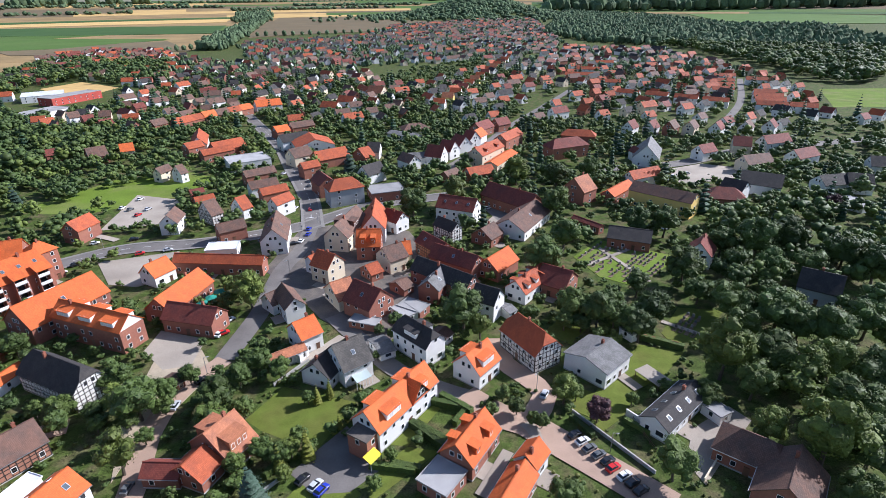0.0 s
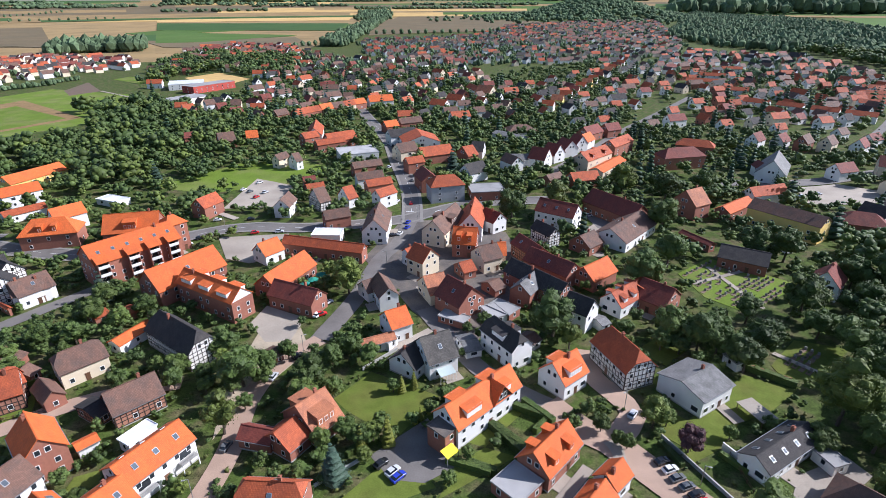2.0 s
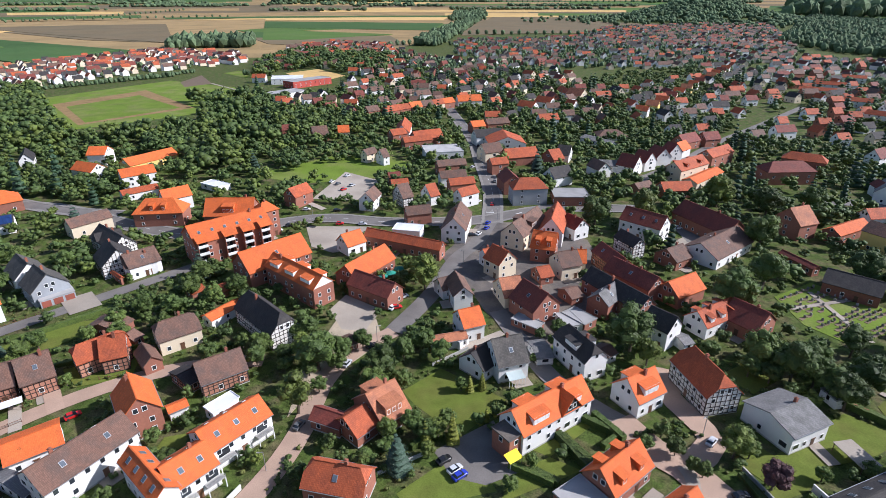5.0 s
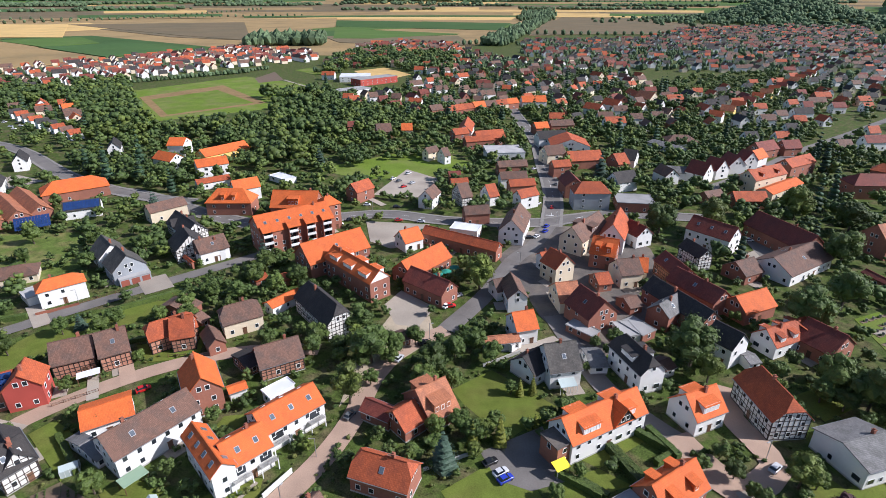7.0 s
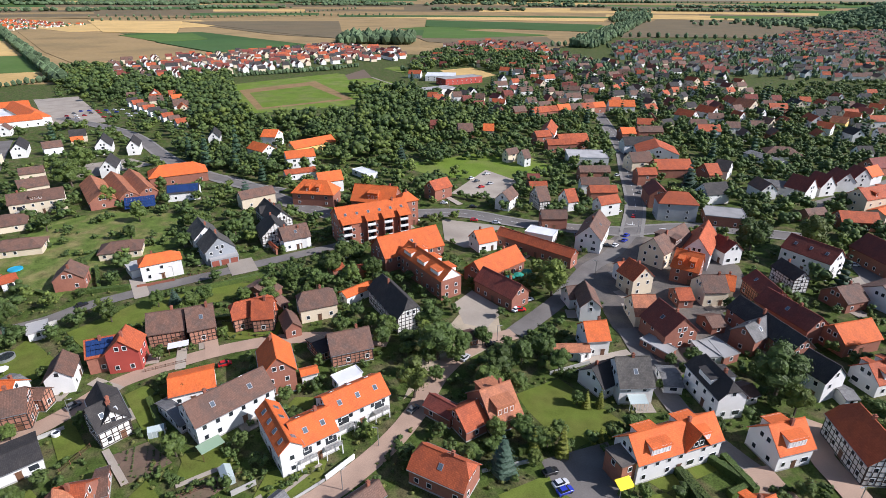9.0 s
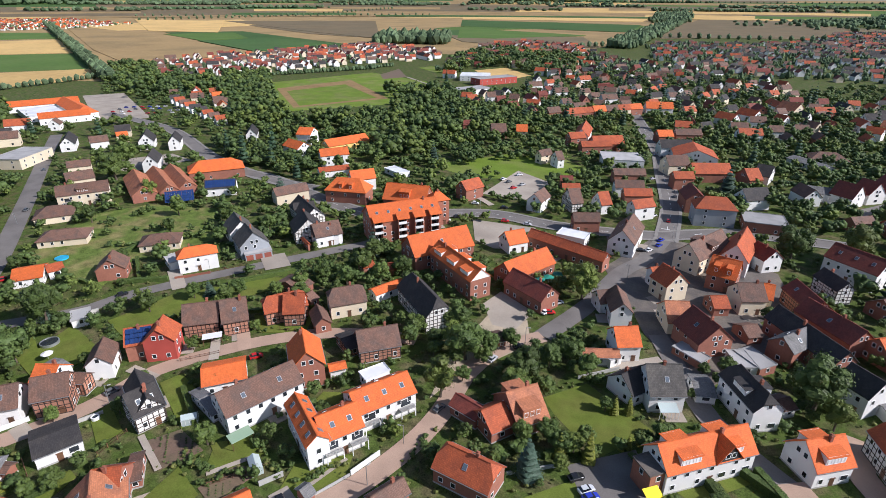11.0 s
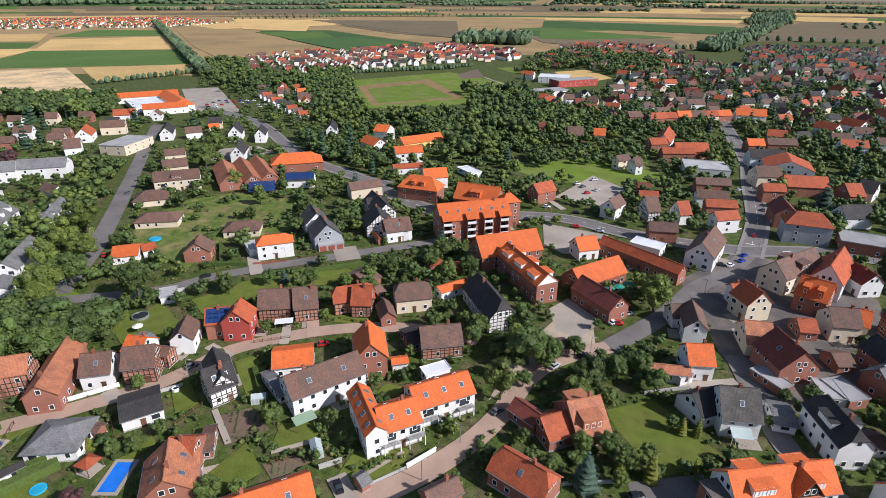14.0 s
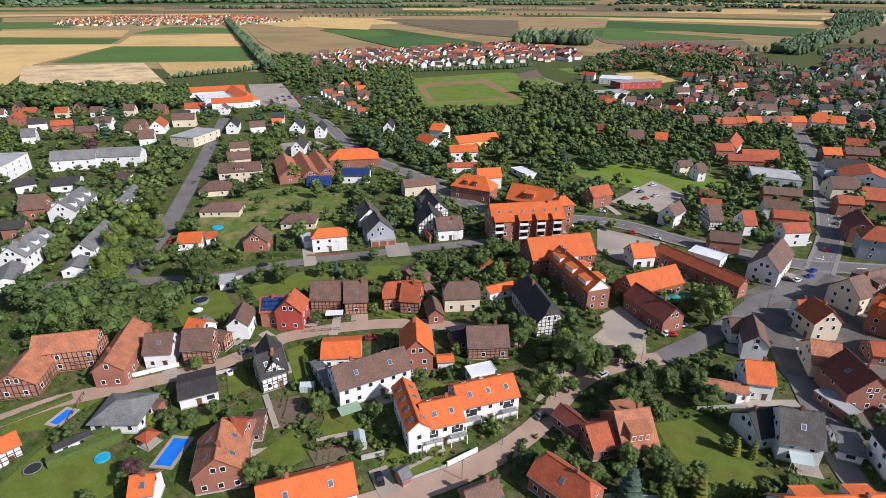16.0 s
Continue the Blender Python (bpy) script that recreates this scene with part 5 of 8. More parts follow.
sheet("lawn", [(30.3, 103.2), (49.2, 126.7), (60.2, 123.0), (52.7, 114.3), (43.6, 107.5), (36.8, 97.5), (30.5, 92.1)], LAWN, 0.092, "mown lawn round the grey house", "lawn")
sheet("lawn", [(24.5, 101.1), (30.4, 107.3), (33.4, 105.3), (29.7, 97.4)], LAWN, 0.096, "small lawn behind a wall", "lawn")
sheet("lawn", [(23.3, 131.9), (28.3, 138.0), (36.9, 135.1), (30.4, 126.4)], LAWN, 0.100, "lawn behind the half-timbered house", "lawn")
sheet("lawn", [(57.2, 132.4), (67.0, 146.6), (80.2, 145.1), (68.9, 129.8), (58.5, 126.9)], LAWN, 0.104, "grass of the graveyard", "lawn")
sheet("graveyard", [(41.5, 182.5), (54.4, 198.1), (80.0, 182.9), (58.6, 159.1), (47.4, 166.9)], MEADOW, 0.108, "gravel graveyard with rows of graves", "graveyard")
sheet("yard", [(51.5, 94.3), (62.9, 101.9), (65.9, 97.2), (56.7, 87.8), (48.4, 78.8), (46.7, 84.5)], STONEP, 0.112, "pale paved yard beside the dark-roofed house", "yard")
sheet("yard", [(7.9, 212.5), (18.8, 232.8), (28.3, 225.7), (18.6, 212.6)], STONEP, 0.116, "pale yard of the farm", "yard")
sheet("yard", [(8.6, 236.5), (29.4, 236.5), (30.4, 222.3), (15.4, 218.9)], ASPHALT, 0.120, "farmyard with two parked cars", "yard")
sheet("yard", [(114, 295), (137, 306), (160, 295), (139, 275), (110.9, 269.9)], STONEP, 0.124, "pale car park by the road", "yard")
sheet("square", [(-70.7, 170.5), (-67.6, 208.7), (-44.2, 216.6), (-21.8, 206.2), (-12.4, 184.4), (-18.7, 167.3), (-9.9, 156.1), (-16.4, 138.7), (-20.8, 124.2), (-32.0, 130.2), (-42.4, 138.2), (-51.3, 149.3)], OLDTAR, 0.128, "patched tarred lanes and yards of the old village", "square")
sheet("yard", [(-135.2, 175.9), (-109.0, 185.9), (-104.7, 161.7), (-110.3, 157.4), (-120.8, 159.0)], STONEP, 0.132, "pale gravel forecourt with parked cars", "yard")
sheet("yard", [(-82.5, 116.1), (-71.9, 122.0), (-64.4, 112.3), (-70.7, 86.0), (-70.4, 76.6), (-77.7, 92.8)], SAND, 0.136, "sandy village square under trees", "yard")
sheet("yard", [(-87.8, 120.9), (-88.1, 131.2), (-72.9, 127.2), (-71.7, 114.9), (-78.4, 113.0)], STONEP, 0.140, "pale paved forecourt", "yard")
sheet("lawn", [(-90.8, 13.1), (-95.0, 26.7), (-85.4, 26.1), (-84.7, 16.9)], LAWN, 0.144, "garden lawn beside a vegetable plot", "lawn")
sheet("lawn", [(-90.5, 30.2), (-95.8, 35.3), (-88.1, 43.0), (-83.3, 37.6)], LAWN, 0.148, "garden lawn behind the long house", "lawn")
sheet("soil", [(-107.5, 25.2), (-105.2, 32.1), (-95.5, 32.3), (-97.2, 23.6)], SOIL, 0.152, "dug vegetable beds", "soil")
sheet("soil", [(-86.9, 26.7), (-87.6, 34.3), (-81.1, 37.9), (-81.6, 26.4)], SOIL, 0.156, "rows of vegetables in a garden", "soil")
sheet("lawn", [(-113.2, -26.5), (-120.6, -18.9), (-111.2, -8.2), (-99.3, -6.5), (-98.4, -10.5), (-106.7, -26.4)], LAWN, 0.160, "garden lawn with a paddling pool", "lawn")
sheet("lawn", [(-130.2, -26.9), (-136.8, -23.9), (-134.7, -10.6), (-131.2, -7.3), (-125.9, -17.7)], LAWN, 0.164, "lawn beside the lane", "lawn")
sheet("lawn", [(-124.3, 19.9), (-126.6, 24.9), (-113.9, 23.2), (-114.9, 18.0)], LAWN, 0.168, "lawn with a white fountain", "lawn")
sheet("lawn", [(-74.3, 36.8), (-77.6, 42.9), (-70.7, 52.9), (-67.0, 47.3), (-68.6, 37.5)], LAWN, 0.172, "garden below the white flats", "lawn")
sheet("lawn", [(-89.5, 54.7), (-91.6, 61.1), (-83.3, 67.3), (-82.4, 64.9)], LAWN, 0.176, "small lawn behind the orange roofs", "lawn")
sheet("lawn", [(-124.6, 41.5), (-115.5, 40.9), (-105.2, 32.1), (-125.1, 36.0)], LAWN, 0.180, "strip of lawn", "lawn")
sheet("lawn", [(-135.9, 69.0), (-122.7, 82.0), (-116.5, 73.7), (-125.9, 65.5)], LAWN, 0.184, "front garden lawn", "lawn")
sheet("lawn", [(-165.9, 38.5), (-167.0, 58.7), (-152.8, 87.3), (-142.1, 95.0), (-153.2, 57.1), (-152.9, 38.1)], LAWN, 0.188, "back gardens with lawn", "lawn")
sheet("lawn", [(-177.7, 14.7), (-164.9, 20.6), (-171.2, 30.8), (-149.2, 31.7), (-149.2, 15.6)], LAWN, 0.192, "garden lawn by the round pool", "lawn")
sheet("lawn", [(-95.5, 34.0), (-91.6, 41.9), (-84.7, 40.9), (-87.1, 31.6)], LAWN, 0.196, "small garden lawn beside vegetable beds", "lawn")
sheet("lawn", [(-108.6, 3.5), (-112.4, 4.2), (-110.9, 11.8), (-107.9, 11.9), (-105.9, 6.5)], LAWN, 0.200, "lawn beside the long blue pool", "lawn")
sheet("lawn", [(-105.9, 19.0), (-105.7, 23.7), (-102.0, 23.0), (-102.5, 18.5)], LAWN, 0.204, "clipped lawn behind the brick house", "lawn")
sheet("lawn", [(-176.6, 16.2), (-175.0, 21.9), (-163.1, 20.2), (-164.3, 15.5)], LAWN, 0.208, "lawn beside the trampoline", "lawn")
sheet("verge", [(-201.0, -5.7), (-200.6, 9.7), (-193.7, 12.2), (-191.2, -1.6)], MEADOW, 0.212, "grass verge", "verge")
sheet("verge", [(-202.3, 7.2), (-255.4, 26.3), (-254.0, 28.4), (-199.5, 11.3)], MEADOW, 0.216, "grass verge beside the road", "verge")
clearing([(-542, 336), (-525, 443), (-375, 370), (-326, 310), (-357, 247), (-397, 254)])
clearing([(-467, 555), (-482, 616), (-467, 674), (-380, 618), (-335, 524), (-319, 486), (-344, 466), (-365, 433)])
clearing([(-507, 511), (-502, 520), (-382, 452), (-370, 426)])
clearing([(-190.4, 221.3), (-196, 233), (-178, 263), (-148, 280), (-129, 272), (-141.0, 253.3), (-171.4, 231.7)])
clearing([(374, 604), (461, 600), (346, 439), (292, 441)])

# ---- streets ----
road("road", [(-297, 142), (-253.7, 150.9), (-205.3, 148.2), (-167.6, 152.1), (-148.5, 173.9), (-130.7, 187.7), (-102.4, 194.0), (-69.3, 210.0), (-57.9, 221.6), (-39.4, 238.1), (-3.3, 251.7)], 7.5, ASPHALT, 0.200, "wide asphalt main road through the village")
road("road", [(-62.5, 208.6), (-75.3, 249.2), (-98, 300), (-121, 351), (-154, 408), (-185, 462)], 6.8, ASPHALT, 0.204, "asphalt high street between shops")
road("road", [(-64.0, 212.9), (-62.2, 186.9), (-64.2, 170.2), (-62.3, 143.2), (-63.7, 117.6)], 6.2, ASPHALT, 0.208, "asphalt street down from the crossing", kerb=False)
road("road", [(-63.7, 117.6), (-69.3, 104.9), (-69.6, 90.5), (-64.9, 74.3), (-63.2, 62.3), (-63.6, 49.5), (-65.4, 40.0), (-68.5, 28.0)], 5.4, PAVED, 0.212, "pinkish paved lane", kerb=False)
road("road", [(-39.1, 140.1), (-28.2, 126.8), (-17.1, 114.2), (-5.0, 106.6), (1.9, 103.6)], 5.6, ASPHALT, 0.216, "asphalt lane between old houses", kerb=False)
road("road", [(0.5, 104.6), (8.4, 97.9), (14.6, 95.3), (22.4, 88.6), (30.4, 81.9), (40.0, 73.4)], 8, PAVED, 0.220, "pink paved street with parked cars", kerb=False)
road("road", [(15.3, 95.3), (20.4, 105.0), (15.7, 112.5), (11.1, 118.3), (10.2, 128.8)], 6, PAVED, 0.224, "pink paved lane", kerb=False)
road("road", [(-135.8, -35.1), (-135.2, -27.1), (-135.7, -16.3), (-131.7, 1.3), (-128.6, 21.1), (-130.8, 37.3), (-124.1, 58.8), (-113.3, 75.6), (-100.3, 86.6), (-89.6, 92.1)], 5.2, PAVED, 0.228, "pink paved village lane", kerb=False)
road("road", [(-209.1, -37.4), (-209.4, -28.8), (-199.6, -5.8), (-179.7, 31.2), (-177.2, 50.1), (-167.3, 81.2), (-155.1, 114.4), (-146.8, 136.3)], 5.6, ASPHALT, 0.232, "asphalt side road behind hedges", kerb=False)
road("road", [(-197.5, 6.6), (-211.5, 14.0), (-242.0, 28.4), (-306, 53), (-398, 87), (-453, 108)], 7.6, ASPHALT, 0.236, "straight asphalt road with tarred joints", kerb=False)
road("road", [(-511, 161), (-413, 169), (-317, 151), (-256.9, 149.0), (-221.6, 155.5)], 7, ASPHALT, 0.240, "road past the park")
road("road", [(76, 295), (124, 306), (176, 337), (229, 351), (298, 373)], 7, ASPHALT, 0.244, "asphalt road out of the village")
road("road", [(-8.8, 295.6), (12, 343), (35, 405), (70, 483), (111, 577)], 6, ASPHALT, 0.248, "road lined by gabled houses", kerb=False)
road("road", [(194, 411), (250, 506), (316, 651)], 6, ASPHALT, 0.252, "estate road", kerb=False)
road("path", [(-491, 497), (-388, 449)], 3, STONEP, 0.256, "pale straight path beside the playing field", kerb=False)
road("driveway", [(-133.1, 63.8), (-122.0, 57.7)], 3.6, PAVED, 0.260, "paved driveway between half-timbered houses", kerb=False)
road("driveway", [(-132.9, 55.3), (-124.0, 49.7)], 2.6, STONEP, 0.264, "pale driveway to the lane", kerb=False)
road("driveway", [(-184.4, 67.0), (-169.2, 61.8)], 4.5, STONEP, 0.268, "pale driveway beside the white house", kerb=False)
road("driveway", [(-169.0, 97.0), (-157.9, 92.3)], 9, STONEP, 0.272, "paved forecourt of a row of garages", kerb=False)
road("driveway", [(-74.4, 36.7), (-67.2, 35.4)], 4, STONEP, 0.276, "short drive with a parked car", kerb=False)
road("driveway", [(-133.7, 8.2), (-128.0, 8.5)], 3.5, STONEP, 0.280, "paved yard before a house", kerb=False)
road("driveway", [(-136.8, 33.6), (-127.6, 36.1)], 3, STONEP, 0.284, "paved yard beside the lane", kerb=False)
road("path", [(-88.9, 29.5), (-85.6, 38.8)], 1.2, STONEP, 0.288, "narrow garden path", kerb=False)
road("path", [(-109.9, 25.3), (-97.2, 23.6)], 1.4, STONEP, 0.292, "narrow garden path", kerb=False)
road("path", [(-70.8, 40.2), (-70.6, 51.0)], 0.9, STONEP, 0.296, "narrow garden path along a wall", kerb=False)
road("driveway", [(10.3, 80.7), (16.6, 90.1), (14.6, 95.3)], 3, STONEP, 0.300, "pale paved drive beside the orange-roofed house", kerb=False)
road("driveway", [(3.8, 75.1), (10.1, 86.7)], 2.5, STONEP, 0.304, "pale drive between two houses", kerb=False)
road("path", [(52.6, 190.1), (63.5, 163.0)], 1.6, STONEP, 0.308, "gravel path in the graveyard", kerb=False)
road("path", [(45.3, 175.6), (65.5, 190.2)], 1.6, STONEP, 0.312, "gravel path in the graveyard", kerb=False)
road("path", [(59.2, 138.4), (70.5, 129.8)], 1.6, STONEP, 0.316, "gravel path in the graveyard", kerb=False)
road("path", [(43.6, 107.5), (39.7, 114.1)], 3, STONEP, 0.320, "paved path to the grey house", kerb=False)
road("path", [(-42.8, 116.5), (-34.1, 129.0)], 2.5, STONEP, 0.324, "gravel path along a low wall", kerb=False)
road("driveway", [(-158.1, 203.5), (-139.2, 195.6)], 3, STONEP, 0.328, "pale drive to the car park", kerb=False)

MARKING = mat("road_paint", (0.68, 0.68, 0.66), rough=0.6, spread=0.15, fine=3)


def dashes(pts, z, on=3.0, off=5.0, wide=0.16):
    """Dashed white middle line along a street."""
    line, s, run = smooth_line(pts, 1.0), Shape(), 0.0
    for p, q in zip(line, line[1:]):
        d = q - p
        n = Vector((-d.y, d.x)).normalized() * wide / 2
        if run % (on + off) < on:
            s.face([(*(p + n), z), (*(p - n), z), (*(q - n), z), (*(q + n), z)])
        run += d.length
    tagged(new("road_marking", s.mesh("road_marking", [MARKING])), "dashed white middle line painted on the asphalt", "road marking", kind="structure")


def stop_line(p, q, z, wide=0.5):
    p, q = Vector(p), Vector(q)
    n = Vector((-(q - p).y, (q - p).x)).normalized() * wide / 2
    s = Shape()
    s.face([(*(p + n), z), (*(p - n), z), (*(q - n), z), (*(q + n), z)])
    tagged(new("stop_line", s.mesh("stop_line", [MARKING])), "white stop line painted at the crossing", "road marking", kind="structure")


dashes([(-253.7, 150.9), (-205.3, 148.2), (-167.6, 152.1), (-148.5, 173.9), (-130.7, 187.7), (-102.4, 194.0), (-76.0, 206.5)], 0.214)
dashes([(-66.5, 221.0), (-75.3, 249.2), (-98, 300), (-121, 351), (-154, 408)], 0.218)
stop_line((-65.6, 221.5), (-68.9, 220.4), 0.219)
stop_line((-72.5, 208.6), (-74.0, 205.4), 0.215)
stop_line((-56.0, 223.2), (-54.0, 226.0), 0.215)

# ---- houses of the old village ----
house(-14.6, 96.5, 56.9, 21.4, 8.5, 5.5, 9.7, "or", "w", "dorm2", "cross", detail=2)
house(2.0, 85.8, 60.2, 12.7, 8.4, 4.0, 8.2, "or", "bk", "dorm2s", "chim", detail=2)
house(14.3, 82.1, 56.0, 6.1, 5.7, 4.0, 6.6, "or", "w", detail=2)
house(10.0, 74.4, 60.7, 10.7, 6.3, 3.6, 6.1, "or", "bk", "chim", detail=2)
house(18.4, 121.6, -57.0, 11.3, 9.6, 5.5, 10.4, "rd", "tf", "hh", detail=2)
house(3.9, 112.5, 52.3, 9.3, 9.0, 4.5, 9.0, "or", "w", "dorm1", "sky", detail=2)
house(-11.5, 122.1, -43.4, 10.7, 7.7, 6.0, 9.8, "dk", "w", "dorm1w", "chim", "hh", detail=2)
house(-29.0, 113.3, 40.3, 8.7, 11.3, 5.0, 10.1, "dg", "w", "sky", "veranda", detail=2)
house(-34.9, 110.4, 69.0, 7.5, 9.0, 3.5, 7.1, "dk", "w", detail=2)
house(-43.4, 125.1, 44.3, 6.8, 9.2, 5.0, 8.7, "or", "w", "chim", detail=2)
house(-46.3, 117.1, 39.8, 10.1, 4.5, 3.0, 4.3, "pk", "w", detail=2)
house(-52.6, 141.8, -55.3, 12.0, 6.8, 5.0, 8.1, "br", "w", detail=1)
house(-58.4, 144.1, 50.4, 5.3, 7.3, 3.5, 6.4, "br", "w", detail=1)
house(-28.4, 142.6, -35.6, 11.6, 11.3, 5.0, 10.1, "dr", "bk", "sky", detail=1)
house(-38.1, 148.5, 37.6, 7.3, 11.3, 4.0, 8.3, "pk", "cr", detail=1)
house(-46.0, 164.9, -30.0, 8.4, 9.0, 6.0, 10.2, "rd", "cr", detail=1)
house(-51.4, 170.8, 52.5, 7.1, 5.2, 5.0, 6.8, "rd", "w", detail=1)
house(-24.8, 173.4, 41.0, 8.3, 9.8, 5.0, 9.0, "br", "cr", detail=1)
house(-20.1, 177.7, 13.2, 3.3, 8.5, 5.0, 8.5, "or", "cr", detail=1)
house(-45.6, 197.1, -101.5, 22.5, 10.4, 6.0, 11.1, "br", "cr", "dorm1", detail=1)
house(-35.5, 204.2, -85.1, 20.5, 10.0, 6.0, 12.0, "rd", "w", detail=1)
house(-27.8, 208.7, -35.6, 9.1, 8.6, 5.0, 8.6, "dr", "w", detail=1)
house(-34.5, 183.9, 3.1, 9.3, 10.4, 5.5, 10.6, "or", "bk", "dorm2s", detail=1)
house(-55.4, 241.5, 28.9, 8.5, 10.4, 8.0, 12.2, "rd", "gr", "hip", detail=0)
house(-72.9, 193.1, 102.5, 20.7, 10.4, 5.5, 10.7, "br", "w", "sky", detail=1)
house(-81.1, 226.7, 60.3, 11.0, 6.8, 6.0, 9.0, "rd", "w", detail=0)
house(-92.8, 197.9, 39.7, 11.2, 7.0, 5.0, 7.9, "br", "bk", detail=1)
house(-85.4, 169.3, -3.1, 33.0, 5.8, 4.5, 7.0, "rd", "bk", detail=1)
house(-104.4, 162.1, 64.5, 8.7, 8.6, 4.0, 7.9, "or", "w", detail=1)
house(-88.5, 145.7, 79.0, 21.1, 10.1, 4.0, 8.5, "or", "bk", "chim", detail=1)
house(-78.0, 133.0, -11.6, 17.0, 8.6, 4.5, 8.3, "dr", "bk", "chim", detail=1)
house(-103.2, 127.4, -18.1, 26.6, 8.6, 7.0, 10.7, "or", "bk", "dorm3w", "wgable", detail=1)
house(-120.9, 136.5, 67.8, 24.3, 13.3, 5.5, 11.3, "or", "bk", "sky", detail=1)
house(-146.6, 143.8, 64.0, 29.5, 14.5, 9.6, 14.6, "or", "bk", "sky6", "balc", detail=1)
house(-158.5, 159.6, 26.0, 19.5, 13.0, 9.6, 15.2, "or", "bk", "dorm1", detail=1)
house(-144.6, 163.2, 64.0, 2.0, 8.0, 11.2, 14.2, "or", "bk", "hip", detail=1)
house(-195.1, 156.7, 28.9, 11.4, 11.2, 6.0, 11.2, "or", "bk", "hip", "dorm2s", detail=0)
house(-203.9, 172.6, 63.8, 12.6, 8.6, 6.0, 10.0, "or", "w", detail=0)
house(-268.2, 215.1, 81.0, 29.6, 11.1, 6.0, 9.5, "or", "ye", detail=0)
house(-303.2, 211.8, 28.9, 10.4, 12.8, 7.0, 10.7, "or", "w", detail=0)
house(-251.1, 192.2, 62.5, 16.8, 9.4, 6.0, 9.4, "or", "w", detail=0)
house(-285.2, 190.6, 0.2, 15.8, 10.6, 5.0, 8.6, "or", "w", detail=0)
house(-233.1, 177.4, 64.4, 16.8, 7.6, 3.5, 5.2, "rd", "w", detail=0)
house(-154.5, 198.0, 79.0, 11.5, 8.6, 5.5, 9.4, "rd", "bk", detail=0)
house(-140.2, 55.8, 55.5, 9.9, 9.6, 4.5, 8.9, "br", "tb", "chim", detail=1)
house(-134.7, 62.8, 61.1, 7.5, 10.6, 4.5, 9.4, "br", "tb", "sky", detail=1)
house(-128.4, 75.4, 66.5, 9.7, 7.9, 4.5, 8.1, "rd", "tb", "chim", "hh", detail=1)
house(-117.3, 90.1, 60.8, 7.9, 8.9, 4.5, 8.4, "br", "cr", "chim", "hh", detail=1)
house(-116.0, 79.1, -25.4, 8.7, 5.2, 3.0, 5.3, "br", "bk", detail=1)
house(-98.1, 104.6, -22.6, 17.8, 9.5, 5.0, 10.0, "dk", "tf", "hh", detail=1)
house(-114.8, 104.8, 80.6, 11.7, 5.2, 3.0, 4.3, "or", "w", detail=1)
house(-93.9, 81.4, 58.2, 11.5, 9.4, 4.0, 8.0, "br", "tb", "chim", detail=2)
house(-101.1, 77.1, 74.2, 4.4, 8.9, 2.8, 4.0, "dk", "tb", detail=2)
house(-99.9, 62.6, -30.4, 11.6, 8.7, 6.5, 11.0, "or", "bk", detail=2)
house(-94.6, 68.0, 61.5, 4.6, 3.7, 2.5, 3.3, "or", "w", detail=2)
house(-113.0, 47.4, 61.0, 10.6, 10.1, 3.5, 5.4, "or", "w", detail=2)
house(-98.4, 47.9, 82.7, 18.9, 10.1, 5.5, 9.1, "br", "w", "sky2", detail=2)
house(-80.1, 48.4, -18.1, 15.3, 5.4, 6.5, 8.8, "or", "w", "sky4", detail=2)
house(-76.2, 53.2, 73.5, 9.3, 9.7, 5.5, 8.7, "or", "w", "sky2", "chim", "balcony", detail=2)
house(-76.1, 65.7, 73.6, 14.9, 9.4, 5.5, 8.7, "or", "w", "sky3", "balcony", detail=2)
house(-75.1, 22.0, 73.9, 18.1, 8.9, 3.5, 7.0, "or", "w", "sky2", detail=2)
house(-50.3, 85.4, 64.4, 8.3, 12.2, 3.5, 8.7, "pk", "bk", "dorm1", "chim", detail=2)
house(-53.1, 78.4, 70.7, 6.3, 8.8, 3.2, 6.4, "rd", "bk", detail=2)
house(-59.3, 77.8, -0.4, 8.1, 5.3, 3.0, 4.9, "dr", "bk", detail=2)
house(-47.7, 63.2, 9.3, 9.4, 8.2, 4.0, 7.7, "rd", "bk", "sky", "chim", "hh", detail=2)
house(-55.1, 48.2, 79.8, 7.4, 4.9, 4.0, 6.0, "br", "bk", "chim", detail=2)
house(-91.7, 11.0, -21.5, 11.2, 10.5, 4.5, 8.9, "pk", "bk", "sky2", "chim", detail=2)
house(-96.4, 15.3, 51.6, 5.3, 10.0, 4.0, 8.0, "rd", "bk", detail=2)
house(-93.0, -2.9, 63.3, 4.7, 6.1, 4.0, 6.4, "or", "w", "sky", detail=2)
house(-120.1, -26.4, 101.3, 8.1, 5.0, 4.0, 6.1, "or", "tf", detail=2)
house(-120.0, -3.2, 55.3, 2.5, 10.5, 3.0, 5.4, "gy", "w", "hip", detail=2)
house(-119.7, 12.4, 79.2, 8.9, 10.3, 3.2, 4.3, "dk", "w", detail=2)
house(-114.5, 28.5, 86.6, 6.8, 8.6, 4.5, 8.9, "dk", "tf", "sky2", detail=2)
house(-117.1, 29.9, -11.3, 13.2, 6.7, 4.5, 8.2, "dk", "tf", detail=2)
house(-151.3, -11.4, 66.8, 15.7, 8.3, 6.0, 9.3, "pk", "tb", detail=1)
house(-148.0, -20.8, -25.4, 13.5, 9.7, 4.0, 7.5, "pk", "tb", detail=1)
house(-143.5, -0.2, -26.1, 21.2, 7.9, 5.0, 8.1, "pk", "bk", detail=1)
house(-139.6, 8.4, 61.5, 7.4, 9.0, 4.5, 8.3, "br", "w", "sky", detail=2)
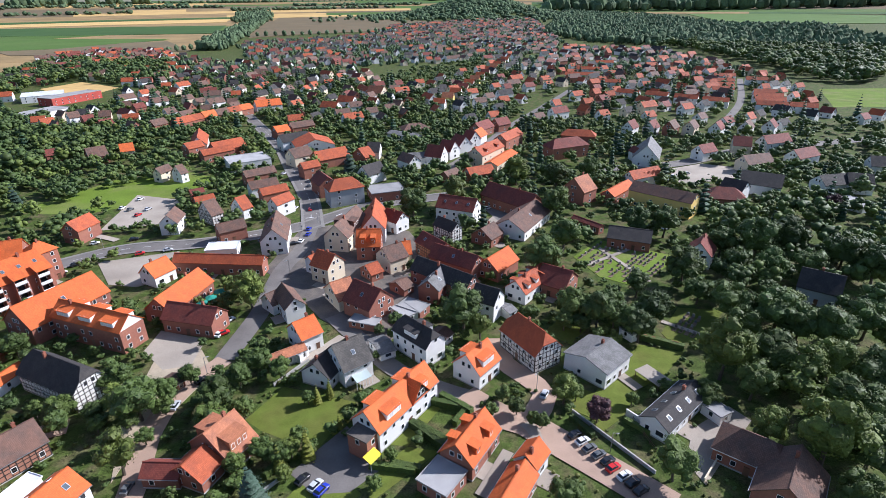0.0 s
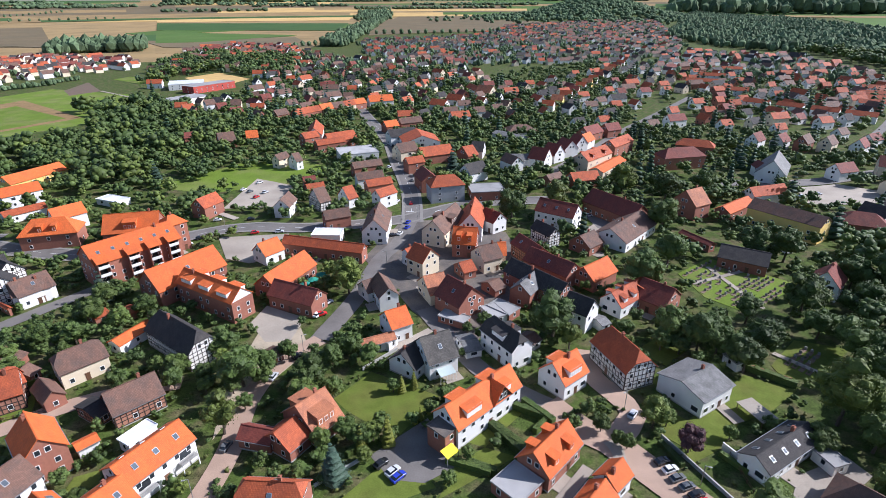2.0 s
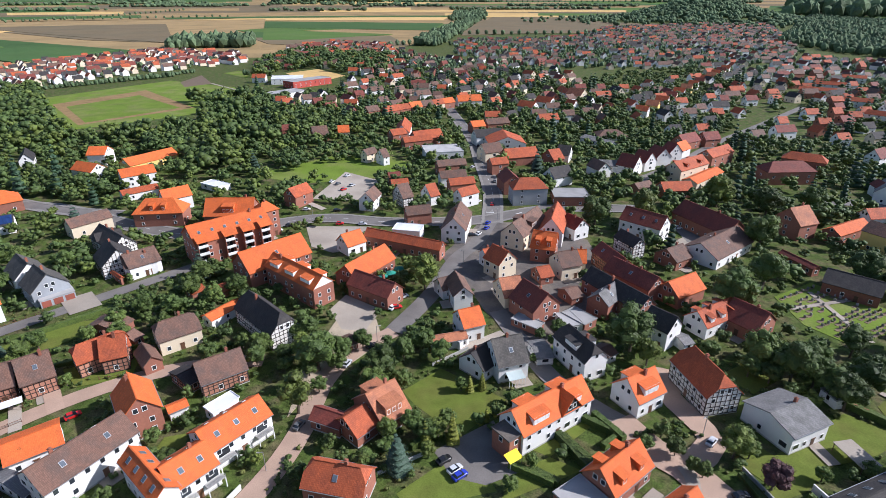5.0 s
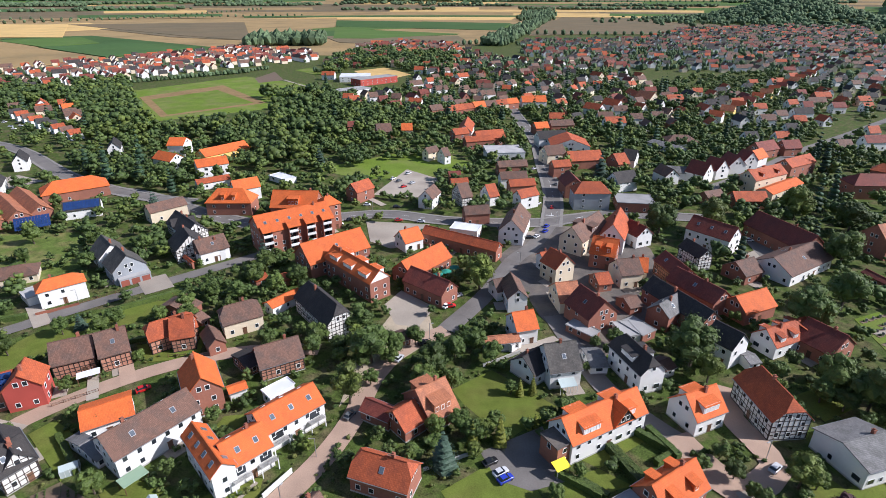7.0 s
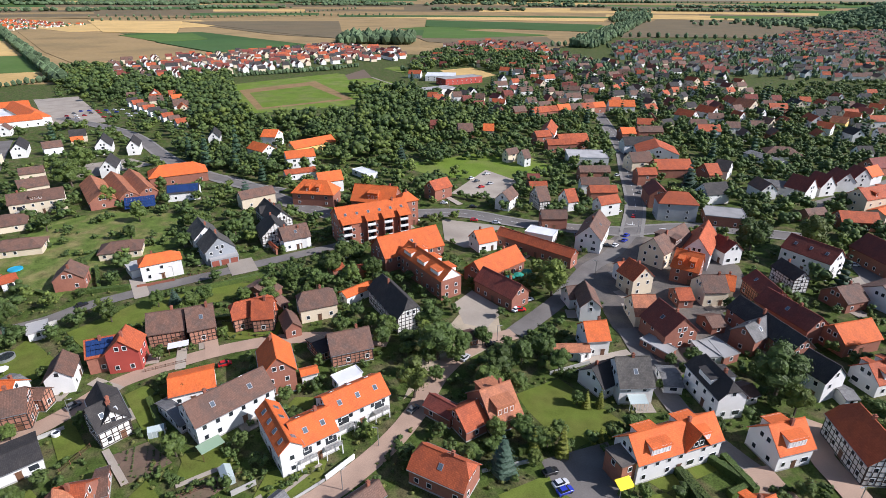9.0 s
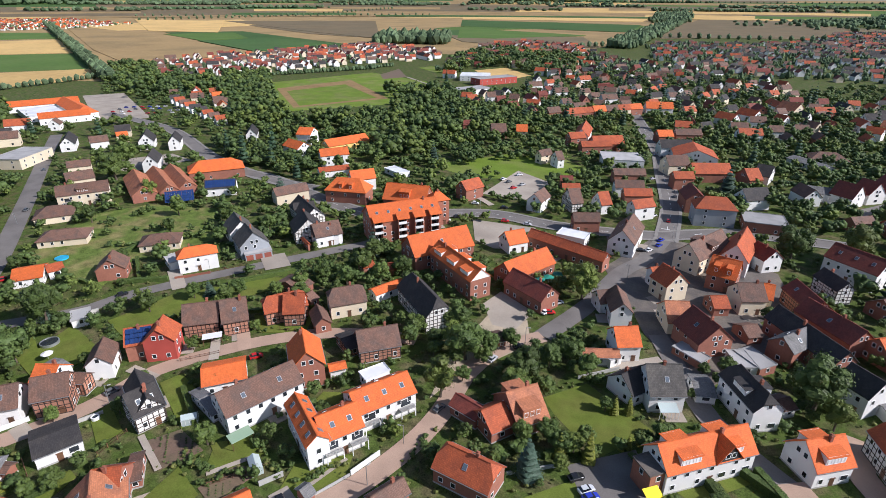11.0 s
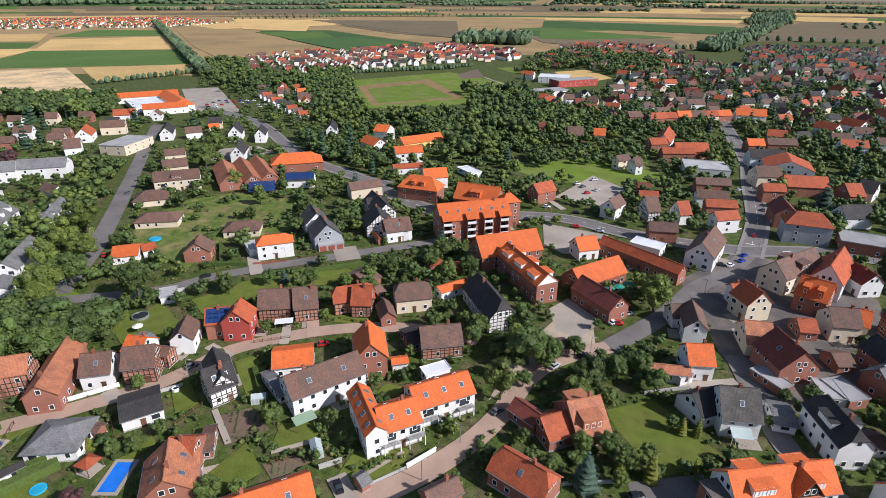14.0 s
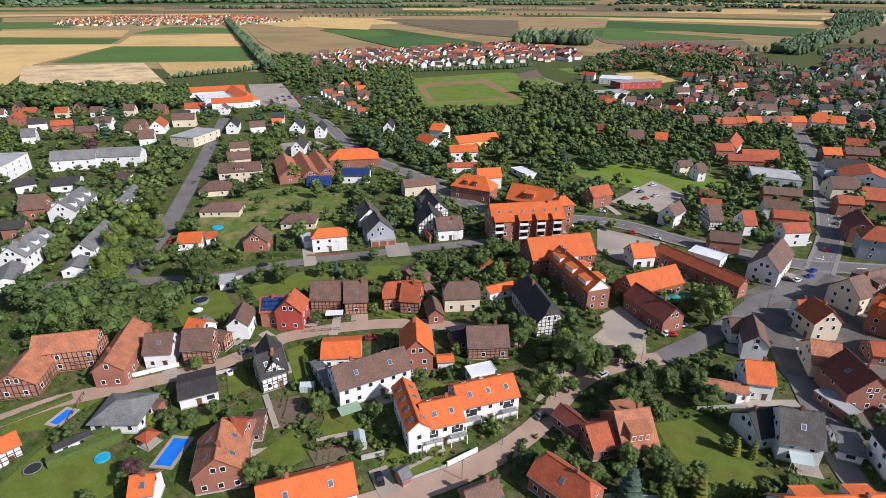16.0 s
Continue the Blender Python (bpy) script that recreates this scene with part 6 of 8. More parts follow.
house(-135.0, 17.0, 61.2, 8.0, 9.0, 5.0, 8.8, "br", "tb", detail=2)
house(-136.1, 22.5, 37.1, 4.4, 4.5, 4.0, 5.6, "br", "tb", detail=2)
house(-143.2, 18.4, 38.4, 5.9, 8.0, 4.0, 6.9, "or", "w", detail=1)
house(-141.1, 29.4, -31.6, 9.2, 6.6, 4.5, 7.3, "br", "w", detail=1)
house(-141.7, 39.3, 60.7, 7.3, 8.4, 5.0, 8.2, "rd", "bk", "solar", detail=1)
house(-136.8, 43.0, -38.3, 7.9, 8.5, 6.0, 9.9, "rd", "rb", "chim", detail=1)
house(-213.4, 31.7, 66.1, 9.2, 11.8, 3.0, 5.0, "or", "w", detail=1)
house(-211.8, 38.5, 81.6, 5.2, 7.8, 3.0, 4.3, "rd", "w", detail=1)
house(-196.1, 51.8, -31.1, 8.9, 9.7, 4.0, 7.8, "br", "bk", detail=1)
house(-179.8, 74.1, 67.8, 8.0, 6.8, 6.0, 8.5, "or", "w", "hip", detail=1)
house(-187.8, 69.8, 79.2, 7.1, 8.1, 3.0, 3.0, "gy", "w", detail=1)
house(-177.5, 93.9, -16.7, 11.5, 11.3, 5.0, 10.1, "dg", "gr", detail=1)
house(-192.2, 97.5, -17.6, 12.4, 10.1, 5.0, 9.6, "dg", "w", detail=1)
house(-208.5, 73.5, 58.0, 6.0, 10.5, 2.9, 5.4, "br", "cr", "hip", detail=1)
house(-241.0, 50.5, 58.0, 8.5, 11.0, 2.9, 5.4, "br", "cr", "hip", detail=1)
house(-271.8, 55.7, 68.6, 4.2, 13.0, 3.0, 6.2, "br", "cr", "hip", detail=0)
house(-285.5, 72.1, 70.5, 21.5, 11.5, 6.0, 9.5, "br", "cr", "dorm1", "balcony", detail=1)
house(-312.7, 79.0, 79.2, 12.7, 10.2, 5.0, 8.4, "br", "cr", detail=0)
house(-337.6, 86.7, 70.9, 11.4, 7.8, 5.0, 7.8, "br", "cr", detail=0)
house(-281.5, 95.3, -15.0, 35.0, 11.5, 3.6, 7.8, "pk", "bk", detail=0)
house(-279.5, 105.3, -13.4, 40.0, 9.4, 3.6, 7.2, "pk", "bk", detail=0)
house(-278.5, 113.8, -13.0, 38.5, 8.9, 3.6, 7.0, "pk", "bk", detail=0)
house(-278.8, 134.2, 65.5, 16.0, 14.8, 5.0, 9.4, "or", "bk", "hip", detail=0)
house(-250.6, 121.6, 56.1, 14.7, 10.3, 4.0, 7.0, "dk", "w", "solar", detail=0)
house(-214.9, 137.3, 75.7, 16.3, 7.4, 5.0, 8.0, "br", "cr", detail=0)
house(-192.1, 128.6, 60.7, 9.2, 5.9, 5.0, 7.4, "dk", "w", detail=1)
house(-173.9, 116.6, -25.5, 12.7, 12.0, 4.5, 9.9, "dk", "tf", detail=1)
house(-164.0, 118.6, 68.8, 11.0, 10.0, 4.5, 8.5, "br", "w", "sky", detail=1)
house(-165.5, 109.9, -16.9, 7.8, 1.6, 2.5, 3.1, "rd", "bk", detail=1)
house(-274.8, -3.4, 153.9, 21.8, 11.6, 5.5, 10.0, "gy", "w", "dorm3s", detail=0)
house(-231.7, -19.9, 150.0, 19.3, 10.0, 5.5, 9.5, "gy", "w", "dorm3s", detail=1)
house(-216.2, -25.6, -8.6, 14.8, 7.6, 2.8, 4.6, "gy", "w", detail=1)
house(-270.8, 16.9, 157.5, 26.1, 6.0, 5.5, 7.8, "gy", "w", "dorm2s", detail=0)
house(-226.3, 0.8, 154.9, 23.9, 7.8, 5.5, 8.5, "gy", "w", detail=1)
house(-211.3, -6.5, -20.5, 9.2, 8.0, 2.8, 4.6, "gy", "w", detail=1)
house(-359.4, 2.9, 72.1, 22.5, 12.1, 6.0, 10.1, "gy", "w", detail=0)
house(-353.2, 24.8, 65.7, 23.6, 12.6, 6.0, 9.9, "gy", "w", detail=0)
house(-361.5, -29.7, 66.2, 13.8, 28.0, 9.0, 9.0, "gy", "w", detail=0)
house(-284.6, -16.8, 72.3, 10.5, 12.3, 4.5, 9.5, "br", "bk", detail=0)
house(-320.7, -3.6, 78.1, 12.5, 15.0, 3.5, 5.9, "dk", "w", detail=0)
house(-326.5, -20.8, 93.4, 9.0, 9.9, 4.0, 6.7, "dk", "w", detail=0)
house(-260.5, -24.1, 72.0, 8.6, 6.8, 4.5, 7.0, "dk", "bk", detail=0)
house(-307.2, 21.9, 17.6, 12.5, 7.4, 4.5, 7.5, "br", "w", detail=0)
house(-385.4, 72.2, 130.1, 27.8, 17.4, 6.0, 6.0, "gy", "cr", detail=0)
house(-487.3, -12.8, 87.8, 11.7, 9.1, 4.5, 8.2, "dk", "w", detail=0)
house(-471.8, 1.8, 82.4, 13.5, 7.9, 4.5, 7.6, "rd", "bk", detail=0)
house(-437.8, 14.3, 73.2, 12.4, 9.5, 4.5, 8.0, "br", "bk", detail=0)
house(-441.4, 46.2, 66.9, 11.1, 9.9, 4.5, 8.2, "br", "bk", detail=0)
house(-432.2, 57.8, -19.8, 18.3, 10.4, 4.5, 9.3, "rd", "w", detail=0)
house(-398.0, 45.0, 77.0, 9.5, 12.3, 4.5, 9.3, "br", "w", detail=0)
house(-443.9, -17.5, 80.7, 8.2, 12.1, 4.5, 9.2, "gy", "w", detail=0)
house(-405.6, 102.2, -21.6, 22.5, 8.7, 4.5, 8.9, "dk", "w", detail=0)
house(-392.0, 115.1, 77.8, 10.8, 8.5, 4.5, 7.9, "br", "w", detail=0)
house(-371.9, 136.9, -27.6, 17.7, 9.6, 5.0, 10.3, "dk", "w", detail=0)
house(-356.7, 148.0, -30.1, 16.9, 7.6, 5.0, 9.3, "dk", "w", detail=0)
house(-319.8, 117.9, -31.4, 17.7, 8.4, 5.0, 9.7, "dk", "w", detail=0)
house(-339.0, 192.4, -35.2, 17.7, 7.7, 5.0, 9.3, "dk", "w", detail=0)
house(-399.0, 131.7, 73.3, 7.2, 6.2, 4.5, 6.7, "or", "cr", detail=0)
house(48.5, 98.1, 43.4, 18.6, 7.2, 3.5, 5.7, "dk", "w", "sky4", "chim", detail=2)
house(34.9, 115.5, 45.1, 12.0, 12.8, 5.0, 6.9, "gy", "w", "chim", detail=2)
house(59.8, 85.0, -37.0, 6.0, 9.6, 3.6, 7.4, "br", "bk", "hip", detail=2)
house(62.4, 76.4, 52.7, 13.5, 11.4, 3.8, 8.3, "br", "bk", "chim", detail=2)
house(22.6, 233.2, -44.2, 27.4, 12.8, 5.0, 10.0, "dr", "bk", detail=1)
house(25.2, 211.4, -119.6, 27.4, 14.9, 4.0, 8.3, "br", "w", "sky", detail=1)
house(-1.5, 219.3, -21.9, 17.5, 10.5, 6.5, 10.9, "dr", "w", "sky3", detail=1)
house(-5.6, 199.9, -44.1, 11.2, 6.5, 5.0, 8.0, "dk", "tf", detail=1)
house(10.1, 196.3, 54.5, 9.3, 10.1, 3.5, 7.1, "br", "bk", detail=1)
house(-1.8, 170.4, -34.4, 18.7, 8.9, 5.0, 8.7, "dr", "bk", "sky", detail=1)
house(-10.1, 182.2, -50.7, 14.6, 8.1, 5.0, 8.3, "dr", "tb", "sky2", detail=1)
house(-5.7, 158.0, -37.7, 23.9, 8.2, 5.0, 8.7, "dk", "bk", detail=1)
house(-8.7, 153.0, -110.7, 10.4, 7.7, 5.0, 8.2, "gy", "bk", "sky", detail=1)
house(7.9, 142.0, -29.5, 8.3, 8.0, 6.0, 9.9, "dk", "w", detail=1)
house(12.6, 169.9, 52.9, 13.3, 9.8, 4.0, 7.9, "or", "bk", detail=1)
house(21.6, 155.8, 52.7, 16.1, 8.3, 4.0, 7.7, "rd", "w", "dorm3s", detail=1)
house(31.1, 157.5, -33.5, 10.8, 11.8, 4.0, 8.5, "dr", "bk", detail=1)
house(55.2, 244.0, 42.6, 10.3, 12.8, 6.5, 12.3, "pk", "bk", "chim", detail=0)
house(74.2, 248.5, 50.2, 22.2, 7.8, 4.0, 6.5, "or", "bk", detail=0)
house(89.9, 232.3, -41.3, 28.7, 10.3, 7.5, 10.8, "br", "ye", detail=0)
house(91.9, 268.6, 29.3, 20.2, 8.1, 5.0, 8.5, "rd", "w", detail=0)
house(145.7, 258.0, -30.4, 18.5, 15.4, 5.0, 9.6, "dk", "w", "solar", detail=0)
house(129.3, 249.3, -46.7, 10.8, 9.8, 5.0, 8.8, "dk", "w", detail=0)
house(120.7, 240.4, -13.3, 7.1, 12.5, 4.0, 8.0, "dr", "bk", "hip", detail=0)
house(159.7, 293.5, 18.6, 17.8, 10.2, 5.0, 9.1, "br", "cr", detail=0)
house(189.5, 301.9, 27.9, 18.2, 9.9, 6.0, 10.3, "dr", "w", detail=0)
house(141.7, 316.2, 30.7, 12.8, 9.1, 5.0, 9.1, "dr", "w", detail=0)
house(107.2, 311.0, -111.2, 25.9, 14.7, 5.0, 12.4, "gy", "w", detail=0)
house(102.0, 312.3, -81.4, 11.8, 6.6, 5.0, 7.9, "dr", "w", detail=0)
house(167.9, 327.6, -17.2, 10.3, 11.0, 6.0, 10.8, "dr", "cr", detail=0)
house(190.7, 334.6, 20.9, 20.2, 9.5, 6.0, 10.3, "dr", "w", detail=0)
house(181.4, 259.0, 13.3, 19.9, 10.2, 4.5, 8.5, "dk", "w", detail=0)
house(191.8, 257.9, -14.8, 11.0, 11.5, 4.5, 9.1, "dk", "w", detail=0)
house(222.0, 289.6, -16.7, 8.1, 11.7, 4.5, 8.9, "dk", "w", detail=0)
house(176.3, 235.0, 26.8, 10.3, 12.7, 3.0, 3.0, "gy", "w", detail=0)
house(85.6, 178.4, -122.2, 10.0, 9.1, 5.0, 9.7, "dr", "w", detail=1)
house(64.7, 193.5, -20.0, 16.1, 10.7, 4.0, 7.3, "dk", "bk", "solar", detail=1)
house(52.0, 209.7, -49.9, 14.7, 4.1, 3.0, 4.1, "dr", "bk", detail=1)
house(112.3, 152.8, -34.9, 11.8, 11.1, 5.0, 9.7, "dk", "gr", detail=1)
house(-14.9, 308.6, -22.2, 10.8, 11.2, 5.0, 10.8, "dr", "w", detail=0)
house(-7.9, 320.9, -36.1, 9.8, 10.4, 5.0, 10.6, "dr", "w", detail=0)
house(-0.8, 335.8, -54.1, 11.4, 10.3, 5.0, 10.2, "dr", "w", detail=0)
house(5.9, 347.8, -49.2, 8.7, 10.1, 5.0, 10.3, "dr", "w", detail=0)
house(14.1, 311.4, 58.3, 26.6, 10.7, 7.0, 11.1, "rd", "cr", "dorm2s", detail=0)
house(29.7, 345.0, 59.2, 24.1, 9.6, 7.0, 10.7, "rd", "bk", detail=0)
house(22.6, 306.2, 63.9, 31.4, 8.9, 3.5, 5.5, "or", "cr", detail=0)
house(9.0, 277.4, 28.3, 15.4, 9.8, 4.0, 7.4, "rd", "bk", detail=0)
house(-6.2, 274.5, 50.9, 10.5, 6.3, 4.0, 6.3, "br", "bk", detail=0)
house(62.1, 323.0, 25.5, 16.2, 12.1, 7.0, 11.4, "dr", "bk", "hip", detail=0)
house(74.9, 349.4, -14.4, 14.1, 9.6, 7.0, 10.4, "rd", "bk", "hip", detail=0)
house(-122.7, 298.7, 32.4, 22.9, 18.8, 6.0, 6.0, "gy", "w", detail=0)
house(-107.0, 272.7, 40.7, 16.9, 7.3, 5.0, 7.7, "br", "bk", detail=0)
house(-98.1, 252.5, 37.0, 14.3, 7.5, 5.0, 8.0, "br", "w", detail=0)
house(-89.9, 243.3, 40.8, 13.5, 6.6, 5.0, 7.7, "rd", "bk", detail=0)
house(-109.4, 217.2, 54.5, 6.0, 11.5, 4.5, 10.0, "br", "tf", detail=0)
house(-98.1, 223.6, 56.2, 5.6, 9.8, 4.5, 9.4, "rd", "w", detail=0)
house(-127.7, 244.1, 37.8, 6.6, 5.9, 4.0, 6.1, "dr", "bk", detail=0)
house(-119.3, 233.4, 40.9, 9.1, 6.6, 4.0, 6.4, "rd", "bk", detail=0)
house(-108.8, 343.8, 38.9, 19.4, 11.4, 6.0, 10.1, "dk", "w", detail=0)
house(-93.8, 334.3, -64.9, 21.7, 24.1, 6.0, 10.4, "rd", "w", detail=0)
house(-94.7, 305.7, 47.6, 12.7, 11.3, 6.0, 10.5, "br", "cr", detail=0)
house(-82.5, 281.9, 41.4, 10.5, 7.7, 6.0, 8.9, "rd", "bk", detail=0)
house(-68.2, 255.1, -57.9, 14.2, 10.0, 6.0, 10.1, "dr", "bk", detail=0)
house(-76.7, 306.1, 39.7, 20.4, 12.1, 5.0, 9.3, "rd", "bk", detail=0)
house(-57.4, 308.6, 47.3, 7.8, 12.6, 5.0, 9.7, "rd", "bk", detail=0)
house(-53.2, 322.0, -0.4, 7.9, 12.4, 4.5, 9.3, "dk", "w", detail=0)
house(-47.7, 274.8, 51.2, 13.0, 9.9, 5.0, 9.6, "dk", "w", detail=0)
house(-36.9, 249.2, 20.5, 16.7, 13.7, 4.5, 4.5, "br", "bk", detail=0)
house(-26.5, 307.8, 16.4, 10.0, 7.9, 4.0, 6.7, "gy", "w", detail=0)
house(-121.3, 207.2, 98.8, 11.5, 7.7, 5.0, 8.8, "br", "w", detail=0)
house(-160.6, 276.2, 74.8, 9.5, 6.0, 5.0, 8.0, "br", "cr", detail=0)
house(-150.3, 274.1, 62.7, 4.8, 8.4, 5.0, 9.2, "br", "w", detail=0)
house(-166.4, 325.0, 56.6, 11.3, 8.9, 6.0, 9.3, "rd", "bk", detail=0)
house(-148.2, 316.9, 47.8, 19.8, 7.6, 5.0, 7.8, "rd", "bk", detail=0)
house(-146.4, 328.7, 48.4, 20.4, 11.9, 5.0, 9.4, "rd", "bk", detail=0)
house(-163.9, 118.0, 57.5, 10.7, 8.4, 4.5, 7.4, "br", "w", "sky", detail=1)
house(-188.6, 127.6, -16.5, 20.1, 9.7, 4.5, 8.8, "dk", "tf", detail=1)
house(-124.9, 76.9, 47.5, 6.4, 9.9, 4.5, 8.9, "rd", "tb", detail=1)
house(-573.0, 132.0, 78.6, 56, 17, 5.0, 8.6, "or", "w", detail=0)
house(-536.0, 146.0, -5.0, 66, 17, 5.0, 9.2, "or", "w", "hip", detail=0)
house(-500.0, 128.0, 77.5, 34, 16, 5.0, 8.4, "or", "w", detail=0)
house(-536.0, 122.0, -5.0, 46, 26, 4.6, 4.6, "sheet", "w", detail=0)
house(-415.0, 537.3, 34.6, 35.6, 33.1, 6.0, 6.0, "sheet", "w", detail=0)
house(-379.6, 526.4, 71.8, 52.5, 19.1, 7.0, 7.0, "br", "rb", detail=0)
house(-19.8, 87.4, 59.6, 7.5, 5.5, 5.5, 5.5, "dk", "bk", detail=2)
house(-3.7, 77.4, 57.1, 7.6, 7.4, 3.0, 3.0, "gy", "bk", detail=2)
house(83.9, 111.2, 23.5, 5.9, 3.4, 2.5, 2.5, "gy", "w", detail=2)
house(-85.3, 72.4, 74.4, 7.2, 3.8, 3.0, 3.0, "sheet", "w", detail=2)
house(-90.0, 182.5, 100.5, 7.7, 11.6, 4.0, 4.0, "sheet", "w", detail=1)
house(-68.8, 39.4, 90.0, 2.5, 3.8, 2.2, 3.3, "gy", "bk", detail=2)
house(-119.2, 2.8, 34.8, 3.9, 3.1, 2.2, 2.9, "br", "bk", detail=2)
house(-148.6, 20.4, 106.2, 4.7, 7.8, 2.4, 3.2, "gy", "w", detail=1)
house(-99.2, 20.5, 62.6, 2.8, 8.2, 2.4, 3.5, "br", "bk", detail=2)
house(-171.5, 33.6, 73.4, 5.4, 6.9, 2.4, 2.4, "gy", "w", detail=1)
house(-116.3, -13.7, 97.6, 7.2, 2.4, 2.4, 3.0, "dk", "w", detail=2)
house(-107.2, 39.3, 87.7, 3.0, 11.9, 2.5, 3.8, "gy", "w", detail=2)
house(-28.3, 134.4, 73.2, 4.4, 9.0, 2.4, 2.4, "gy", "bk", detail=2)
house(-43.9, 118.9, 67.8, 4.4, 4.4, 2.6, 2.6, "gy", "w", detail=2)
house(-14.7, 142.7, 60.1, 6.0, 8.7, 2.6, 2.6, "gy", "bk", detail=1)
house(58.2, 98.3, 28.9, 4.2, 5.3, 2.6, 2.6, "gy", "w", detail=2)
house(-17.2, 139.9, 40.7, 5.2, 7.9, 2.5, 2.5, "gy", "w", detail=1)
house(47.8, 130.5, 32.1, 4.5, 4.9, 2.5, 2.5, "gy", "w", detail=2)
house(-133.5, 112.6, 70.3, 5.0, 6.3, 2.4, 3.2, "rd", "bk", detail=1)
house(-71.6, 106.6, 60.8, 2.7, 5.7, 2.4, 3.4, "br", "bk", detail=2)
house(-248.6, 314.2, 48.6, 8.4, 8.0, 4.5, 7.7, "dr", "bk", detail=0)
house(-219.6, 312.1, 44.6, 10.8, 12.5, 4.5, 9.4, "br", "bk", detail=0)
house(-207.9, 324.2, 34.5, 8.0, 10.9, 4.5, 8.5, "or", "cr", detail=0)
house(-171.7, 345.5, -68.2, 29.7, 10.8, 5.0, 10.2, "rd", "w", detail=0)
house(-207.7, 200.9, 80.7, 7.4, 14.4, 2.8, 2.8, "sheet", "w", detail=0)
house(-126.5, 373.8, 44.7, 10.6, 9.7, 5.0, 8.6, "or", "bk", detail=0)
house(-116.2, 389.0, 40.7, 18.0, 9.1, 5.0, 8.4, "br", "bk", detail=0)
house(-34.5, 389.8, 24.5, 8.8, 14.1, 3.0, 6.3, "br", "w", "hip", detail=0)
house(-39.3, 369.9, -34.8, 25.2, 10.6, 3.0, 4.4, "gy", "w", detail=0)
house(-30.1, 298.9, -48.1, 11.9, 8.7, 4.5, 8.3, "br", "w", detail=0)
house(10.5, 357.4, 64.6, 11.6, 9.2, 5.0, 9.4, "or", "w", detail=0)
house(13.8, 380.7, 55.9, 17.7, 10.7, 5.0, 9.7, "dr", "bk", detail=0)
house(27.8, 393.2, 40.3, 12.6, 9.3, 5.0, 9.4, "dr", "bk", detail=0)
house(-112.2, 467.3, -19.4, 15.9, 11.0, 4.5, 8.9, "rd", "w", detail=0)
house(-103.2, 494.8, -22.2, 16.5, 11.1, 4.5, 9.1, "rd", "w", detail=0)
house(-168.8, 474.0, 34.7, 22.4, 12.0, 5.0, 9.8, "or", "w", detail=0)
house(-82.8, 540.4, -28.0, 17.6, 13.6, 5.0, 11.1, "pk", "cr", detail=0)
house(-126.4, 115.0, 70.3, 7.0, 6.1, 2.4, 3.5, "rd", "bk", detail=1)
house(-140.6, 87.1, 101.6, 7.2, 11.2, 2.4, 4.5, "br", "bk", detail=1)
house(-129.0, 84.5, 100.3, 3.8, 6.0, 2.4, 4.2, "br", "bk", detail=1)
house(-86.1, 71.2, 92.8, 1.9, 3.5, 2.2, 3.0, "br", "bk", detail=2)
house(-29.1, 115.2, 59.2, 3.8, 5.4, 2.4, 3.6, "rd", "bk", detail=2)
house(-5.5, 127.7, 56.9, 4.1, 5.8, 2.6, 3.9, "br", "w", detail=2)
house(-19.7, 155.9, 50.1, 5.1, 7.7, 2.6, 4.4, "br", "bk", detail=1)
house(-21.6, 121.9, 32.7, 5.0, 8.7, 2.6, 3.5, "gy", "w", detail=2)
house(13.8, 141.4, 40.8, 3.6, 5.9, 2.6, 3.4, "gy", "w", detail=1)
house(-31.1, 165.8, 41.8, 5.3, 8.0, 3.0, 5.4, "rd", "bk", detail=1)
house(-353.9, 452.6, 73.9, 38.5, 21.9, 5.0, 5.0, "gy", "w", detail=0)

# ---- rows of houses along the outer streets ----
house_row(*[(-23, 466), (65, 847)], 13, ["rd", "pk", "rd", "dr"], ["w", "cr", "w", "ye"])
for x, y, r, w in ((116.3, 379.3, "dr", "w"), (130.6, 379.1, "dr", "w"), (144.0, 378.8, "br", "bk"), (157.3, 378.6, "br", "cr"), (173.4, 374.8, "dr", "w"), (194.5, 377.9, "br", "w"), (212.0, 381.0, "dr", "w")):
    house(x, y, 52, 11.5, 8.8, 5.2, 10.0, r, w, detail=0)
for x, y, yaw, length in ((155.6, 527.1, -34.6, 21), (177.6, 512.9, -34.7, 20), (197.8, 496.4, -31.4, 20), (216.8, 480.9, -28.5, 21), (253.4, 460.3, -22.8, 23), (274.1, 451.8, -26.2, 20),
                          (291.1, 637.1, -8, 23), (272.2, 596.6, -8, 22), (259.3, 568.3, -8, 22), (248.7, 542.4, -8, 20), (310.9, 605.5, -16.9, 21), (278.4, 521.9, -14, 20), (269.8, 499.7, -14, 24), (261.4, 479.2, -14, 24),
                          (155.0, 708.1, -16.6, 29), (134.6, 656.5, -10, 32), (155.3, 596.2, -15.1, 22), (193.0, 781.1, -8, 24)):
    house(x, y, yaw, length, 9.0, 5.4, 8.4, "rd", "w", detail=0, name="terraced_house")
house_row(*[(-527, 224), (-394, 202)], 9, ["dk", "rd", "br", "rd", "dk"], ["w", "w", "cr"], 9, 7.2, 4.2, 7.2)
house_row(*[(-237, 569), (-133, 559)], 6, ["br", "rd", "dk"], ["w", "cr"])
house_row(*[(-209, 410), (-180, 462)], 5, ["rd", "or", "br"], ["bk", "cr"], 12, 9, 5, 9, False)

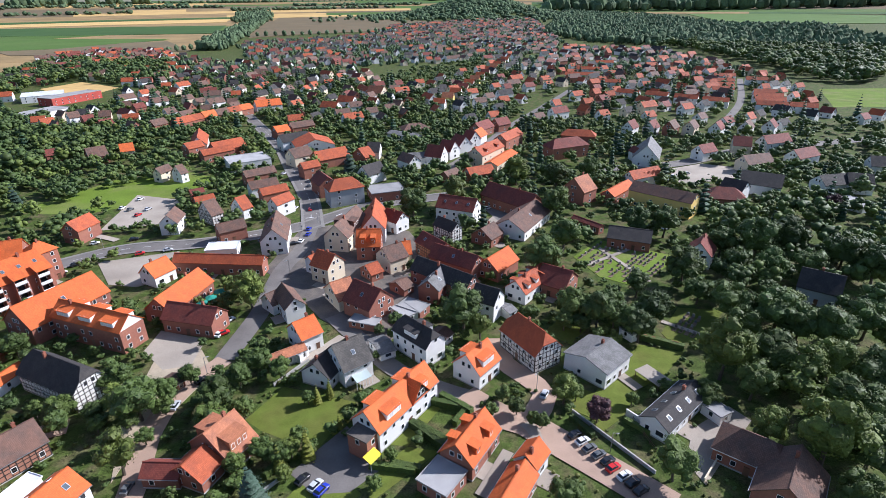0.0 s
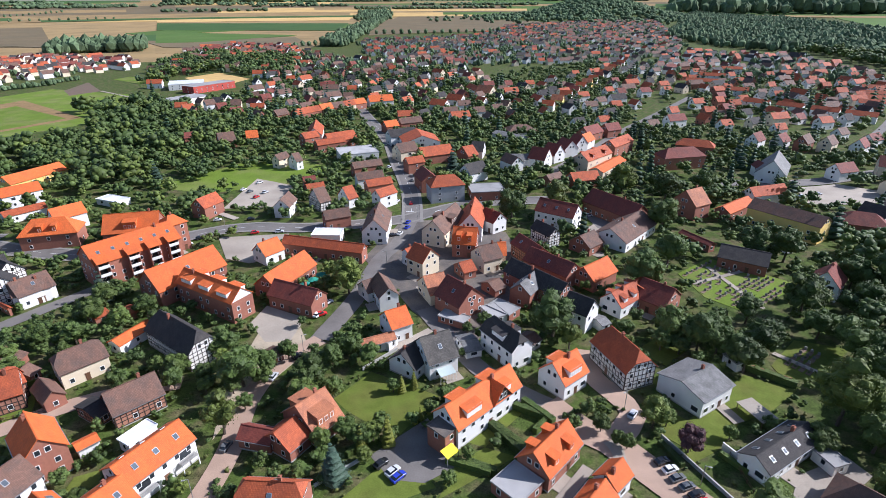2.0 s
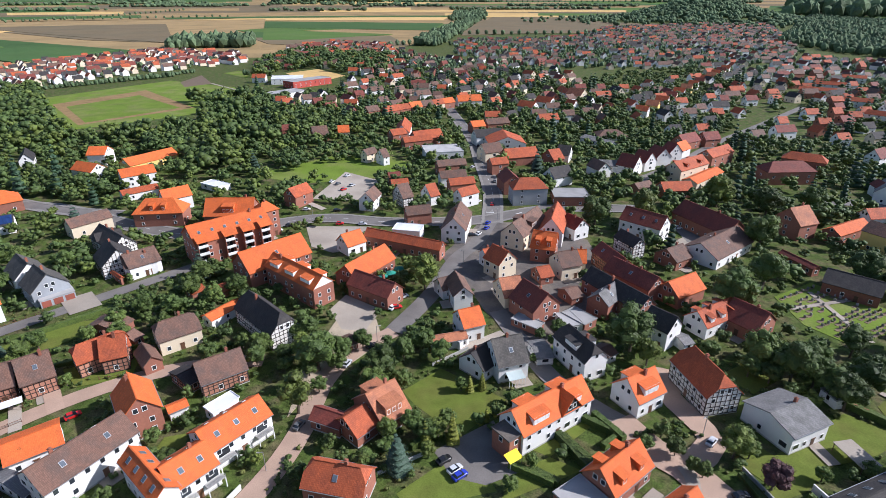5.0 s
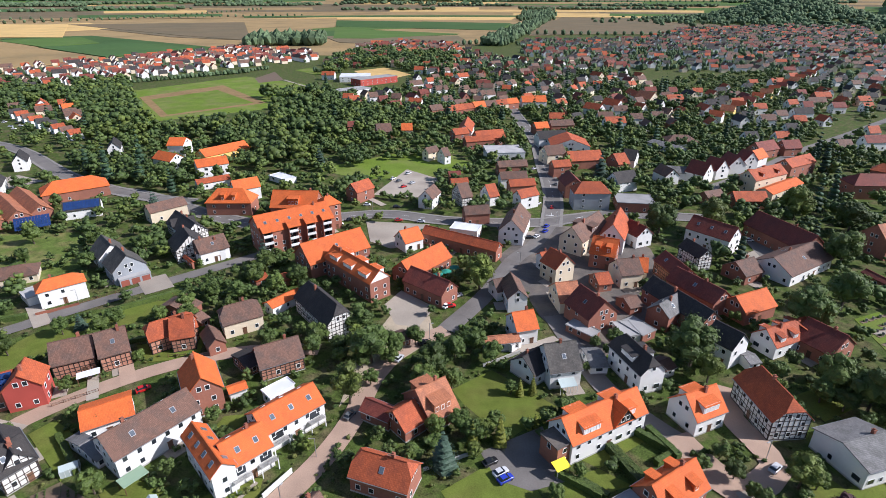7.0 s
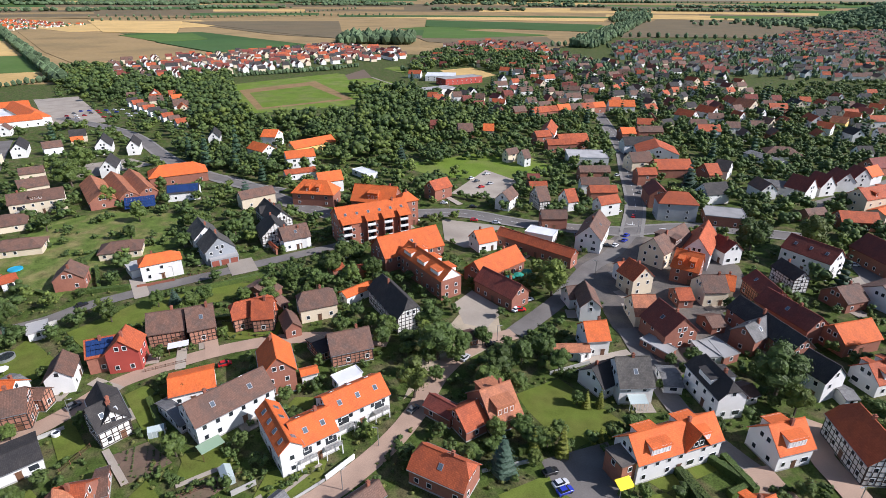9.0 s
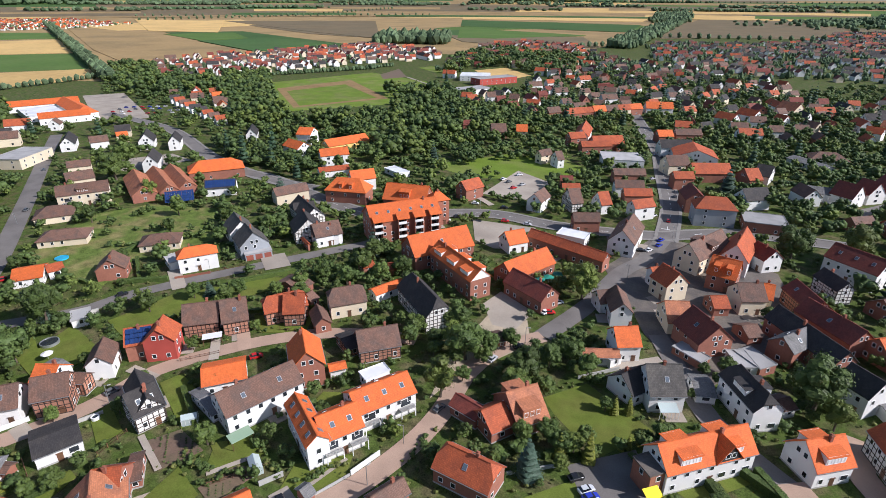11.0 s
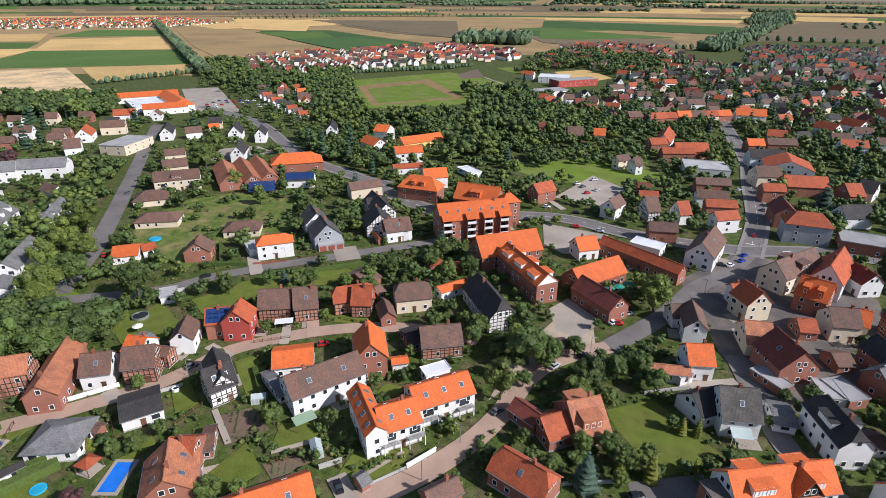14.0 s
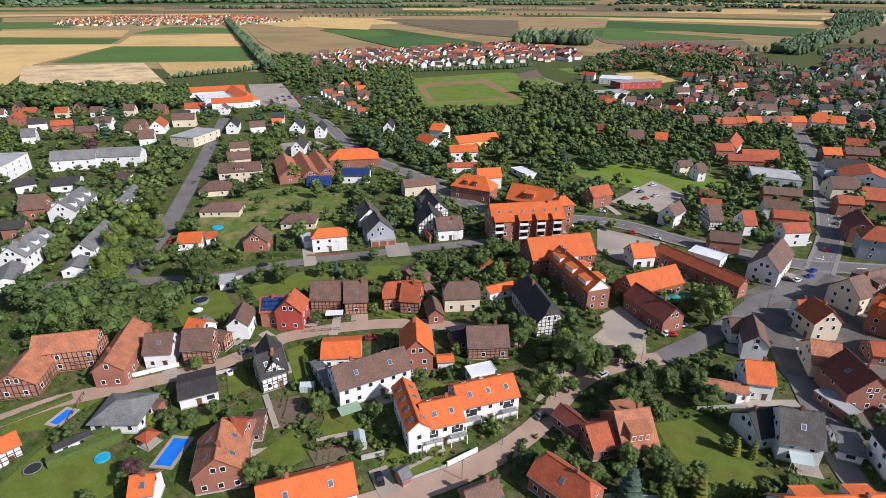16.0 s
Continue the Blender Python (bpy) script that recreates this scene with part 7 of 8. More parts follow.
# ---- single trees ----
tree(-73.5, 94.3, 12.4, "oak")
tree(-56.5, 96.9, 9.9, "oak")
tree(-55.0, 106.4, 7.5, "oak")
tree(-110.9, 112.3, 8.1, "oak")
tree(-84.7, 105.4, 8.1, "oak")
tree(-120.6, 117.7, 8.5, "oak")
tree(-41.4, 83.1, 6.5, "oak")
tree(-37.4, 81.9, 5.8, "oak")
tree(-67.8, 107.1, 6.3, "oak")
tree(-83.8, 93.8, 6.1, "oak")
tree(-68.7, 78.6, 10.5, "lime")
tree(-65.6, 144.3, 12.5, "lime")
tree(-67.3, 62.7, 3.6, "lime")
tree(-39.9, 72.7, 7.0, "spruce")
tree(-32.2, 84.0, 4.2, "thuja")
tree(-28.4, 91.5, 1.8, "thuja")
tree(-27.3, 92.8, 2.0, "thuja")
tree(-34.3, 101.0, 2.6, "thuja")
tree(-31.8, 103.2, 2.6, "thuja")
tree(-37.3, 80.9, 3.2, "thuja")
tree(-25.9, 95.4, 1.9, "thuja")
tree(-115.5, 0.9, 3.0, "thuja", 0.55)
tree(-209.3, 232.9, 9.1, "spruce")
tree(-61.0, 283.8, 11.9, "spruce")
tree(-140.9, 122.5, 8.1, "spruce")
tree(-136.9, 119.7, 7.9, "maple")
tree(-92.1, 101.7, 6.5, "maple")
tree(-34.8, 88.1, 5.0, "maple")
tree(0.5, 131.3, 15.0, "oak")
tree(-21.0, 218.2, 15.6, "oak")
tree(27.9, 165.2, 15.1, "oak")
tree(38.4, 186.8, 12.6, "oak")
tree(46.6, 259.8, 13.9, "oak")
tree(65.3, 270.0, 13.8, "oak")
tree(69.1, 200.4, 13.7, "oak")
tree(80.1, 200.5, 13.7, "oak")
tree(94.3, 182.6, 12.2, "oak")
tree(105.0, 179.4, 16.9, "oak")
tree(116.8, 181.1, 16.0, "oak")
tree(55.3, 135.9, 12.1, "oak")
tree(49.2, 127.8, 10.0, "oak")
tree(39.0, 134.2, 12.0, "oak")
tree(88.1, 131.9, 15.5, "oak")
tree(96.4, 123.7, 14.0, "oak")
tree(111.4, 129.9, 13.8, "oak")
tree(73.3, 148.6, 10.4, "oak")
tree(115.9, 164.9, 13.0, "oak")
tree(129.8, 170.4, 15.2, "oak")
tree(135.7, 162.6, 14.6, "oak")
tree(93.5, 167.3, 11.4, "oak")
tree(101.1, 160.9, 12.8, "oak")
tree(43.9, 134.1, 9.6, "oak")
tree(-3.2, 235.4, 14.9, "lime")
tree(27.8, 267.4, 14.9, "lime")
tree(64.9, 111.8, 15.1, "lime")
tree(24.2, 101.9, 7.9, "lime")
tree(65.6, 90.2, 9.5, "lime")
tree(72.9, 83.7, 16.5, "lime")
tree(82.3, 108.0, 11.4, "lime")
tree(90.9, 111.7, 12.3, "lime")
tree(5.3, 128.3, 7.9, "lime")
tree(40.4, 220.8, 14.5, "maple")
tree(73.2, 161.2, 13.8, "maple")
tree(31.9, 138.4, 9.9, "maple")
tree(78.4, 113.6, 12.5, "maple")
tree(78.4, 138.2, 13.0, "maple")
tree(86.1, 99.1, 10.1, "maple")
tree(42.1, 79.8, 9.3, "maple")
tree(68.8, 104.3, 10.5, "maple")
tree(57.4, 102.2, 7.2, "maple")
tree(80.4, 82.1, 12.0, "maple")
tree(73.0, 73.2, 9.2, "maple")
tree(16.3, 94.9, 3.8, "maple")
tree(19.1, 72.3, 7.8, "maple")
tree(97.8, 106.5, 13.2, "maple")
tree(77.5, 128.7, 10.8, "maple")
tree(20.3, 72.7, 6.3, "maple")
tree(91.5, 127.3, 12.1, "maple")
tree(88.0, 95.3, 12.2, "maple")
tree(75.3, 120.1, 8.8, "maple")
tree(30.7, 95.8, 7.3, "beech")
tree(162.1, 227.4, 9.8, "beech")
tree(-159.5, -9.8, 15.9, "oak")
tree(-155.1, -1.3, 13.8, "oak")
tree(-156.5, 7.0, 12.7, "oak")
tree(-165.6, -16.8, 11.5, "oak")
tree(-162.4, 14.9, 9.3, "oak")
tree(-177.7, 26.1, 13.4, "oak")
tree(-200.5, 11.8, 13.7, "oak")
tree(-179.1, -5.5, 10.2, "oak")
tree(-169.3, 3.1, 10.1, "oak")
tree(-121.0, 25.2, 4.3, "oak")
tree(-102.1, -4.6, 0.1, "oak")
tree(-191.5, 3.5, 15.6, "lime")
tree(-228.1, 15.6, 13.1, "lime")
tree(-249.1, 25.0, 13.2, "lime")
tree(-188.8, 2.9, 9.2, "lime")
tree(-220.6, 19.0, 10.8, "lime")
tree(-215.5, 7.3, 12.3, "lime")
tree(-266.8, 93.9, 8.8, "lime")
tree(-96.4, 33.8, 5.8, "maple")
tree(-84.9, 15.3, 6.1, "maple")
tree(-108.0, 8.2, 5.2, "maple")
tree(-109.6, 4.3, 4.2, "maple")
tree(-225.4, -13.1, 6.9, "maple")
tree(-231.2, -10.2, 7.5, "maple")
tree(-113.1, 45.0, 4.5, "maple")
tree(-311.2, 94.9, 16.3, "maple")
tree(-330.6, 108.4, 15.7, "maple")
tree(-235.8, 93.1, 8.1, "maple")
tree(-207.9, 102.7, 8.8, "maple")
tree(-99.7, -4.6, 5.0, "beech")
tree(-383.2, 12.0, 11.8, "beech")
tree(-179.2, 26.3, 4.7, "spruce")
tree(-222.3, 136.9, 8.5, "spruce")
tree(-157.6, 66.6, 4.3, "spruce")
tree(-69.5, 99.9, 7.5, "oak")
tree(-52.1, 112.4, 7.7, "oak")
tree(-68.5, 86.9, 4.9, "oak")
tree(-36.4, 100.5, 4.1, "oak")
tree(-103.1, 86.2, 6.2, "oak")
tree(-22.5, 118.2, 3.2, "oak")
tree(-51.2, 82.6, 5.8, "maple")
tree(-45.8, 79.5, 5.6, "maple")
tree(-46.6, 69.2, 5.2, "maple")
tree(-68.9, 96.3, 5.9, "maple")
tree(-50.1, 95.5, 6.2, "maple")
tree(-92.0, 94.3, 7.0, "maple")
tree(-87.8, 104.1, 6.5, "maple")
tree(-55.5, 91.1, 7.5, "maple")
tree(-133.1, 84.3, 6.7, "maple")
tree(-126.3, 92.8, 6.0, "maple")
tree(-35.7, 84.1, 5.5, "lime")
tree(-35.4, 78.0, 4.1, "lime")
tree(-129.1, 14.0, 4.1, "maple")
tree(-146.7, 26.5, 4.1, "maple")
tree(-161.7, 49.2, 6.6, "maple")
tree(-150.2, 68.3, 5.7, "maple")
tree(-141.6, 80.9, 5.7, "maple")
tree(-139.5, 88.6, 6.7, "maple")
tree(-132.3, 48.4, 3.7, "maple")
tree(-123.2, 110.0, 7.7, "maple")
tree(-133.0, 110.5, 8.0, "maple")
tree(-128.5, 65.1, 3.8, "maple")
tree(-143.3, 9.0, 2.8, "maple")
tree(-98.6, 94.6, 4.9, "maple")
tree(-82.2, 19.9, 4.5, "maple")
tree(-72.6, 31.0, 2.8, "maple")
tree(-81.6, 90.5, 4.5, "maple")
tree(-74.4, 91.3, 5.1, "maple")
tree(-128.7, 33.6, 3.4, "oak")
tree(-137.4, 96.5, 7.8, "oak")
tree(-129.7, 100.5, 7.7, "oak")
tree(-150.4, 72.7, 6.7, "oak")
tree(-159.3, 62.2, 5.8, "oak")
tree(-89.6, 89.6, 6.2, "oak")
tree(-74.2, 101.5, 6.7, "oak")
tree(-206.5, 58.4, 5.0, "oak")
tree(-255.3, 64.3, 8.1, "oak")
tree(-195.0, 90.6, 7.1, "oak")
tree(-220.0, 82.1, 6.0, "oak")
tree(-225.2, 30.5, 6.8, "oak")
tree(-190.6, 109.9, 6.8, "oak")
tree(-8.0, 111.3, 4.3, "oak")
tree(-19.1, 133.4, 5.7, "oak")
tree(-23.5, 100.5, 4.0, "oak")
tree(-23.5, 129.4, 4.0, "oak")
tree(20.6, 138.6, 5.8, "oak")
tree(45.3, 142.7, 9.3, "oak")
tree(55.8, 152.9, 9.8, "oak")
tree(34.2, 132.4, 7.2, "oak")
tree(46.7, 132.2, 8.8, "oak")
tree(29.6, 133.3, 6.5, "oak")
tree(9.9, 102.6, 4.7, "maple")
tree(12.8, 97.9, 4.5, "maple")
tree(18.1, 93.8, 4.0, "maple")
tree(7.0, 97.4, 3.9, "maple")
tree(40.2, 101.8, 4.0, "maple")
tree(27.2, 102.9, 4.7, "maple")
tree(-14.7, 83.6, 3.5, "maple")
tree(-17.1, 76.1, 3.9, "maple")
tree(18.8, 122.1, 3.8, "maple")

# ---- cars, hedges and garden things ----
car(-31.8, 78.0, 59, "black")
car(-28.8, 76.6, 61, "silver")
car(-27.3, 75.5, 60, "blue")
car(25.0, 91.5, 34, "black")
car(26.3, 89.6, 33, "white")
car(27.4, 87.6, 33, "grey")
car(28.9, 85.8, 32, "grey")
car(30.4, 84.2, 33, "black")
car(31.1, 82.4, 34, "red")
car(32.8, 80.4, 33, "white")
car(34.0, 78.8, 35, "black")
car(35.1, 76.9, 32, "black")
car(-116.4, 57.9, 66, "red")
car(-71.4, 35.5, -16, "black")
car(-39.1, 149.7, -50, "black")
car(-63.9, 195.0, 81, "white")
car(-62.8, 202.0, 80, "blue")
car(-64.1, 207.6, 82, "blue")
car(-66.1, 192.7, 29, "black")
car(-122.9, 182.9, 37, "red")
car(-113.5, 186.2, 29, "silver")
car(-69.9, 136.8, 55, "white")
car(-68.9, 129.8, 41, "red")
car(-141.5, 173.0, 45, "black")
car(-158.3, 232.1, 80, "white")
car(-153.5, 230.2, 79, "grey")
car(-146.0, 223.4, 73, "red")
car(-156.4, 244.4, 66, "white")
car(-145.4, 230.8, 75, "silver")
car(-76.9, 232.4, 69, "white")
car(-98.7, 286.3, 71, "silver")
car(-101.3, 306.6, 90, "grey")
car(11.7, 232.3, 29, "white")
car(20.4, 229.4, 28, "silver")
car(83.2, 210.9, 20, "white")
car(84.1, 208.8, 27, "silver")
car(83.1, 214.6, 22, "black")
car(112.1, 280.5, 24, "white")
car(112.0, 275.6, 22, "white")
car(120.7, 269.0, 24, "white")
car(121.2, 285.6, 25, "silver")
car(29.6, 121.6, 39, "blue")
car(-207.4, -24.7, 87, "white")
car(-215.8, -20.2, 62, "grey")
car(-178.8, 47.6, 89, "black")
car(-292.9, 50.0, 145, "grey")
car(-172.7, 227.0, 65, "silver")
car(-66.0, 75.1, 90, "grey")
car(-58.4, 145.9, 73, "black")
car(-214.4, -9.4, 105, "grey")
car(-69.8, 129.2, 80, "white")
car(-132.7, 196.3, 31, "black")
car(-146.4, 192.2, 30, "white")
car(-9.1, 109.3, -49, "black")
car(20.2, 104.8, 64, "silver")
car(-68.0, 99.0, 91, "silver")
car(-65.9, 108.5, 64, "black")
car(-130.0, 26.8, 92, "grey")
car(-220.4, 25.1, 156, "red")
car(-359.6, 75.1, 159, "grey")
car(-117.5, 336.4, 104, "silver")
car(-111.7, 333.6, 104, "black")
car(-78.9, 264.8, 115, "grey")
car(-69.5, 230.5, 103, "red")
car(-47.4, 223.0, 38, "white")
car(-27.6, 239.3, 36, "black")
car(-71.1, 190.6, 45, "silver")
car(-79.8, 195.7, 39, "grey")
car(-142.5, 166.9, 50, "white")
for i in range(9):
    for j in range(4):
        if rng.random() < 0.75:
            car(-505.2 + i * 4.0 - j * 7, 158.6 + i * 5 + j * 8, 40 + rng.uniform(-4, 4), rng.choice(("black", "silver", "white", "red", "grey", "blue")))
hedge((-11.9, 102.9), (1.2, 99.0), 1.5, 1.8)
hedge((-11.3, 94.0), (-3.6, 87.2), 1.6, 1.9)
hedge((-1.5, 94.1), (1.2, 99.0), 1.3, 1.6)
hedge((-18.8, 82.0), (-9.2, 80.7), 1.4, 1.5)
hedge((-4.9, 103.5), (2.5, 97.8), 1.5, 2.0)
hedge((-10.3, 93.9), (-2.5, 88.1), 1.5, 1.9)
hedge((-109.0, 3.6), (-108.5, 8.8), 1.4, 1.5)
hedge((-188.8, 49.8), (-178.4, 62.3), 1.6, 1.6)
hedge((-116.9, -15.0), (-116.1, -6.6), 1.8, 2.2)
hedge((-186.6, 26.3), (-175.2, 31.9), 1.4, 1.6)
hedge((-203.0, 62.0), (-188.0, 56.5), 1.2, 1.5)
hedge((-212.0, 60.0), (-222.0, 84.0), 1.2, 1.6)
hedge((-192.0, 84.0), (-180.0, 82.0), 1.2, 1.5)
hedge((-200.0, 42.0), (-189.0, 44.5), 1.2, 1.4)
hedge((-160.0, 74.0), (-150.5, 96.0), 1.3, 1.5)
hedge((-126.0, 84.0), (-139.0, 68.5), 1.1, 1.3)
hedge((-118.4, 38.9), (-104.4, 35.0), 1.3, 1.4)
hedge((-133.4, -27.0), (-135.1, -12.9), 1.4, 1.2)
hedge((-114.9, -26.6), (-120.0, -20.9), 1.5, 1.3)
hedge((-39.6, 78.4), (-35.5, 87.0), 1.2, 1.6)
hedge((25.2, 97.3), (29.0, 91.2), 1.2, 1.2)
hedge((37.2, 96.6), (41.6, 92.3), 1.0, 1.2)
hedge((-14.7, 82.4), (-8.2, 81.0), 1.4, 1.5)
hedge((50.0, 129.5), (60.6, 124.3), 1.5, 1.8)
low_wall((-135.8, -0.0), (-134.0, 10.7), 1.1, WALL["w"])
low_wall((-125.9, 12.7), (-123.8, 22.6), 0.9, CONCRETE)
low_wall((-66.7, 48.8), (-66.3, 56.4), 1.2, WALL["w"], "white rendered garden wall beside the lane")
low_wall((-68.6, 38.2), (-66.8, 48.6), 0.5, CONCRETE)
low_wall((38.0, 98.5), (43.8, 91.5), 1.8, WALL["w"])
low_wall((25.8, 99.2), (39.3, 81.4), 0.9, CONCRETE)
low_wall((-43.3, 69.3), (-35.0, 80.0), 0.8, CONCRETE)
low_wall((47.2, 130.9), (59.6, 125.6), 1.6, BRICKCH)
low_wall((48.2, 79.5), (56.9, 89.4), 1.2, WALL["cr"])
low_wall((-78.3, 35.0), (-76.9, 39.7), 1.2, CONCRETE)
low_wall((-177.3, 64.0), (-172.1, 74.2), 0.9, BRICKCH)
low_wall((-46.9, 107.0), (-40.7, 117.6), 0.9, CONCRETE)
low_wall((-174.1, 33.5), (-173.0, 38.8), 1.6, CONCRETE)
fence((-85.9, 28.2), (-81.1, 39.3))
fence((-110.8, 16.9), (-113.5, 23.8))
fence((-118.0, -18.0), (-134.7, -10.6))
fence((-123.1, 6.2), (-110.1, 5.0))
fence((-129.9, 43.6), (-125.7, 52.3))
fence((-123.0, 69.7), (-113.3, 75.6))
fence((39.1, 96.7), (41.3, 87.4))
fence((-153.8, 92.8), (-132.4, 88.6))
fence((-173.0, 74.6), (-168.0, 86.4))
pool(-103.1, 3.1, 139, 7.6, 3.6, "blue rectangular swimming pool with a pale rim")
pool(-128.7, -15.4, 131, 4.6, 2.4, "narrow blue garden pool beside a lane")
round_pool(-165.2, 23.4, 2.4, PANE, 0.9, ZINC)
round_pool(-109.6, -9.2, 1.5, TURQUOISE, 0.4, TURQUOISE)
round_pool(-224.7, 43.8, 2.3, TURQUOISE, 0.45, TURQUOISE)
parasol(-81.1, 143.6, GREENC, "green")
parasol(-78.4, 151.0, GREENC, "green")
parasol(-79.6, 146.9, GREENC, "green")
parasol(-156.7, 20.8, WALL["w"], "white", 1.5)
awning(-18.2, 82.4, 57)
solar_rack(-251.9, 101.2, 62, 12, 4)
greenhouse(-82.7, 37.0, -20)
greenhouse(-106.0, 34.6, 60, 3.4, 2.2)
street_lamp(18.6, 107.1, 230)
street_lamp(31.7, 87.2, 0)
street_lamp(-64.6, 61.9, 200)
street_lamp(-62.2, 49.2, 98)
street_lamp(-65.8, 111.5, 40)
street_lamp(-60.6, 167.9, 200)
street_lamp(-61.8, 214.1, 265)
street_lamp(-89.3, 256.7, 220)
street_lamp(-214.8, 13.6, 250)
street_lamp(-195.3, 9.8, 245)
street_lamp(-239.9, 25.9, 290)
street_lamp(-126.6, 24.9, 70)
street_lamp(-139.5, 187.0, 300)
street_lamp(-90.0, 202.4, 140)
street_lamp(-173.0, 74.6, 240)
street_lamp(-276.5, 42.5, 330)
gravestones([(42.6, 182.6), (54.5, 196.5), (78.8, 182.4), (58.8, 159.8), (47.6, 167.8)], -40)
gravestones([(60.4, 132.5), (69.3, 145.6), (74.4, 143.4), (65.2, 130.3)], -40)
beds([(-107.5, 25.2), (-105.2, 32.1), (-95.5, 32.3), (-97.2, 23.6)], 60)
beds([(-86.9, 26.7), (-87.6, 34.3), (-81.1, 37.9), (-81.6, 26.4)], 60)
beds([(-73.0, 38.8), (-75.6, 44.4), (-70.7, 52.9), (-67.6, 47.8)], 55)
trampoline(-113.8, -21.0, 1.7)
pavilion(-108.7, -0.4, 30)
hedge((-113.2, -18.6), (-113.8, -4.9), 2.0, 2.2)
garage(-172.4, 93.2, 66.6)
carport(-91.4, 38.9, 83, 5.0, 3.2, PALE_GREEN, "pergola", "garden pergola with a pale green roof on posts")
carport(-131.7, 53.8, 60)
carport(47.5, 110.2, -58, 7.5, 4.6, STONEP, "carport", "open carport with a flat pale concrete roof")
round_pool(-123.1, 20.7, 0.9, PANE)

# ---- woods and gardens ----
scatter([(-183.9, -24.2), (-199.3, -21.3), (-185.3, 1.0), (-176.7, 4.8), (-168.3, 18.8), (-155.8, 19.4), (-157.5, 3.7), (-168.2, -15.0)], 6.5, (9, 13), ["oak", "oak", "maple"], 1.0, 0.15)
scatter([(-212.8, -8.2), (-257.4, 0.2), (-303, 27), (-344, 51), (-329, 51), (-247.6, 14.6), (-211.0, 2.4)], 5.5, (7.5, 11), ["oak", "maple", "lime"], 1.0, 0.22)
scatter([(-500, 281), (-423, 309), (-334, 373), (-252, 367), (-235, 308), (-238, 266), (-215, 236), (-233, 213), (-275, 240), (-320, 238), (-362, 238), (-383, 198), (-464, 250)], 8.5, (9, 15), ["oak", "maple", "lime", "oak"])
scatter([(-337, 168), (-305, 186), (-240.4, 168.2), (-223.6, 153.5), (-261.9, 141.6), (-299, 141)], 9.0, (6, 11), ["oak", "maple", "spruce"])
scatter([(97.7, 213.0), (212, 265), (79.9, 74.3), (67.7, 76.3), (72.5, 108.1), (72.8, 124.5), (77.5, 175.9)], 8.0, (7, 12), ["oak", "maple", "lime"], 0.62)
scatter([(-164.4, 100.6), (-129.4, 124.8), (-102.2, 105.3), (-85.6, 100.6), (-94.1, 95.9), (-120.3, 95.3), (-142.7, 90.6)], 6.5, (2.5, 5.5), ["bush", "oak", "maple", "bush"], 0.75)
scatter([(-41.8, 80.0), (-35.6, 87.3), (-26.8, 96.3), (-24.6, 106.5), (-30.2, 105.9), (-30.9, 86.0)], 5, (2, 4), ["bush"], 0.6)
scatter([(-61.3, 73.2), (-49.1, 68.7), (-40.3, 77.1), (-37.8, 86.1), (-48.8, 93.2), (-46.6, 73.6)], 5.5, (2.5, 6), ["bush", "oak", "maple"], 0.75)
scatter([(13.5, 154.7), (36.9, 162.7), (55.6, 155.3), (53.1, 129.5), (40.9, 138.1), (24.6, 141.0)], 6, (3, 7), ["oak", "bush", "maple"], 0.7)
scatter([(6.1, 106.8), (17.5, 109.2), (17.4, 97.2), (10.9, 96.1)], 4.5, (2, 4), ["bush"], 0.7)
scatter([(-146.3, -27.3), (-133.2, -4.7), (-127.4, 23.7), (-125.4, 45.2), (-112.6, 63.6), (-79.0, 38.1), (-83.8, 11.0), (-109.6, -26.5)], 6, (2, 5), ["bush", "bush", "maple"], 0.45)
scatter([(-184.9, 17.8), (-176.0, 45.6), (-153.0, 112.8), (-140.6, 130.9), (-123.9, 121.5), (-134.1, 99.1), (-160.7, 60.3), (-148.3, 33.1), (-158.9, 17.7)], 7, (2.5, 6), ["bush", "maple", "oak"], 0.55)
scatter([(-200.6, 9.7), (-322, 52), (-307, 95), (-256.9, 149.0), (-207.3, 152.4), (-158.0, 146.2), (-157.3, 116.0), (-175.2, 80.4), (-182.7, 43.7), (-189.3, 18.6)], 8, (3, 7), ["bush", "maple", "oak", "lime"], 0.5)
scatter([(-379, -33), (-375, 63), (-311, 50), (-254.0, 28.4), (-233.5, 14.3), (-212.3, 0.4), (-217.0, -29.0)], 8, (4, 8), ["oak", "maple", "lime"], 0.6)
scatter([(-203, 242), (-193, 331), (-151, 375), (-111, 280), (-145.3, 261.0), (-172.0, 222.1)], 8, (4, 8), ["oak", "maple", "bush"], 0.5)
scatter([(-160.7, 207.0), (-122.7, 273.4), (-78.8, 201.1), (-91.6, 173.8), (-111.3, 162.9)], 8, (3, 7), ["bush", "oak", "maple"], 0.4)
scatter([(-91, 397), (-24, 406), (14, 307), (55.8, 284.7), (140, 306), (298, 391), (212, 265), (97.7, 213.0), (39.7, 190.0), (21.9, 240.3), (-34.2, 265.5)], 8, (5, 9), ["oak", "maple", "lime", "oak"], 0.55)
scatter([(-62.7, 143.0), (-35.6, 142.0), (-8.4, 181.9), (4.4, 138.1), (-15.5, 127.1), (-50.7, 133.6)], 7, (2.5, 5), ["bush", "maple"], 0.35)
village([(-50, 406), (296, 387), (353, 470), (299, 472), (337, 606), (353, 1005), (191, 1080), (68, 847), (-26, 668), (-113, 627), (-93, 407)], 24.0, 35, ["rd", "br", "dk", "dr", "rd", "dk"], ["w", "w", "cr", "bk", "w"], 0.66, 0.55)
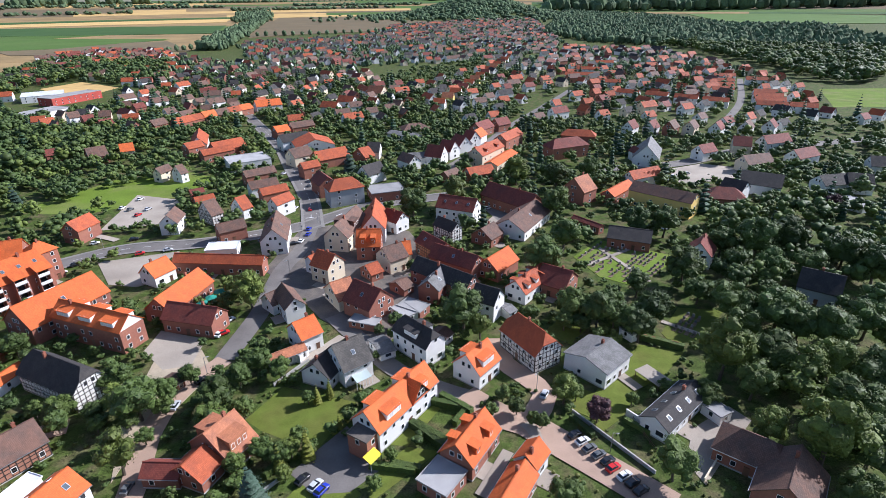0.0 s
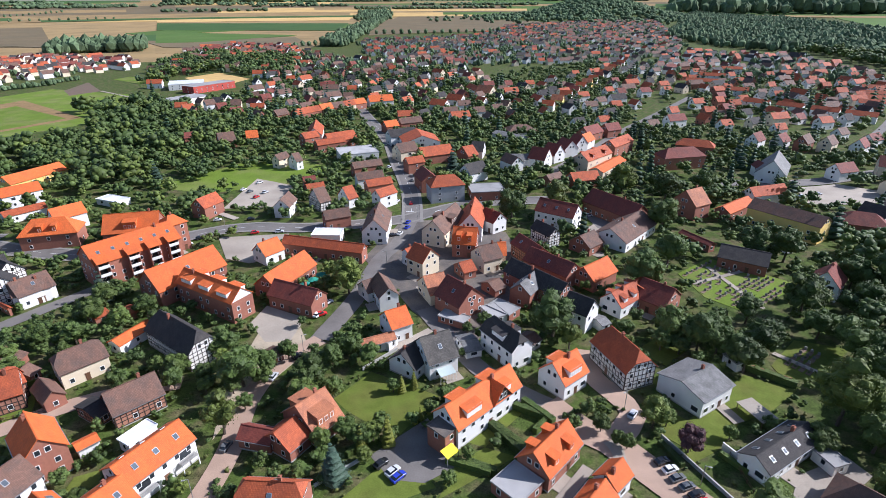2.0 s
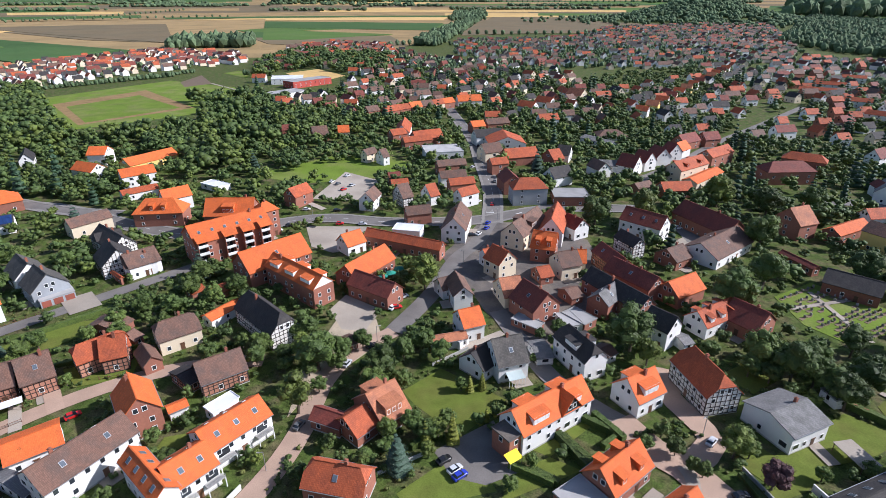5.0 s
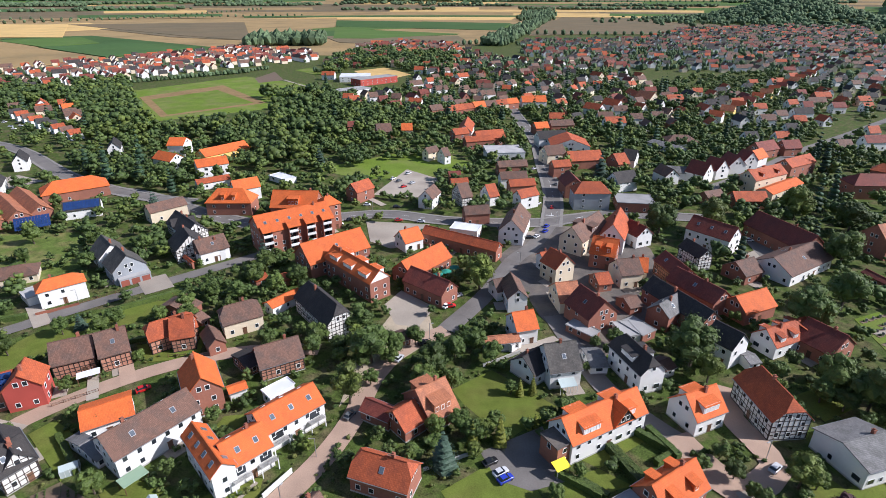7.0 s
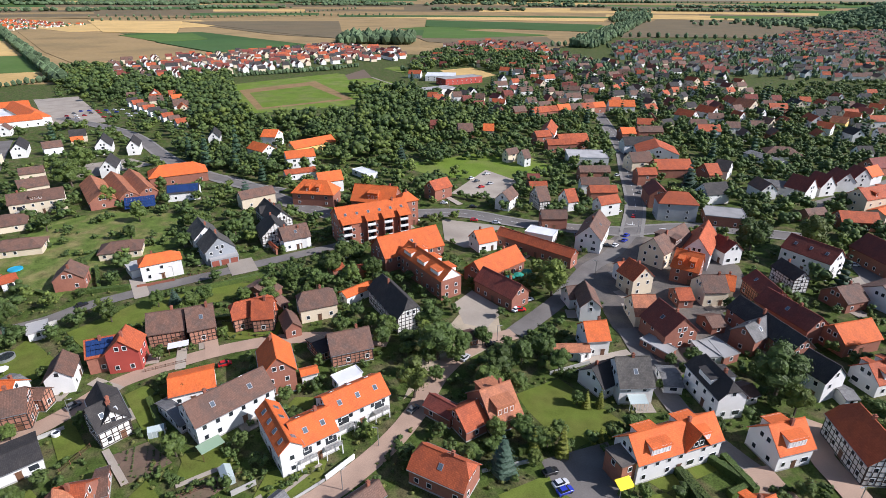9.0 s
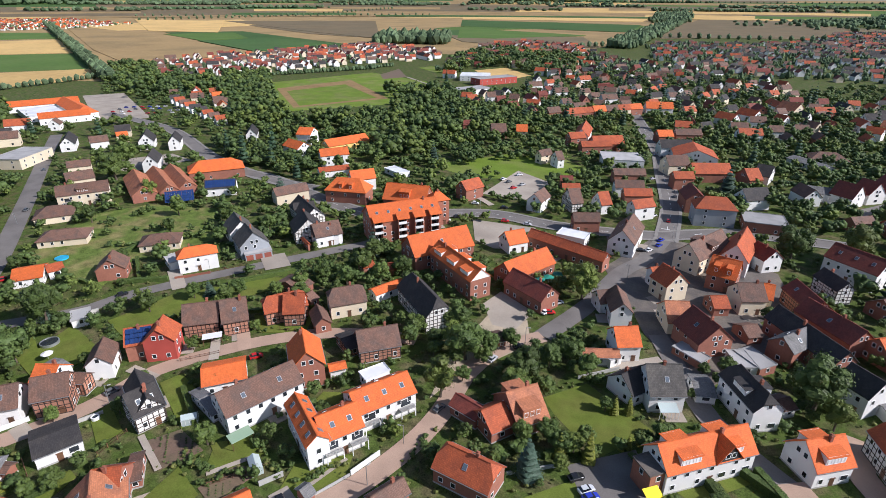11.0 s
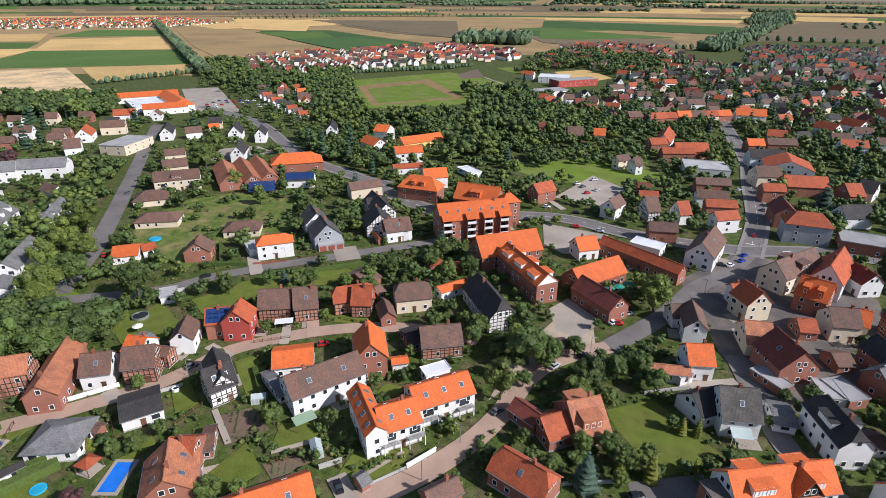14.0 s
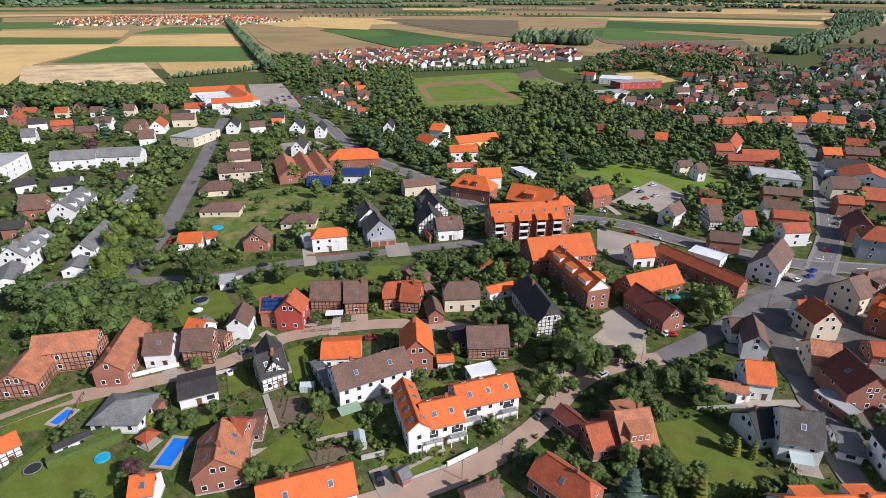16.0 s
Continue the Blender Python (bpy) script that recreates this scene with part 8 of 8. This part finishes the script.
village([(-285, 301), (-236, 335), (-169, 434), (-93, 410), (-31, 442), (-106, 696), (-220, 891), (-425, 787), (-343, 531), (-316, 348)], 24.0, 60, ["rd", "br", "dr", "dk", "br"], ["w", "bk", "cr", "w"], 0.55, 0.65)
village([(-338, 317), (-285, 301), (-187, 369), (-213, 418), (-327, 408)], 26.0, 60, ["rd", "br", "dr"], ["w", "bk", "cr"], 0.25, 0.85)
village([(-489, 1255), (-252, 1443), (-232, 2025), (208, 2672), (303, 2505), (198, 1117), (70, 862), (-141, 790), (-349, 921)], 24.0, 30, ["dr", "br", "br", "dk", "rd"], ["w", "cr", "w"], 0.68, 0.6)
village([(-885, 359), (-914, 469), (-897, 799), (-714, 804), (-603, 689), (-638, 570), (-645, 378), (-667, 277)], 20.0, 70, ["dr", "rd", "dr", "br", "dk"], ["w", "w", "cr"], 0.85, 0.12)
village([(-713, 933), (-718, 1109), (-545, 1054), (-455, 892), (-574, 782)], 20.0, 50, ["rd", "dr", "br"], ["w", "bk"], 0.8, 0.3)
village([(-588, -38), (-456, 147), (-393, 142), (-424, 62), (-437, -34)], 24.0, 65, ["br", "rd", "dk", "br"], ["w", "cr", "bk"], 0.7, 0.5)
village([(-578, 239), (-567, 289), (-389, 227), (-389, 186)], 18.0, 65, ["rd", "br", "or"], ["w", "w", "cr"], 0.6, 0.5)
village([(-2155, 65), (-1990, 564), (-2215, 858), (-2893, 853), (-3027, 313), (-2522, 79)], 30.0, 40, ["rd", "or", "dr"], ["w", "cr"], 0.6, 0.3)
village([(139, 771), (338, 908), (360, 605), (284, 452), (173, 444), (87, 470)], 22.0, 20, ["rd", "rd", "br"], ["w", "cr", "bk"], 0.66, 0.5)
village([(-589, 698), (-669, 947), (-510, 981), (-160, 729), (-95, 417), (-215, 390), (-338, 383)], 24.0, 20, ["rd", "br", "dr", "dk"], ["w", "cr", "bk", "w"], 0.52, 0.65)
forest([(-680, -31), (-601, 111), (-498, 96), (-585, -38)], 8.0, 13.5)
forest([(-652, 345), (-625, 388), (-398, 258), (-391, 223), (-491, 249)], 9.0, 12)
forest([(-425, 385), (-401, 456), (-332, 410), (-367, 330)], 10.0, 12)
forest([(-874, 292), (-847, 336), (-593, 317), (-552, 281), (-567, 234), (-627, 219)], 10.0, 11)
forest([(-507, 1091), (-612, 1412), (-1036, 3065), (-1054, 3251), (-590, 1585), (-457, 1086)], 14.0, 17)
forest([(200, 1461), (603, 3500), (824, 2620), (793, 1732), (1009, 1687), (789, 1102), (438, 593), (373, 596), (395, 718), (387, 1047), (268, 1194)], 13.5, 16, 0, 1)
forest([(-890, 811), (-886, 877), (-790, 926), (-878, 1023), (-1000, 916)], 12.0, 22)
forest([(-2777, 3523), (-2502, 3836), (-2119, 4195), (-2141, 4184), (-2896, 3701)], 60.0, 60, 0, 2)
forest([(-1276, 4523), (-749, 4640), (-747, 4640), (-1253, 4530)], 60.0, 60, 0, 2)
forest([(-2901, 3698), (-2149, 4180), (-2176, 4166), (-2895, 3702)], 40.0, 50, 0, 2)
forest([(-4018, -119), (-4137, 1506), (-4416, 1610), (-4698, -132)], 60.0, 60, 0, 2)
forest([(-980, 2491), (-847, 2575), (-1150, 3488), (-1288, 3330)], 24.0, 22, 0, 2)
forest([(-932, 2395), (-909, 2634), (-1116, 3218), (-1187, 3065)], 24.0, 22, 0, 2)
forest([(447, 3321), (2127, 3042), (2686, 3857), (709, 4646)], 60.0, 70, 0, 2)
forest([(-331, 337), (-327, 426), (-348, 454), (-360, 366)], 9.0, 11)
forest([(-589, 698), (-647, 901), (-455, 870), (-338, 637), (-407, 640), (-432, 580), (-481, 563)], 10.0, 12)
scatter([(-19.2, 74.3), (-49.9, 200.2), (19.8, 212.6), (95.4, 201.2), (63.2, 119.3), (39.7, 75.7)], 4.5, (1.8, 5.5), ["bush", "bush", "maple", "lime"], 0.55)
scatter([(-82.8, 40.2), (-195.0, 123.2), (-121.1, 177.8), (-4.8, 241.9), (8.5, 90.5)], 4.5, (1.8, 5.5), ["bush", "bush", "oak", "maple"], 0.55)
scatter([(-111.6, -33.3), (-215.8, -40.7), (-140.6, 130.9), (-51.8, 52.5)], 4.5, (1.5, 4.8), ["bush", "bush", "maple"], 0.5)
scatter([(-218.5, -38.0), (-491, -54), (-415, 61), (-248, 182), (-148.9, 138.2), (-182.7, 35.8)], 6.5, (3, 7), ["bush", "oak", "maple", "lime"], 0.5)
scatter([(-150.7, 161.5), (-320, 357), (-134, 459), (-23, 446), (-4.8, 241.9), (-63.9, 232.8)], 7, (4, 9), ["oak", "oak", "maple", "lime", "bush"], 0.6)
scatter([(-45.2, 200.2), (-86, 417), (311, 409), (167.8, 201.7)], 7, (4, 9), ["oak", "oak", "maple", "lime", "oak", "maple", "lime", "spruce"], 0.6)
scatter([(-274, 149), (-500, 288), (-361, 383), (-173, 446), (-159, 315), (-209, 218)], 8, (5, 10), ["oak", "oak", "maple", "lime"], 0.75)
scatter([(-111.6, -33.3), (-236.1, -42.1), (-148.9, 138.2), (-51.8, 52.5)], 5, (3, 7), ["oak", "maple", "lime", "bush"], 0.4)
scatter([(-57.8, 53.9), (-125.4, 132.2), (-67.8, 164.0), (-34.0, 116.9), (-39.1, 98.5), (-36.1, 69.3)], 5.5, (3.5, 8), ["oak", "maple", "lime", "oak"], 0.45)
scatter([(-337, 94), (-756, 244), (-564, 327), (-347, 326), (-209.6, 192.3)], 8, (4, 9), ["oak", "maple", "lime", "bush"], 0.5)
scatter([(-113, 298), (-208, 529), (71, 944), (44, 390)], 7.5, (4, 9), ["oak", "maple", "lime", "bush", "maple"], 0.55)
avenue(*[(-2322, 628), (-716, 241)], 10, 11)
avenue(*[(-2328, 615), (-720, 235)], 10, 11)
avenue(*[(-3060, 1205), (-2238, 2457)], 38, 11)
avenue(*[(-2574, 1022), (-2776, 2688)], 38, 11)
avenue(*[(-554, 1487), (-219, 1627)], 22, 11)
avenue(*[(-627, 385), (-582, 526)], 5, 5)
avenue(*[(-592, 535), (-588, 568)], 5, 5)
avenue(*[(-555, 1071), (-521, 1117)], 12, 9)
avenue(*[(-719, 118), (-756, 247)], 7, 6)
avenue(*[(-306, 4690), (241, 4694)], 40, 12)
avenue(*[(-1460, 4468), (-262, 4693)], 40, 12)
scatter([(-60, 30), (-150, -40), (-215, -40), (-215, 30), (-170, 120), (-70, 170), (50, 160), (70, 80), (0, 60)], 2.1, (0.7, 1.9), ["herb", "herb", "herb", "bush"], 0.5, 0.4)
scatter([(-205, 20), (-320, 60), (-300, 100), (-250, 145), (-160, 150), (-160, 100), (-185, 45)], 3.6, (0.9, 2.6), ["herb", "bush", "herb", "bush"], 0.5, 0.45)
for x, y in ((-262, 62), (-252, 84), (-240, 100), (-228, 78), (-238, 60), (-216, 92), (-247, 70), (-222, 62), (-209, 84)):
    for k in range(7):
        grove.add(x + rng.uniform(-5, 5), y + rng.uniform(-5, 5), rng.uniform(1.2, 4.2), rng.choice(("bush", "bush", "maple", "herb")))
# shrubs along the garden borders behind the lane
for a, b, n in (((-92.1, 41.5), (-76.0, 38.6), 26), ((-98.0, 29.2), (-87.8, 30.3), 18), ((-97.7, 24.2), (-94.0, 28.5), 10), ((-73.5, 39.0), (-69.6, 51.0), 22), ((-87.0, 27.0), (-84.5, 36.0), 22),
                ((-127.5, 5.0), (-121.0, 6.5), 8), ((-110.0, 12.5), (-100.0, 14.5), 12), ((-139.0, 49.0), (-129.5, 57.5), 14), ((-125.0, 67.5), (-113.5, 80.0), 14), ((-122.5, 43.0), (-116.0, 53.0), 10),
                ((-63.0, 70.0), (-60.5, 58.0), 16), ((-58.0, 62.0), (-43.5, 69.5), 20), ((-46.0, 107.5), (-39.5, 116.5), 12), ((-27.5, 97.5), (-21.0, 104.0), 14), ((4.0, 100.5), (18.0, 107.0), 16)):
    for k in range(n):
        t = rng.random()
        grove.add(a[0] + (b[0] - a[0]) * t + rng.uniform(-0.9, 0.9), a[1] + (b[1] - a[1]) * t + rng.uniform(-0.9, 0.9), rng.uniform(0.8, 2.3), rng.choice(("bush", "herb", "bush")))
scatter([(-250, 118), (-300, 190), (-225, 215), (-130, 205), (-100, 190), (-165, 145), (-200, 130)], 6.0, (3.5, 8), ["oak", "maple", "lime", "bush"], 0.62, 0.4)
scatter([(-170, 196), (-165, 250), (-130, 262), (-95, 215), (-125, 192)], 6.0, (2.5, 6), ["oak", "maple", "bush"], 0.5, 0.4)
grove.build()
far_roofs.build()
far_wood.build("far_trees", "distant woods and hedgerow trees")
